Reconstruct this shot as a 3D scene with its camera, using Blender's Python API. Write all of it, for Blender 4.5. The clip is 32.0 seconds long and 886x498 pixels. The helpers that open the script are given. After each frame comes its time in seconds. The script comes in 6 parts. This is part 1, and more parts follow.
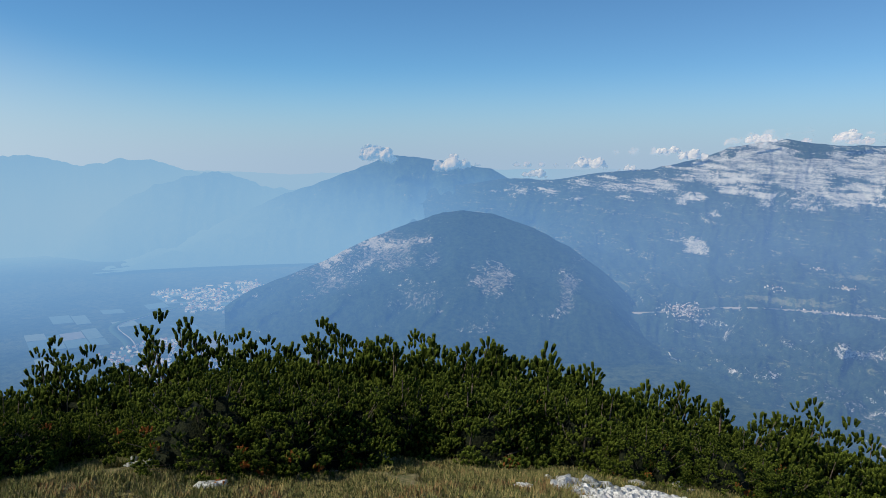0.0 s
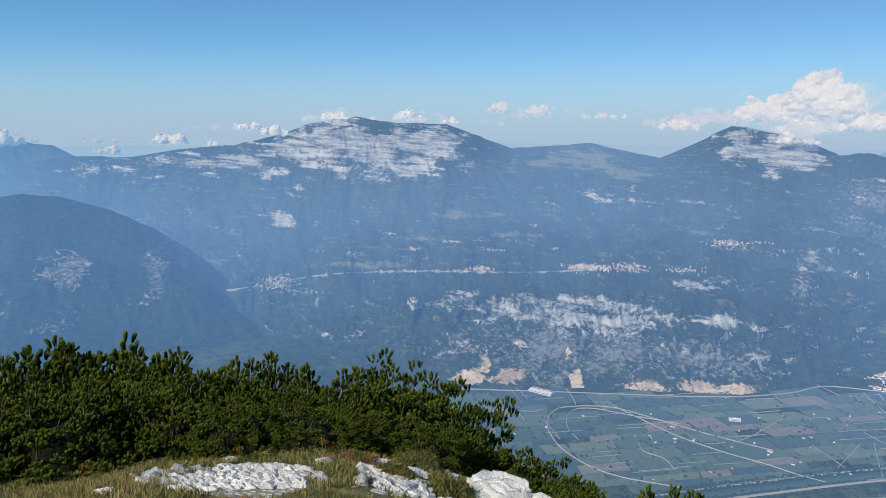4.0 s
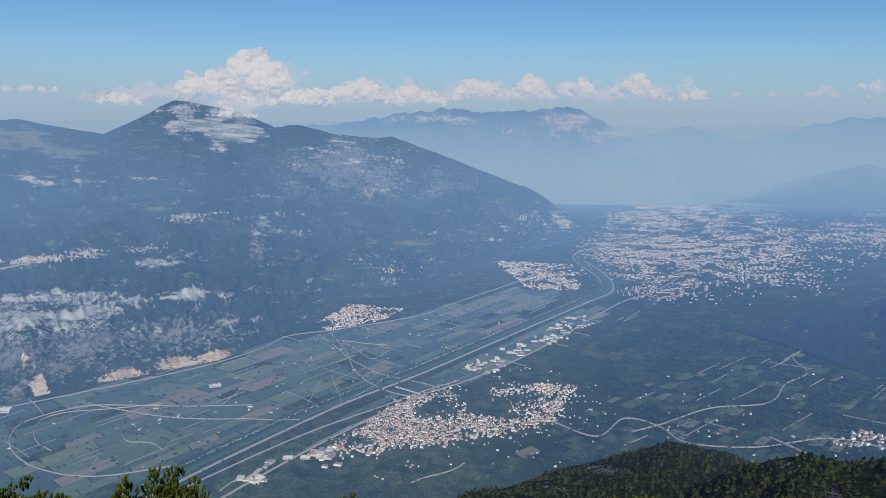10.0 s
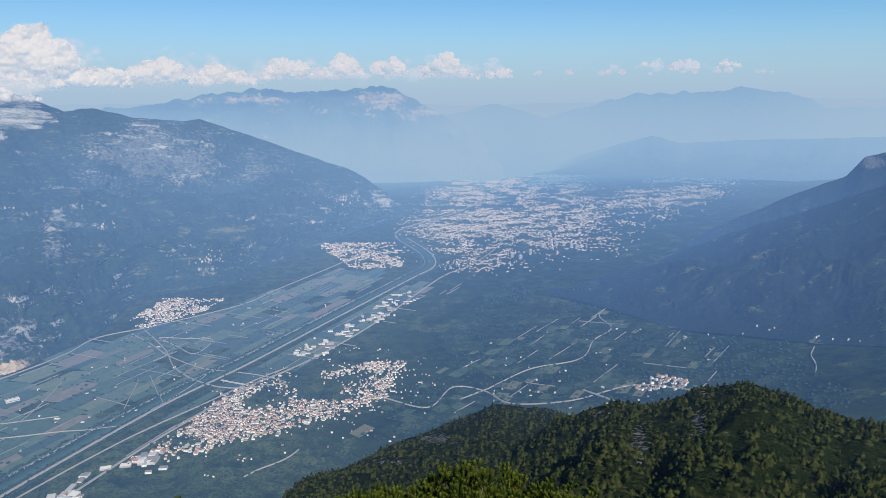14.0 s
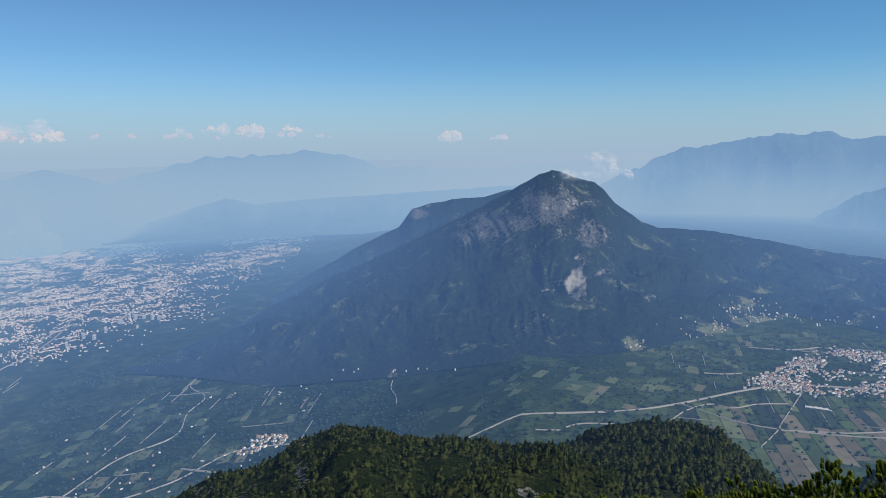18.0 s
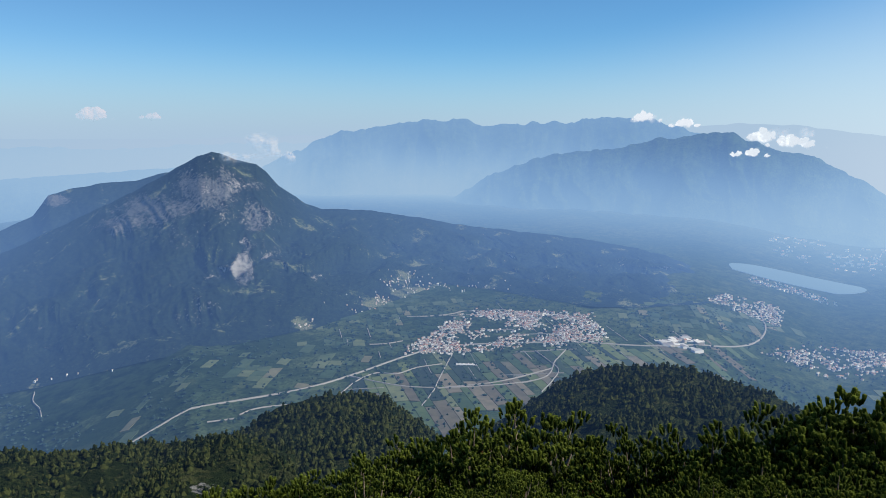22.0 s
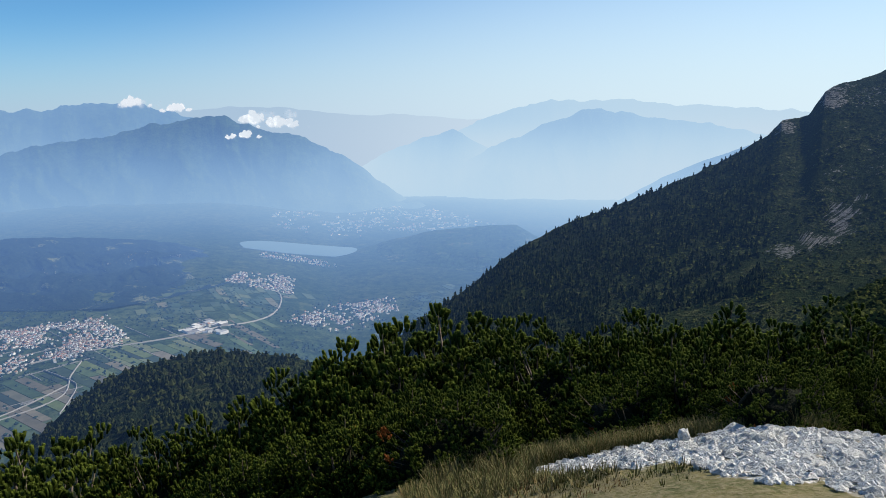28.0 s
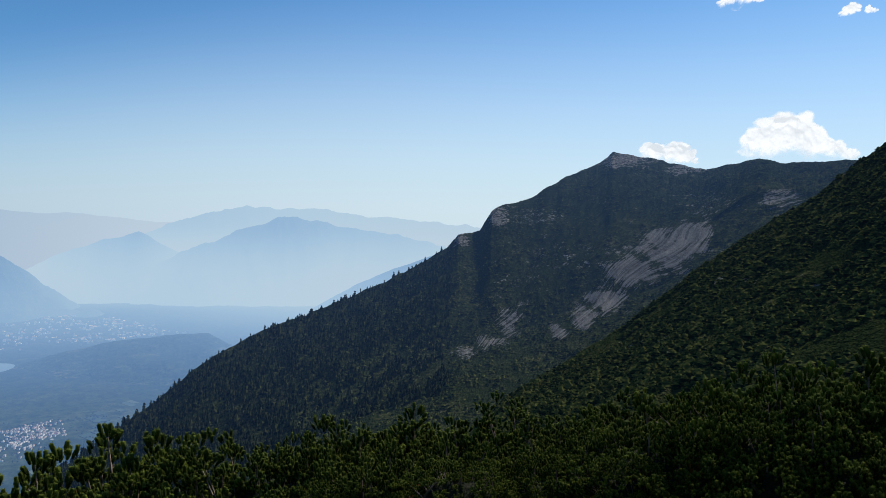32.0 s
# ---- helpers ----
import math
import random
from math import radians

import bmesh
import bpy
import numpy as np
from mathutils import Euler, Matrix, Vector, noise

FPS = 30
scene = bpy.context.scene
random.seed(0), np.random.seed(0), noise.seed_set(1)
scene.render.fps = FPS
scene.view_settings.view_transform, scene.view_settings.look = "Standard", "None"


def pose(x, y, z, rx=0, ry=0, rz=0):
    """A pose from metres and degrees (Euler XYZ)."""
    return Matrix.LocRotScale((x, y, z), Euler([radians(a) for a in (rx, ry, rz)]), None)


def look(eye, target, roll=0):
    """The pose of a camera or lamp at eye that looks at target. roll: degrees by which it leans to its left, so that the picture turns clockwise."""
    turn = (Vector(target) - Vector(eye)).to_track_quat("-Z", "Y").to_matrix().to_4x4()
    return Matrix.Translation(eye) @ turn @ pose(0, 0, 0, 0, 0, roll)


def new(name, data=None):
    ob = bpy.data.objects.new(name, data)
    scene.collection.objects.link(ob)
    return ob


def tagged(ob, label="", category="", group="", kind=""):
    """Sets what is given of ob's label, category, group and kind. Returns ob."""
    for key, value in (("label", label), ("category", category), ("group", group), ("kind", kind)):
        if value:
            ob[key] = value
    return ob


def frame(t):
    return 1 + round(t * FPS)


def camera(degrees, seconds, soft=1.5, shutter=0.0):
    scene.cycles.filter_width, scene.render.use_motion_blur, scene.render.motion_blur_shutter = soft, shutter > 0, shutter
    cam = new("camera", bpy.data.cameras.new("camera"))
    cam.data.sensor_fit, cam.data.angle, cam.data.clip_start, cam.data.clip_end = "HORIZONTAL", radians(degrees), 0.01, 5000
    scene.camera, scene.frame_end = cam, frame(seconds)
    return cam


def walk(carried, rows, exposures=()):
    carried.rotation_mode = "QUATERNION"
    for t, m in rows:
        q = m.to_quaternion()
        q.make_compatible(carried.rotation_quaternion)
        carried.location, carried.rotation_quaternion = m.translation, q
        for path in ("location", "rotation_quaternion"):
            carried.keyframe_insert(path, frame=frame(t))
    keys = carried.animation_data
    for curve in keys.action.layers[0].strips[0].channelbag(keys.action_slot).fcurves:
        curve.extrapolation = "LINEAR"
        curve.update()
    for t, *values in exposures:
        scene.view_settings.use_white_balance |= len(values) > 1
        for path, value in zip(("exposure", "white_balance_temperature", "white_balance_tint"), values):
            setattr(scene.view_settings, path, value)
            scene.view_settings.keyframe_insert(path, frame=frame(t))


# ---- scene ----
cam = camera(62.72, 32.0, soft=0.75)
EYE = 1.6      # height of the lens over the foot of the path
REACH = 0.3    # arm's length from the turning axis to the lens
# seconds, bearing, tilt, lean
ROWS = [
    (0.0, -95.97, -7.49, 0.16), (0.5, -91.48, -7.55, 0.13), (1.0, -88.65, -7.46, 0.38), (1.5, -84.45, -7.65, 0.46),
    (2.0, -80.43, -8.27, 0.41), (2.5, -77.59, -8.94, 0.37), (4.5, -59.34, -8.79, 0.09), (5.0, -55.02, -8.90, -0.49),
    (5.5, -49.40, -10.59, -0.76), (6.0, -41.50, -9.67, -0.21), (6.5, -40.62, -11.56, 0.30), (7.0, -39.77, -13.10, 0.22),
    (7.5, -37.92, -12.98, 0.35), (8.0, -35.13, -12.58, 0.04), (8.5, -31.77, -12.31, -0.41), (9.0, -27.76, -11.73, -0.07),
    (9.5, -26.18, -9.40, 1.21), (10.0, -22.87, -10.91, 0.23), (10.5, -18.34, -11.56, 0.40), (11.0, -11.82, -11.50, -1.20),
    (11.5, -10.78, -11.70, -0.53), (12.0, -9.18, -11.95, -0.30), (12.5, -9.29, -12.27, -0.39), (13.0, -9.77, -12.55, -0.14),
    (13.5, -9.20, -12.50, -0.25), (15.5, -1.25, -12.35, -0.38), (16.0, 5.83, -10.39, -0.46), (16.5, 11.58, -9.34, -0.39),
    (17.0, 15.60, -9.33, -0.61), (17.5, 19.40, -9.35, -1.05), (18.0, 23.83, -7.88, -0.58), (18.5, 25.04, -8.31, -0.79),
    (19.0, 29.81, -8.47, -0.15), (19.5, 31.67, -9.22, -0.05), (20.0, 35.91, -9.32, 0.18), (20.5, 40.76, -9.28, 0.47),
    (21.0, 44.19, -9.26, 0.18), (21.5, 47.04, -9.22, 0.79), (22.0, 50.00, -9.27, 0.56), (22.5, 53.65, -8.67, 0.69),
    (23.0, 57.25, -8.40, 1.20), (23.5, 60.72, -8.54, 1.35), (24.0, 64.36, -8.68, 0.88), (24.5, 69.01, -8.05, 0.86),
    (25.0, 72.33, -7.86, 0.75), (25.5, 76.94, -7.77, -0.10), (26.0, 81.70, -7.96, -0.06), (26.5, 83.22, -9.01, -0.03),
    (28.5, 88.78, -10.25, -1.25), (29.0, 87.81, -5.63, 0.62), (29.5, 91.14, -5.24, 1.63), (30.0, 91.82, -3.25, 1.62),
    (30.5, 97.62, -3.34, 2.43), (31.0, 103.21, -2.69, 2.05), (31.5, 107.28, -2.24, 2.15), (32.0, 111.32, -2.30, 1.29)]


def station(t, bearing, tilt, lean):
    b, e = radians(bearing), radians(tilt)
    eye = Vector((REACH * math.sin(b), REACH * math.cos(b), EYE))
    way = Vector((math.sin(b) * math.cos(e), math.cos(b) * math.cos(e), math.sin(e)))
    return t, look(eye, eye + way, lean)


walk(cam, [station(*row) for row in ROWS], exposures=[(0, -0.08), (5, 0.0), (8, 0.03), (9, 0.08), (10, -0.28), (11.5, -0.10), (13, -0.03), (16, -0.02), (19, -0.18), (20, 0.04), (22, 0.08), (26, 0.08), (29, 0.0), (30, -0.15), (31, -0.12), (32, -0.10)])

# ---- sky, sun ----
SUN_BEARING, SUN_HEIGHT = 152.0, 38.0
world = bpy.data.worlds.new("sky")
scene.world = world
world.use_nodes = True
wn = world.node_tree
sky = wn.nodes.new("ShaderNodeTexSky")
sky.sky_type = "NISHITA"
sky.sun_disc = False
sky.sun_elevation = radians(SUN_HEIGHT)
sky.sun_rotation = radians(SUN_BEARING)
sky.altitude = 2000
sky.air_density, sky.dust_density, sky.ozone_density = 1.0, 0.8, 3.5
tint = wn.nodes.new("ShaderNodeMix")
tint.data_type, tint.blend_type = "RGBA", "MULTIPLY"
tint.inputs[0].default_value = 1.0
tint.inputs[7].default_value = (0.72, 1.03, 1.20, 1.0)
lift = wn.nodes.new("ShaderNodeTexCoord")
split = wn.nodes.new("ShaderNodeSeparateXYZ")
toward = wn.nodes.new("ShaderNodeVectorMath")
toward.operation = "DOT_PRODUCT"
toward.inputs[1].default_value = (math.sin(radians(SUN_BEARING)), math.cos(radians(SUN_BEARING)), 0.0)
glare, top, band = (wn.nodes.new("ShaderNodeMapRange") for k in range(3))
for node, values in ((glare, (-0.35, 1.0, 0.0, 1.0)), (top, (0.0, 1.0, 0.12, 0.34)), (band, (-0.02, 0.12, 0.95, 0.0))):
    node.interpolation_type = "SMOOTHSTEP"
    for slot, value in zip(node.inputs[1:5], values):
        slot.default_value = value
veil, hazy = wn.nodes.new("ShaderNodeMix"), wn.nodes.new("ShaderNodeMix")
veil.data_type = hazy.data_type = "RGBA"
veil.inputs[6].default_value = (3.9, 5.25, 6.85, 1.0)
veil.inputs[7].default_value = (7.0, 8.4, 9.3, 1.0)
wn.links.new(lift.outputs["Generated"], split.inputs[0])
wn.links.new(lift.outputs["Generated"], toward.inputs[0])
wn.links.new(toward.outputs["Value"], glare.inputs[0])
wn.links.new(glare.outputs[0], veil.inputs[0])
wn.links.new(glare.outputs[0], top.inputs[0])
wn.links.new(top.outputs[0], band.inputs[2])
wn.links.new(split.outputs[2], band.inputs[0])
wn.links.new(band.outputs[0], hazy.inputs[0])
wn.links.new(sky.outputs[0], tint.inputs[6])
wn.links.new(tint.outputs[2], hazy.inputs[6])
cool = wn.nodes.new("ShaderNodeMapRange")
for slot, value in zip(cool.inputs[1:5], (-1.0, -0.2, 0.0, 1.0)):
    slot.default_value = value
shade = wn.nodes.new("ShaderNodeMix")
shade.data_type = "RGBA"
shade.inputs[6].default_value = (0.65, 0.88, 1.00, 1.0)
shade.inputs[7].default_value = (0.66, 1.06, 1.24, 1.0)
wn.links.new(toward.outputs["Value"], cool.inputs[0])
wn.links.new(cool.outputs[0], shade.inputs[0])
wn.links.new(shade.outputs[2], tint.inputs[7])
wn.links.new(veil.outputs[2], hazy.inputs[7])
wn.links.new(hazy.outputs[2], wn.nodes["Background"].inputs[0])
wn.nodes["Background"].inputs[1].default_value = 0.10

sun = new("sun", bpy.data.lights.new("sun", "SUN"))
sun.data.energy, sun.data.angle, sun.data.color = 5.0, radians(0.5), (1.0, 0.93, 0.80)
sb, se = radians(SUN_BEARING), radians(SUN_HEIGHT)
sun.matrix_world = look((0, 0, 50), (-math.sin(sb) * math.cos(se), -math.cos(sb) * math.cos(se), 50 - math.sin(se)))

# ---- arithmetic ----
rng = np.random.default_rng(7)


def lattice(ix, iy, seed):
    h = (ix * 374761393 + iy * 668265263 + seed * 974634777) & 0x7FFFFFFF
    h = ((h ^ (h >> 13)) * 1274126177) & 0x7FFFFFFF
    return ((h ^ (h >> 16)) & 0xFFFF) / 65535.0


def vnoise(x, y, seed=0):
    ix, iy = np.floor(x).astype(np.int64), np.floor(y).astype(np.int64)
    fx, fy = x - ix, y - iy
    u, v = fx * fx * (3 - 2 * fx), fy * fy * (3 - 2 * fy)
    a, b = lattice(ix, iy, seed), lattice(ix + 1, iy, seed)
    c, d = lattice(ix, iy + 1, seed), lattice(ix + 1, iy + 1, seed)
    return (a + (b - a) * u) * (1 - v) + (c + (d - c) * u) * v


def fbm(x, y, octaves=5, seed=0, gain=0.5):
    """Layered noise, about -1 to 1."""
    x, y = np.broadcast_arrays(np.asarray(x, float), np.asarray(y, float))
    total, amp, norm = np.zeros(x.shape), 1.0, 0.0
    for k in range(octaves):
        total = total + amp * (2 * vnoise(x + 17.3 * k, y - 9.1 * k, seed + k) - 1)
        norm += amp
        amp *= gain
        x, y = x * 2.03, y * 2.03
    return total / norm * 1.6


def ridged(x, y, octaves=4, seed=0):
    """Sharp-crested noise, 0 in the gullies to 1 on the spurs."""
    x, y = np.broadcast_arrays(np.asarray(x, float), np.asarray(y, float))
    total, amp, norm = np.zeros(x.shape), 1.0, 0.0
    for k in range(octaves):
        total = total + amp * (1 - np.abs(2 * vnoise(x + 5.7 * k, y + 3.3 * k, seed + k) - 1))
        norm += amp
        amp *= 0.5
        x, y = x * 2.1, y * 2.1
    return total / norm


def smooth(a, b, x):
    t = np.clip((np.asarray(x, float) - a) / (b - a), 0, 1)
    return t * t * (3 - 2 * t)


def polar(bearing, r):
    b = np.radians(bearing)
    return np.sin(b) * r, np.cos(b) * r


FLOOR_AZ = [-180, -5, 12, 30, 60, 70, 79, 140, 180]
FLOOR_Z = [-475, -475, -425, -330, -330, -345, -405, -405, -405]
SLOPE_AZ = [-180, -140, -70, 60, 78, 90, 120, 150, 180]
SLOPE = [0.30, 0.50, 0.76, 0.76, 0.66, 0.55, 0.50, 0.30, 0.30]


NEAR_AZ = [-180, -130, -117, -104, -90, -80, -72, -66, -60, -53.4, -50, -30, 25, 42, 60, 72, 84, 96, 103, 107, 112, 118, 122, 150, 180]
NEAR = [0.10, 0.215, 0.235, 0.265, 0.275, 0.275, 0.285, 0.31, 0.36, 0.423, 0.44, 0.64, 0.62, 0.48, 0.45, 0.43, 0.38, 0.33, 0.29, 0.27, 0.243, 0.225, 0.215, 0.12, 0.10]


def ground_z(x, y):
    """The lie of the land: a knoll, its steep flank, the valley floors."""
    x, y = np.asarray(x, float), np.asarray(y, float)
    r, az = np.hypot(x, y), np.degrees(np.arctan2(x, y))
    low = np.interp(az, FLOOR_AZ, FLOOR_Z)
    s = np.interp(az, SLOPE_AZ, SLOPE)
    n = np.interp(az, NEAR_AZ, NEAR)
    near = -n * np.maximum(r - 0.8, 0) + 0.10 * fbm(x * 0.45, y * 0.45, 4, 3) * smooth(1.0, 4.0, r) - 0.34 * np.maximum(r - 8.6, 0)
    flank = -n * 11.2 - 1.156 - s * (r - 12) + 0.05 * (r - 12) * fbm(x / 60, y / 60, 4, 9)
    z = np.where(r < 12, near, flank)
    k = 18.0
    return np.where(r < 12, near, low + k * np.logaddexp(0, (z - low) / k))


# bearing, metres, half width in degrees, half depth in metres
STONY = [(-79, 7.2, 7, 0.9), (-66, 7.6, 6, 1.2), (-104, 9.0, 3, 0.4), (-118, 8.4, 2, 0.3), (103, 8.0, 9, 0.7), (113, 7.6, 8, 1.2), (121, 7.4, 7, 1.5)]


def stony(x, y):
    """How much white rubble lies bare there, 0 to 1."""
    r, az = np.hypot(x, y), np.degrees(np.arctan2(x, y))
    k = np.zeros(np.shape(x))
    for b, d, wb, wd in STONY:
        k = np.maximum(k, 1.25 - np.hypot((az - b) / wb, (r - d) / wd))
    return smooth(0.25, 0.5, k + 0.35 * fbm(np.asarray(x) * 1.4, np.asarray(y) * 1.4, 4, 88))


# ---- making meshes ----
def mesh_from(name, verts, faces, mats, index=None, smoothed=True):
    me = bpy.data.meshes.new(name)
    me.from_pydata(np.asarray(verts).tolist() if isinstance(verts, np.ndarray) else verts, [], faces)
    for m in mats if isinstance(mats, (list, tuple)) else [mats]:
        me.materials.append(m)
    if index is not None:
        me.polygons.foreach_set("material_index", np.asarray(index, dtype=np.int32))
    if smoothed:
        me.polygons.foreach_set("use_smooth", np.ones(len(me.polygons), dtype=bool))
    me.update()
    return me


def grid_faces(rows, cols):
    k = np.arange(rows * cols).reshape(rows, cols)
    q = np.stack([k[:-1, :-1], k[:-1, 1:], k[1:, 1:], k[1:, :-1]], -1).reshape(-1, 4)
    return q.tolist()


def part(name, bm, mat, parent, label=""):
    me = bpy.data.meshes.new(name)
    bm.to_mesh(me)
    bm.free()
    me.materials.append(mat)
    ob = new(name, me)
    ob.parent = parent
    return tagged(ob, label)


# ---- materials ----
class Nodes:
    """A node material in the making."""

    def __init__(self, name):
        self.mat = bpy.data.materials.new(name)
        self.mat.use_nodes = True
        self.t = self.mat.node_tree
        self.bsdf = self.t.nodes["Principled BSDF"]
        self.bsdf.inputs["Specular IOR Level"].default_value = 0.2
        self.geo = self.t.nodes.new("ShaderNodeNewGeometry")

    def plug(self, sock, v):
        if hasattr(v, "links"):
            self.t.links.new(v, sock)
        else:
            sock.default_value = v

    def math(self, op, a, b=0.0, c=0.0, clamp=False):
        n = self.t.nodes.new("ShaderNodeMath")
        n.operation, n.use_clamp = op, clamp
        for s, v in zip(n.inputs, (a, b, c)):
            self.plug(s, v)
        return n.outputs[0]

    def vec(self, op, a, b=(0, 0, 0), out=0):
        n = self.t.nodes.new("ShaderNodeVectorMath")
        n.operation = op
        self.plug(n.inputs[0], a)
        if op == "SCALE":
            self.plug(n.inputs["Scale"], b)
        else:
            self.plug(n.inputs[1], b)
        return n.outputs[out]

    def place(self, sx=1.0, sy=None, sz=None):
        sy = sx if sy is None else sy
        sz = sx if sz is None else sz
        return self.vec("MULTIPLY", self.geo.outputs["Position"], (sx, sy, sz))

    def local(self, s=1.0):
        n = self.t.nodes.new("ShaderNodeTexCoord")
        return self.vec("MULTIPLY", n.outputs["Object"], (s, s, s))

    def noise(self, at, scale=1.0, detail=5.0, rough=0.55, distort=0.0):
        n = self.t.nodes.new("ShaderNodeTexNoise")
        self.plug(n.inputs["Vector"], at)
        n.inputs["Scale"].default_value, n.inputs["Detail"].default_value = scale, detail
        n.inputs["Roughness"].default_value, n.inputs["Distortion"].default_value = rough, distort
        return n.outputs["Fac"]

    def cells(self, at, scale=1.0, feature="F1", out="Distance"):
        n = self.t.nodes.new("ShaderNodeTexVoronoi")
        n.feature = feature
        self.plug(n.inputs["Vector"], at)
        n.inputs["Scale"].default_value = scale
        return n.outputs[out]

    def ramp(self, v, a, b, lo=0.0, hi=1.0):
        n = self.t.nodes.new("ShaderNodeMapRange")
        n.interpolation_type = "SMOOTHSTEP"
        for s, q in zip(n.inputs, (v, a, b, lo, hi)):
            self.plug(s, q)
        return n.outputs[0]

    def mix(self, f, a, b, how="MIX"):
        n = self.t.nodes.new("ShaderNodeMix")
        n.data_type, n.blend_type = "RGBA", how
        self.plug(n.inputs[0], f)
        for s, v in ((n.inputs[6], a), (n.inputs[7], b)):
            self.plug(s, (*v, 1.0) if isinstance(v, tuple) and len(v) == 3 else v)
        return n.outputs[2]

    def xyz(self, v):
        n = self.t.nodes.new("ShaderNodeSeparateXYZ")
        self.plug(n.inputs[0], v)
        return n.outputs

    def rand(self):
        n = self.t.nodes.new("ShaderNodeObjectInfo")
        return n.outputs["Random"]

    def island(self):
        return self.geo.outputs["Random Per Island"]

    def bump(self, height, strength=0.5, distance=0.05):
        n = self.t.nodes.new("ShaderNodeBump")
        n.inputs["Strength"].default_value, n.inputs["Distance"].default_value = strength, distance
        self.plug(n.inputs["Height"], height)
        self.plug(self.bsdf.inputs["Normal"], n.outputs[0])

    def done(self, colour, rough=0.9):
        self.plug(self.bsdf.inputs["Base Color"], (*colour, 1.0) if isinstance(colour, tuple) and len(colour) == 3 else colour)
        self.plug(self.bsdf.inputs["Roughness"], rough)
        return self.mat


# Painted haze: the tints it glows with, and how fast each channel fades.
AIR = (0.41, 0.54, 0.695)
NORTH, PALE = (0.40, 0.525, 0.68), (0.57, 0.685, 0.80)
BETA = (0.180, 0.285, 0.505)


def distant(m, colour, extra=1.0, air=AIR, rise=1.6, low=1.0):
    """Country with painted haze: with distance the base colour fades and emission in the air's tint grows."""
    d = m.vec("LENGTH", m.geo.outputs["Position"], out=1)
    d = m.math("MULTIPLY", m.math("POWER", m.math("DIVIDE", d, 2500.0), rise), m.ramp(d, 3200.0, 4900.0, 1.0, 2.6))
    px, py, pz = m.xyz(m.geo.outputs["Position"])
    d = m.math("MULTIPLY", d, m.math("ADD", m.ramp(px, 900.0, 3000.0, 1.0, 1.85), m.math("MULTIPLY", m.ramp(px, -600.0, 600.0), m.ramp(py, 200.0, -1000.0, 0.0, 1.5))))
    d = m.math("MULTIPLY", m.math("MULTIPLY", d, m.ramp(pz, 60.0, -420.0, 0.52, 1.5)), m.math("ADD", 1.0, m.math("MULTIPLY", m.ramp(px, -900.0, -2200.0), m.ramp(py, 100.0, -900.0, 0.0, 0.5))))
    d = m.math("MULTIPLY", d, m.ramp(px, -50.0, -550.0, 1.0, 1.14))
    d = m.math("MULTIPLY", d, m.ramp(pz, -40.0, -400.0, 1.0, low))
    # haze glow painted paler towards the sun, bluer in the southwest
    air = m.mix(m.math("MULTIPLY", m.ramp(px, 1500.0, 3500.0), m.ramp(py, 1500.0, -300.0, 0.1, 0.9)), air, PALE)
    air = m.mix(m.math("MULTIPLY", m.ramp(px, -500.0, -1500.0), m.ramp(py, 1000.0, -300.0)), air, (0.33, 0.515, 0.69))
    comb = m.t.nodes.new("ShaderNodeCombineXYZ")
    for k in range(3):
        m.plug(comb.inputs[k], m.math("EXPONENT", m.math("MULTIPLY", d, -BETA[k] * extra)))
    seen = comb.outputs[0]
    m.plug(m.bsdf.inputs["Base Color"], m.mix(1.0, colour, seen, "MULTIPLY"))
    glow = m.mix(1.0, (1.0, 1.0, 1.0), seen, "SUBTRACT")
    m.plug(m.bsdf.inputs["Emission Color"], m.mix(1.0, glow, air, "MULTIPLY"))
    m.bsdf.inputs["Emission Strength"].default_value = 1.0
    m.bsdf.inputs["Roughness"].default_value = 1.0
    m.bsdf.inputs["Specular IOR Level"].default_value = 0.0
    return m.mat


def stretch(m, w, h):
    """World places with bedding: w across and h up, dipping gently."""
    x, y, z = m.xyz(m.geo.outputs["Position"])
    comb = m.t.nodes.new("ShaderNodeCombineXYZ")
    dip = m.math("ADD", z, m.math("ADD", m.math("MULTIPLY", x, 0.035), m.math("MULTIPLY", y, 0.06)))
    for slot, v, k in zip(comb.inputs, (x, y, dip), (w, w, h)):
        m.plug(slot, m.math("MULTIPLY", v, k))
    return comb.outputs[0]


def attribute(m, name):
    n = m.t.nodes.new("ShaderNodeAttribute")
    n.attribute_name = name
    return n.outputs["Fac"]


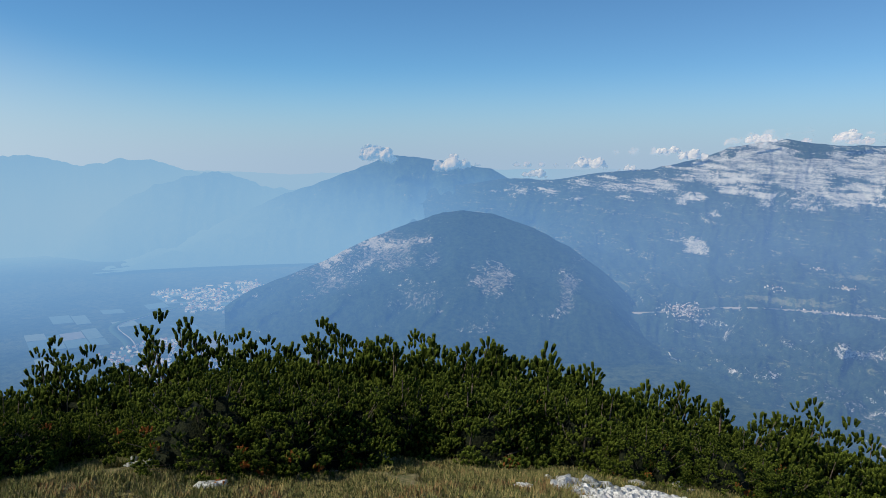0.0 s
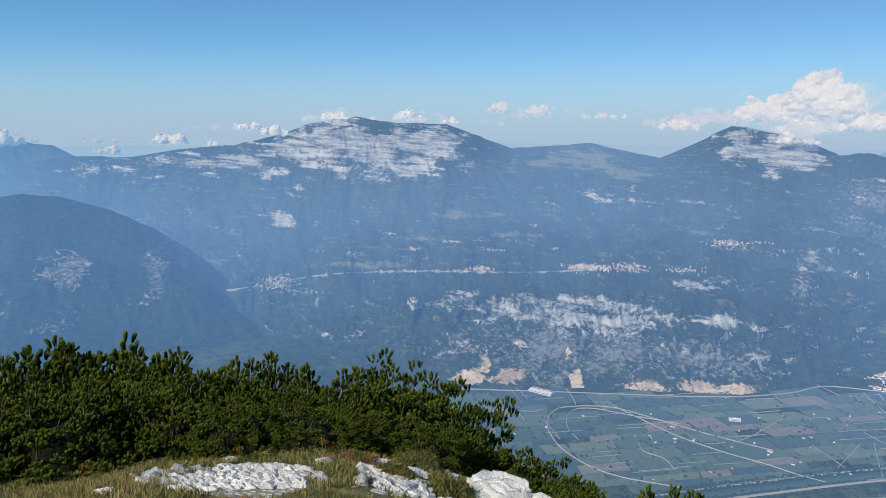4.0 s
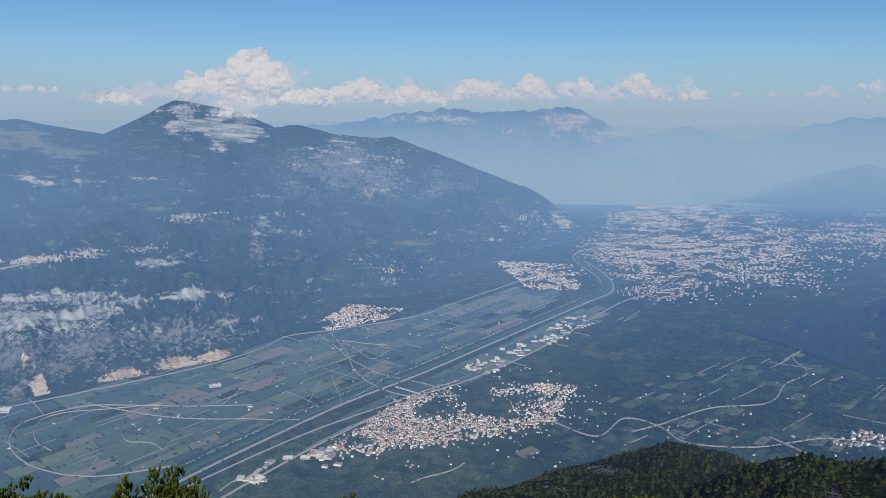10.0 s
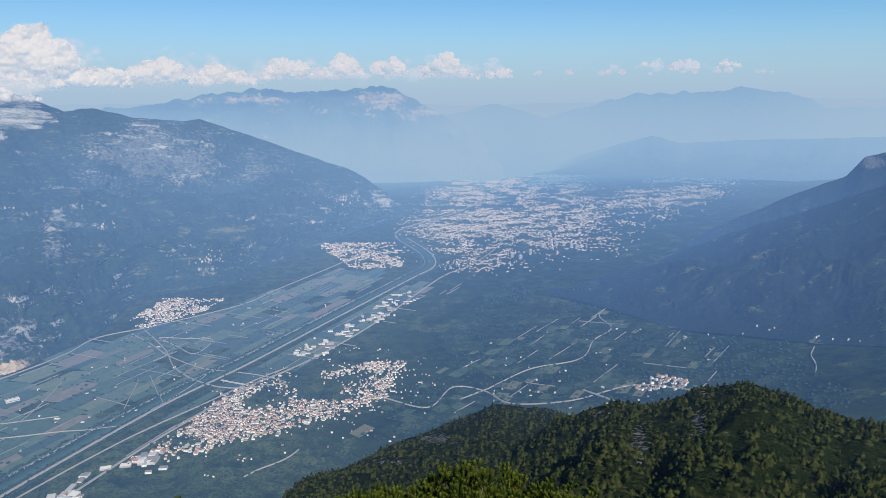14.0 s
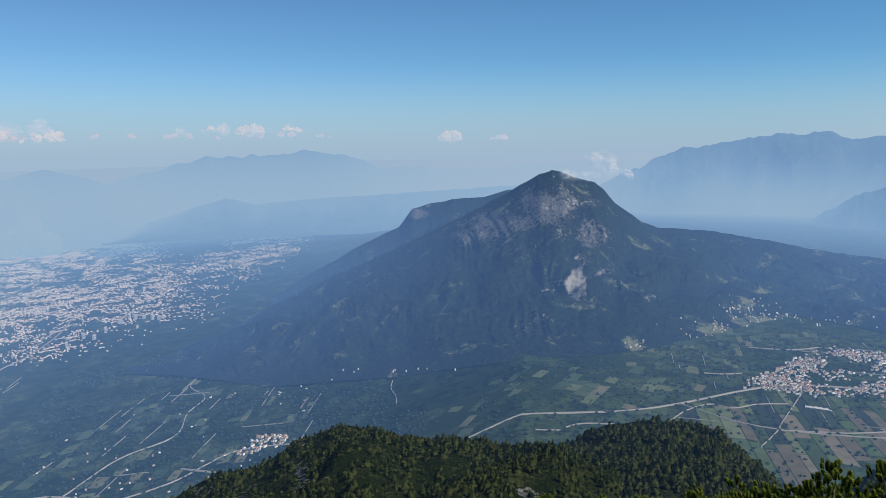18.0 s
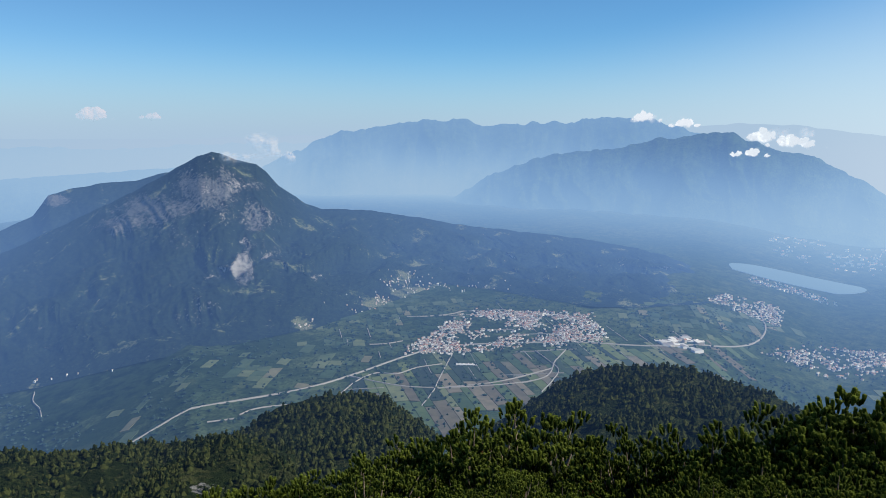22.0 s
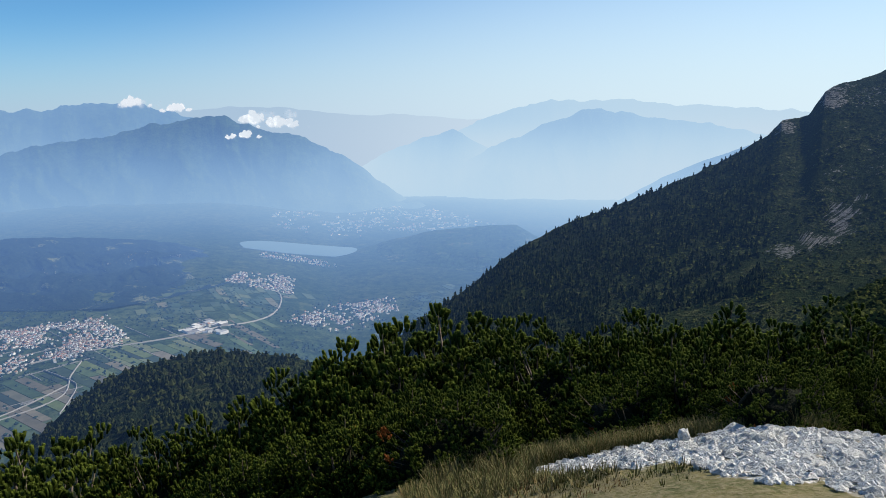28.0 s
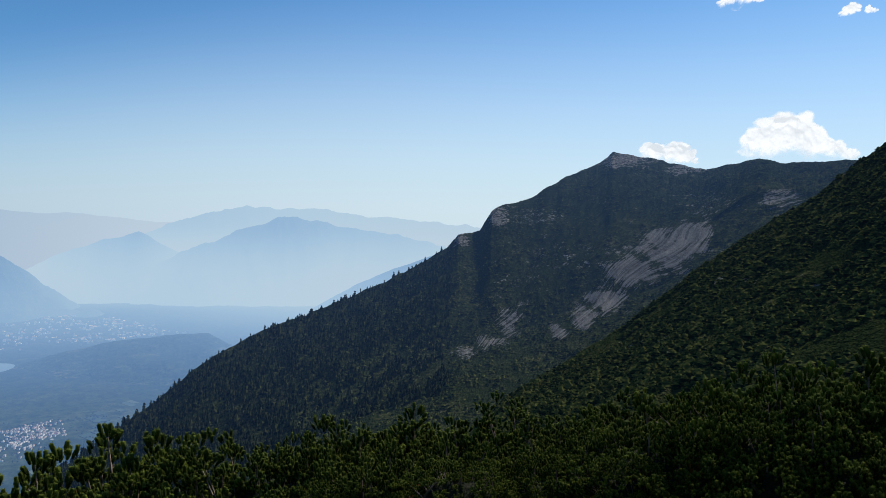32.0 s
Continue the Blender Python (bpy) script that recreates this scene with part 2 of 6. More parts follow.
def land(name, extra=1.0, air=AIR, rock=0.5, steep=(0.35, 0.6), grain=1.0, meadow=0.0, wood=(0.022, 0.045, 0.022), stone=(0.40, 0.37, 0.34), bedding=9.0, glades=0.8, low=1.0):
    """Wooded mountain country: layered pale limestone, grey streaked cliffs, glades."""
    m = Nodes(name)
    nz = m.xyz(m.geo.outputs["Normal"])[2]
    zone, wall = attribute(m, "bare"), attribute(m, "cliff")
    big = m.noise(m.place(0.006 / grain), 1.0, 6, 0.6)
    fine = m.noise(m.place(0.05 / grain), 1.0, 6, 0.7)
    tiny = m.noise(m.place(0.30 / grain), 1.0, 3, 0.65)
    strata = m.noise(stretch(m, 0.0055 / grain, 0.0055 * bedding / grain), 1.0, 6, 0.62, 0.35)
    crack = m.noise(m.place(0.075 / grain, 0.075 / grain, 0.012 / grain), 1.0, 6, 0.70, 0.4)
    canopy = m.math("ADD", m.math("MULTIPLY", fine, 0.55), m.math("MULTIPLY", tiny, 0.45))
    woods = m.mix(m.ramp(canopy, 0.36, 0.64), (wood[0] * 0.55, wood[1] * 0.6, wood[2] * 0.6), (wood[0] * 2.6, wood[1] * 2.3, wood[2] * 1.8))
    if meadow:
        pasture = m.ramp(m.math("ADD", zone, m.math("MULTIPLY", m.math("ADD", m.math("SUBTRACT", strata, 0.5), m.math("SUBTRACT", canopy, 0.5)), 4.2)), -0.45, -0.6)
        grassy = m.mix(m.ramp(tiny, 0.4, 0.62), (0.085, 0.115, 0.05), (0.24, 0.24, 0.14))
        glade = m.math("MULTIPLY", m.ramp(strata, 0.555, 0.60), m.math("MULTIPLY", m.ramp(big, 0.44, 0.56), m.ramp(fine, 0.47, 0.56)))
        woods = m.mix(m.math("MULTIPLY", m.math("MAXIMUM", pasture, m.math("MULTIPLY", glade, glades)), meadow), woods, grassy)
    score = m.math("ADD", m.math("MULTIPLY", m.math("SUBTRACT", 1.0, nz), 0.4), zone)
    for layer, weight in ((strata, 2.1), (crack, 1.2), (big, 0.8), (fine, 1.4), (tiny, 1.3)):
        score = m.math("ADD", score, m.math("MULTIPLY", m.math("SUBTRACT", layer, 0.5), weight))
    bare = m.math("MULTIPLY", m.ramp(score, steep[0], steep[1]), rock)
    face = wall
    for layer, weight in ((crack, 2.2), (big, 1.0), (fine, 1.2), (tiny, 0.5)):
        face = m.math("ADD", face, m.math("MULTIPLY", m.math("SUBTRACT", layer, 0.5), weight))
    face = m.ramp(face, 0.54, 0.74, 0.0, 0.85)
    tone = m.math("ADD", m.math("MULTIPLY", strata, 0.38), m.math("ADD", m.math("MULTIPLY", crack, 0.30), m.math("MULTIPLY", tiny, 0.32)))
    rocks = m.mix(m.ramp(tone, 0.43, 0.57), (stone[0] * 0.16, stone[1] * 0.19, stone[2] * 0.21), stone)
    walls = m.mix(m.ramp(m.math("ADD", m.math("MULTIPLY", crack, 0.6), m.math("MULTIPLY", tiny, 0.4)), 0.38, 0.62), (stone[0] * 0.16, stone[1] * 0.19, stone[2] * 0.20), (stone[0] * 0.52, stone[1] * 0.52, stone[2] * 0.53))
    if meadow:
        quarry = m.ramp(m.math("ADD", attribute(m, "quarry"), m.math("MULTIPLY", m.math("SUBTRACT", m.math("ADD", m.math("MULTIPLY", crack, 0.5), m.math("MULTIPLY", fine, 0.5)), 0.5), 3.0)), 0.5, 0.75)
        cut = m.mix(m.ramp(tone, 0.42, 0.56), (0.30, 0.23, 0.16), (0.66, 0.57, 0.44))
    colour = m.mix(bare, m.mix(face, woods, walls), rocks)
    if meadow:
        colour = m.mix(quarry, colour, cut)
    m.bump(m.math("ADD", m.math("ADD", fine, strata), m.math("ADD", crack, tiny)), 0.9, 5.0 * grain)
    # aerial haze goes in as emission, not as air between
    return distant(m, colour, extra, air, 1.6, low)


def scrub_land(name):
    """Near mountainsides: dark dwarf-pine clumps, olive grass between them, grey scree and crags."""
    m = Nodes(name)
    zone, wall = attribute(m, "bare"), attribute(m, "cliff")
    comb = m.t.nodes.new("ShaderNodeCombineXYZ")
    m.plug(comb.inputs[0], m.math("MULTIPLY", attribute(m, "rib"), 0.35))
    m.plug(comb.inputs[1], m.math("MULTIPLY", m.xyz(m.geo.outputs["Position"])[2], 0.03))
    streak = m.noise(comb.outputs[0], 1.0, 5, 0.65)
    big, mid = m.noise(m.place(0.018), 1.0, 5, 0.6), m.noise(m.place(0.11), 1.0, 5, 0.65)
    clump, tiny = m.noise(m.place(0.42), 1.0, 4, 0.6), m.noise(m.place(2.2), 1.0, 3, 0.65)
    pines = m.mix(m.ramp(tiny, 0.35, 0.65), (0.008, 0.014, 0.006), (0.030, 0.042, 0.014))
    turf = m.mix(m.ramp(m.math("ADD", m.math("MULTIPLY", tiny, 0.5), m.math("MULTIPLY", mid, 0.5)), 0.4, 0.6), (0.026, 0.033, 0.012), (0.070, 0.074, 0.028))
    open_ground = m.math("ADD", m.math("MULTIPLY", clump, 0.45), m.math("ADD", m.math("MULTIPLY", mid, 0.35), m.math("MULTIPLY", big, 0.30)))
    colour = m.mix(m.ramp(open_ground, 0.54, 0.64, 0.0, 0.8), pines, turf)
    scree = zone
    for layer, weight in ((streak, 2.4), (mid, 1.2), (tiny, 0.5), (clump, 0.9)):
        scree = m.math("ADD", scree, m.math("MULTIPLY", m.math("SUBTRACT", layer, 0.5), weight))
    rubble = m.mix(m.ramp(m.math("ADD", m.math("MULTIPLY", streak, 0.6), m.math("MULTIPLY", tiny, 0.4)), 0.38, 0.62), (0.07, 0.069, 0.066), (0.20, 0.195, 0.185))
    colour = m.mix(m.ramp(scree, 0.5, 0.8), colour, rubble)
    crag = wall
    for layer, weight in ((mid, 2.0), (clump, 2.0), (tiny, 0.8)):
        crag = m.math("ADD", crag, m.math("MULTIPLY", m.math("SUBTRACT", layer, 0.5), weight))
    crags = m.mix(m.ramp(m.math("ADD", m.math("MULTIPLY", clump, 0.5), m.math("MULTIPLY", tiny, 0.5)), 0.4, 0.6), (0.045, 0.046, 0.043), (0.22, 0.215, 0.20))
    colour = m.mix(m.ramp(crag, 0.55, 0.75), colour, crags)
    m.bump(m.math("ADD", m.math("MULTIPLY", clump, 2.0), m.math("ADD", mid, m.math("MULTIPLY", tiny, 0.6))), 1.0, 1.2)
    # a little haze painted on here too, as emission
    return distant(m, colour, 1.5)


MAT_FLOOR = Nodes("valley_floor")
_m = MAT_FLOOR
_big = _m.noise(_m.place(0.004), 1.0, 5, 0.6)
_fine = _m.noise(_m.place(0.05), 1.0, 5, 0.65)
_c = _m.mix(_m.ramp(_big, 0.35, 0.65), (0.044, 0.074, 0.038), (0.092, 0.125, 0.060))
_c = _m.mix(_m.ramp(_fine, 0.35, 0.7), _c, (0.018, 0.034, 0.018))
_c = _m.mix(_m.ramp(_m.noise(_m.place(0.25), 1.0, 4, 0.7), 0.45, 0.6, 0.0, 0.6), _c, (0.012, 0.024, 0.012))
_c = _m.mix(_m.ramp(_m.noise(_m.place(0.022), 1.0, 5, 0.7), 0.55, 0.68, 0.0, 0.7), _c, (0.085, 0.11, 0.05))
_px, _py, _pz = _m.xyz(_m.geo.outputs["Position"])
_f = _m.math("MULTIPLY", _m.ramp(_m.math("ADD", _px, _m.math("MULTIPLY", _big, 500.0)), -120.0, 60.0), _m.math("MULTIPLY", _m.ramp(_py, 750.0, 950.0), _m.ramp(_px, 800.0, 600.0)))
_c = _m.mix(_m.math("MULTIPLY", _f, _m.ramp(_m.noise(_m.place(0.016), 1.0, 4, 0.6), 0.62, 0.5)), _c, _m.mix(_m.ramp(_fine, 0.35, 0.65), (0.010, 0.021, 0.011), (0.028, 0.050, 0.022)))
_m.bump(_fine, 0.4, 2.0)
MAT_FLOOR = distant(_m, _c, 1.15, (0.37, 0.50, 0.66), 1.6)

# First number of each: strength of the haze painted into its emission.
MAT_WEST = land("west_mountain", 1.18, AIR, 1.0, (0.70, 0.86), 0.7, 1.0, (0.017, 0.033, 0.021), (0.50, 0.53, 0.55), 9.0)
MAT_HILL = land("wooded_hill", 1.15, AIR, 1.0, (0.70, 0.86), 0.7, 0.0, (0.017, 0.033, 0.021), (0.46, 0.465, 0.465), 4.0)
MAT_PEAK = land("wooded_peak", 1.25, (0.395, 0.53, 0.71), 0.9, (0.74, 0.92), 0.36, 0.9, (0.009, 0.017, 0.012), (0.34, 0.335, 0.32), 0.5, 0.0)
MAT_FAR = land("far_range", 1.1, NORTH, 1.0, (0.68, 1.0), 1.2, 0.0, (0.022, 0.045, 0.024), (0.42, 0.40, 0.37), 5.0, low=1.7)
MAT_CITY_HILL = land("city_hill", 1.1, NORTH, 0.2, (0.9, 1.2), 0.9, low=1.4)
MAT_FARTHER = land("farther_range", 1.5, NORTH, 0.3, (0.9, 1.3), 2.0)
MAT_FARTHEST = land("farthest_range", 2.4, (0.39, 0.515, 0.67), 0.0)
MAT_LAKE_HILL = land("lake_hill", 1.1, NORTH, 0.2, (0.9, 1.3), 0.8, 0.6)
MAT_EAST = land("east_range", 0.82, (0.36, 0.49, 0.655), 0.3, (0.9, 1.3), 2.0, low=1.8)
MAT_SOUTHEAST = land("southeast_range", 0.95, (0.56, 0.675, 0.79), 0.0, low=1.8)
MAT_RIDGE = scrub_land("dwarf_pine_slope")

_m = Nodes("near_turf")
_a = _m.noise(_m.place(1.3), 1.0, 6, 0.65)
_b = _m.noise(_m.place(14.0), 1.0, 4, 0.6)
_c = _m.mix(_m.ramp(_a, 0.35, 0.65), (0.17, 0.14, 0.055), (0.075, 0.085, 0.025))
_c = _m.mix(_m.ramp(_b, 0.35, 0.7), _c, (0.23, 0.19, 0.10))
_s = _m.t.nodes.new("ShaderNodeAttribute")
_s.attribute_name = "stony"
_g = _m.math("ADD", _s.outputs["Fac"], _m.math("MULTIPLY", _m.math("SUBTRACT", _m.noise(_m.place(5.0), 1.0, 5, 0.7), 0.5), 0.9))
_w = _m.mix(_m.ramp(_m.cells(_m.place(17.0)), 0.2, 0.6), (0.70, 0.67, 0.61), (0.30, 0.27, 0.21))
_c = _m.mix(_m.ramp(_g, 0.4, 0.55), _c, _w)
_m.bump(_m.math("ADD", _b, _m.math("MULTIPLY", _m.cells(_m.place(17.0)), _s.outputs["Fac"])), 0.8, 0.03)
MAT_TURF = _m.done(_c, 0.95)


# ---- the ground, one sheet to the horizon ----
def build_ground():
    radii = np.concatenate([[0.05], np.geomspace(0.6, 4900, 190)])
    az = np.linspace(-180, 180, 721)
    R, A = np.meshgrid(radii, az, indexing="ij")
    x, y = polar(A, R)
    v = np.stack([x, y, ground_z(x, y)], -1).reshape(-1, 3)
    faces = grid_faces(len(radii), len(az))
    where = np.repeat((radii[:-1] > 14).astype(int), len(az) - 1)
    me = mesh_from("ground", v, [f[::-1] for f in faces], [MAT_TURF, MAT_FLOOR], where)
    me.attributes.new("stony", "FLOAT", "POINT").data.foreach_set("value", stony(x, y).reshape(-1).astype(np.float32))
    return tagged(new("ground", me), "stony alpine turf falling away to wide green valley floors", "ground", kind="structure")


build_ground()


# ---- mountains, course by course from foot to crest ----
SURFACE = {}


def mountain(name, label, mat, courses, step=0.12, rows=24, gully=20.0, rough=10.0, size=120.0, crest=0.05, behind=(250, 260), seed=1, zones=(), fleck=0.10, slant=0.0, cliffs=(), quarries=(), ledge=0.0, pitch=14.0):
    """courses: foot line to crest line, each [(bearing, height in degrees over the lens, metres off), ...]."""
    a0, a1 = courses[-1][0][0], courses[-1][-1][0]
    az = np.linspace(a0, a1, int((a1 - a0) / step) + 2)
    lines = []
    for c in courses:
        c = np.array(c, float)
        lines.append((np.interp(az, c[:, 0], c[:, 1]), np.interp(az, c[:, 0], c[:, 2])))
    el_top = lines[-1][0] + crest * fbm(az * 1.3, az * 0 + seed, 5, seed)
    lines[-1] = (el_top, lines[-1][1])
    out_r, out_z, out_u = [], [], []
    off = float(np.mean(lines[-1][1]))
    span = float(np.mean(lines[-1][1] - lines[0][1])) * 1.15
    n = len(lines) - 1
    across = np.radians(az) * off
    for k in range(n):
        (e0, r0), (e1, r1) = lines[k], lines[k + 1]
        z0, z1 = EYE + r0 * np.tan(np.radians(e0)), EYE + r1 * np.tan(np.radians(e1))
        for j in range(rows + (k == n - 1)):
            s = j / rows
            total = (k + s) / n
            r, z = r0 + (r1 - r0) * s, z0 + (z1 - z0) * s
            down = total * span
            w = math.sin(math.pi * min(total, 0.97)) ** 0.7 if total < 1 else 0.0
            u = across + np.radians(slant * total) * off + 0.45 * size * fbm(across / size * 0.6, down / size * 0.6 + az * 0, 3, seed + 5)
            g = ridged(u / size, down / size * 0.30 + az * 0, 3, seed + 11) - 0.6
            g = g + 0.38 * (ridged(u / size * 2.7, down / size * 0.9 + az * 0, 3, seed + 12) - 0.6)
            lump = fbm(across / size * 1.1, down / size * 1.1 + az * 0, 6, seed)
            r = r - w * gully * g * 2.0
            z = z + w * rough * lump
            if ledge:
                bed = (z + 0.5 * pitch * fbm(across / size / 2, down / size / 2 + az * 0, 3, seed + 7)) / pitch
                r = r + w * ledge * (bed - np.floor(bed) - 0.5) * -1.0
            out_r.append(r)
            out_z.append(z)
            out_u.append(u)
    for q in (0.35, 1.0):
        out_r.append(out_r[-1] + behind[0] * (0.35 if q < 1 else 0.65))
        out_z.append(out_z[-1] - behind[1] * (0.25 if q < 1 else 0.75))
        out_u.append(out_u[-1])
    Rr, Zz = np.array(out_r), np.array(out_z)
    Rr = np.minimum(Rr, 4930)
    SURFACE[name] = (az, Rr[:-2], Zz[:-2])
    x, y = polar(az[None, :], Rr)
    v = np.stack([x, y, Zz], -1).reshape(-1, 3)
    me = mesh_from(name, v, [f[::-1] for f in grid_faces(len(out_r), len(az))], mat)
    el = np.degrees(np.arctan2(Zz - EYE, Rr))
    bare, cliff, quarry = np.full(Rr.shape, fleck), np.zeros(Rr.shape), np.zeros(Rr.shape)
    fray = fbm(az[None, :] * 0.9, el * 1.6, 5, seed + 40)
    for field, spots in ((bare, zones), (cliff, cliffs), (quarry, quarries)):
        for za, ze, wa, we, k in spots:
            fade = 1 - smooth(0.0, 1.6, np.hypot((az[None, :] - za) / wa, (el - ze) / we) + (0.55 if field is bare else 0.3) * fray)
            field[:] = np.maximum(field, k * fade) if k > 0 else field + (k - field) * fade
    SURFACE[name] += (np.maximum(bare, cliff),)
    for key, field in (("bare", bare), ("cliff", cliff), ("quarry", quarry), ("rib", np.array(out_u))):
        me.attributes.new(key, "FLOAT", "POINT").data.foreach_set("value", field.reshape(-1).astype(np.float32))
    return tagged(new(name, me), label, "mountain", kind="structure")


def skyline(name, label, mat, line, r, foot=-7.0, **kw):
    """A distant range, one distance off."""
    a0, a1 = line[0][0], line[-1][0]
    return mountain(name, label, mat, [[(a0, foot, r * 0.86), (a1, foot, r * 0.86)], [(a, e, r) for a, e in line]], **kw)


skyline("farthest_range", "pale blue ridge almost lost in haze on the horizon", MAT_FARTHEST,
        [(-175, -1.0), (-140, -0.9), (-120, -1.0), (-108, -1.6), (-90, -1.2), (-60, -0.9), (-30, -1.0), (-5, -1.3), (10, -0.9), (30, -0.8),
         (60, 0.1), (72, 0.7), (76, 0.55), (79, 0.14), (82, -0.15), (85, -0.1), (89, -0.6), (100, -0.8), (150, -1.0)], 4800, -9.0, crest=0.06, rows=10, step=0.3, seed=71)
skyline("southwest_range", "hazy blue southern range with low summits", MAT_FARTHER,
        [(-150, -0.9), (-135, -0.3), (-127.1, -0.3), (-125.5, -0.2), (-122.4, -0.86), (-119.7, -0.5), (-117.8, -0.5), (-114.9, -1.4), (-109, -3.0), (-104, -4.5), (-98, -7)], 4300, -9.0, gully=60, crest=0.14, seed=3)
skyline("southwest_spur", "hazy blue spur falling to the river", MAT_FARTHER,
        [(-125, -7), (-119, -3.0), (-117, -2.2), (-114.8, -1.6), (-113.1, -1.44), (-111, -2.0), (-109.7, -2.5), (-107.6, -2.8), (-100, -4.0), (-95, -7)], 3900, -9.5, gully=60, crest=0.14, seed=4)
skyline("cloud_capped_mountain", "distant blue mountain with cloud along its top", MAT_FAR,
        [(-122, -8.4), (-114, -5.6), (-108, -3.0), (-105.8, -2.33), (-101.9, -0.9), (-100.1, -0.15), (-97.9, -0.28), (-92.2, -1.2), (-90.9, -1.9), (-86, -2.6)], 3600, -8.5, gully=50, rough=25, seed=5)
skyline("north_massif", "long limestone massif far up the valley", MAT_FAR,
        [(-36, -1.6), (-30, -1.0), (-26, -0.38), (-23.1, 0.0), (-19.4, -0.2), (-16, -0.13), (-14.2, 0.2), (-12.5, 0.0), (-9.9, -1.3), (-8.4, -2.2), (-6, -3.6), (-3, -6.2)], 4350, -7.5, gully=90, rough=60, size=220, crest=0.16, seed=6,
        zones=[(-14, -0.9, 5.5, 1.2, 0.95), (-23, -0.8, 5, 0.8, 0.8), (-10, -1.8, 2.5, 0.8, 0.9)])
skyline("north_ridge", "faint blue ridge behind the city", MAT_FARTHER,
        [(-15, -5.5), (-12, -3.2), (-7.7, -1.94), (-4.7, -1.17), (-2.5, -1.73), (0, -2.6), (3, -3.4), (7, -5.5)], 4550, -7.0, crest=0.14, seed=7)
skyline("northeast_range", "faint hazy range across the northern sky", MAT_FARTHER,
        [(-7, -5.4), (-4, -3.0), (2.2, -1.5), (5.8, -0.46), (8.6, -0.46), (13.5, -0.1), (16.4, -0.46), (18.9, -1.4), (25, -1.6), (32, -1.2), (40, -1.0)], 4650, -7.0, crest=0.14, seed=8)
skyline("city_hill", "low wooded hill over the city", MAT_CITY_HILL,
        [(-1.5, -6.6), (-0.2, -6.2), (1.9, -5.1), (4, -4.5), (7.2, -3.55), (9.6, -4.1), (11.9, -3.9), (21.3, -3.4), (28, -3.0), (34, -2.6)], 4000, -6.6, gully=50, seed=9)
skyline("high_northeast_range", "serrated blue alpine range", MAT_EAST,
        [(36, -3.0), (37.6, -2.2), (41.8, -0.14), (44.7, 0.15), (47.1, 0.68), (49.1, 0.74), (50.5, 0.9), (52, 0.85), (53, 0.45), (55.1, 0.5), (60, 0.75),
         (62.4, 1.02), (65.6, 1.03), (67.3, 0.48), (69.3, -0.2), (74, -1.6)], 4200, -7.0, gully=110, rough=60, size=300, crest=0.18, seed=10)
skyline("lake_mountain", "broad dark blue mountain above the lake", MAT_EAST,
        [(46, -7.2), (49.9, -5.8), (53.4, -3.5), (57.8, -1.8), (62.2, -1.4), (66.5, -0.4), (69.1, -0.2), (71.2, 0.1), (73.7, -0.85), (77.3, -1.8), (80.1, -3.1), (82.5, -5.0), (84, -6.1), (87, -7.5)],
        3500, -8.3, gully=90, rough=40, size=240, crest=0.18, seed=11)
skyline("southeast_far_range", "pale flat-topped range in bright haze", MAT_SOUTHEAST,
        [(86, -2.6), (89.9, -1.04), (93.7, 0.25), (96.1, 0.66), (99.4, 0.57), (101.8, 0.64), (105.2, 0.1), (112.8, -0.36), (120, -0.9), (126, -2.0)], 4500, -8.0, gully=50, crest=0.14, seed=12)
skyline("southeast_peak", "small pointed peak in bright haze", MAT_SOUTHEAST,
        [(80, -4.6), (82, -3.7), (84.2, -2.6), (86.8, -1.9), (88.6, -1.3), (90.1, -2.1), (91.6, -3.0), (95, -4.4)], 4000, -8.0, gully=40, crest=0.14, seed=13)
skyline("southeast_shoulder", "hazy blue mountain shoulder above the lake basin", MAT_SOUTHEAST,
        [(88, -4.6), (91.2, -3.0), (95.4, -1.24), (99, 0.03), (101.8, -0.4), (107.1, -1.2), (110.7, -1.9), (118, -3.2)], 3800, -8.4, gully=50, crest=0.14, seed=14)
skyline("southeast_spur", "hazy wooded spur behind the dark ridge", MAT_SOUTHEAST,
        [(101, -7.2), (104, -5.5), (107.3, -4.0), (110.4, -2.9), (116, -1.5)], 2600, -9.5, gully=40, seed=15)

mountain("hollow_hill", "blue wooded hill with a cliff above the river", MAT_HILL,
         [[(-112, -14.0, 1900), (-104, -15.5, 1700), (-95, -16.5, 1600), (-85, -16.0, 1650), (-78, -16.2, 1650), (-74, -17.2, 1600)],
          [(-112, -12.0, 2050), (-104, -10.5, 2000), (-95, -9.5, 1950), (-85, -10.8, 1950), (-78, -14.6, 1850), (-74, -17, 1700)],
          [(-113, -11.6, 2100), (-111.5, -10.6, 2150), (-108, -9.3, 2200), (-105.5, -8.4, 2250), (-102, -6.7, 2300), (-99, -5.6, 2350), (-96, -4.6, 2400), (-94.3, -4.45, 2400), (-92, -4.7, 2400), (-89, -5.7, 2350),
           (-86, -7.2, 2300), (-83, -9.3, 2250), (-80.5, -11.6, 2200), (-78, -13.4, 2050), (-74, -16.6, 1800)]], gully=45, rough=20, size=150, seed=21,
         zones=[(-100.5, -7.6, 4.0, 1.7, 0.85), (-104, -8.6, 3, 1.4, 0.7), (-92, -9.6, 2.2, 1.2, 0.9), (-86, -10, 1.4, 2.2, 0.6), (-99, -10, 4, 3, 0.3)],
         cliffs=[(-100.5, -7.6, 4.5, 2.0, 0.9), (-105, -9.6, 3, 1.6, 0.7), (-92, -9.8, 2.4, 1.6, 0.75), (-86, -10.6, 0.9, 2.6, 0.75), (-97, -11, 4, 2, 0.45)])
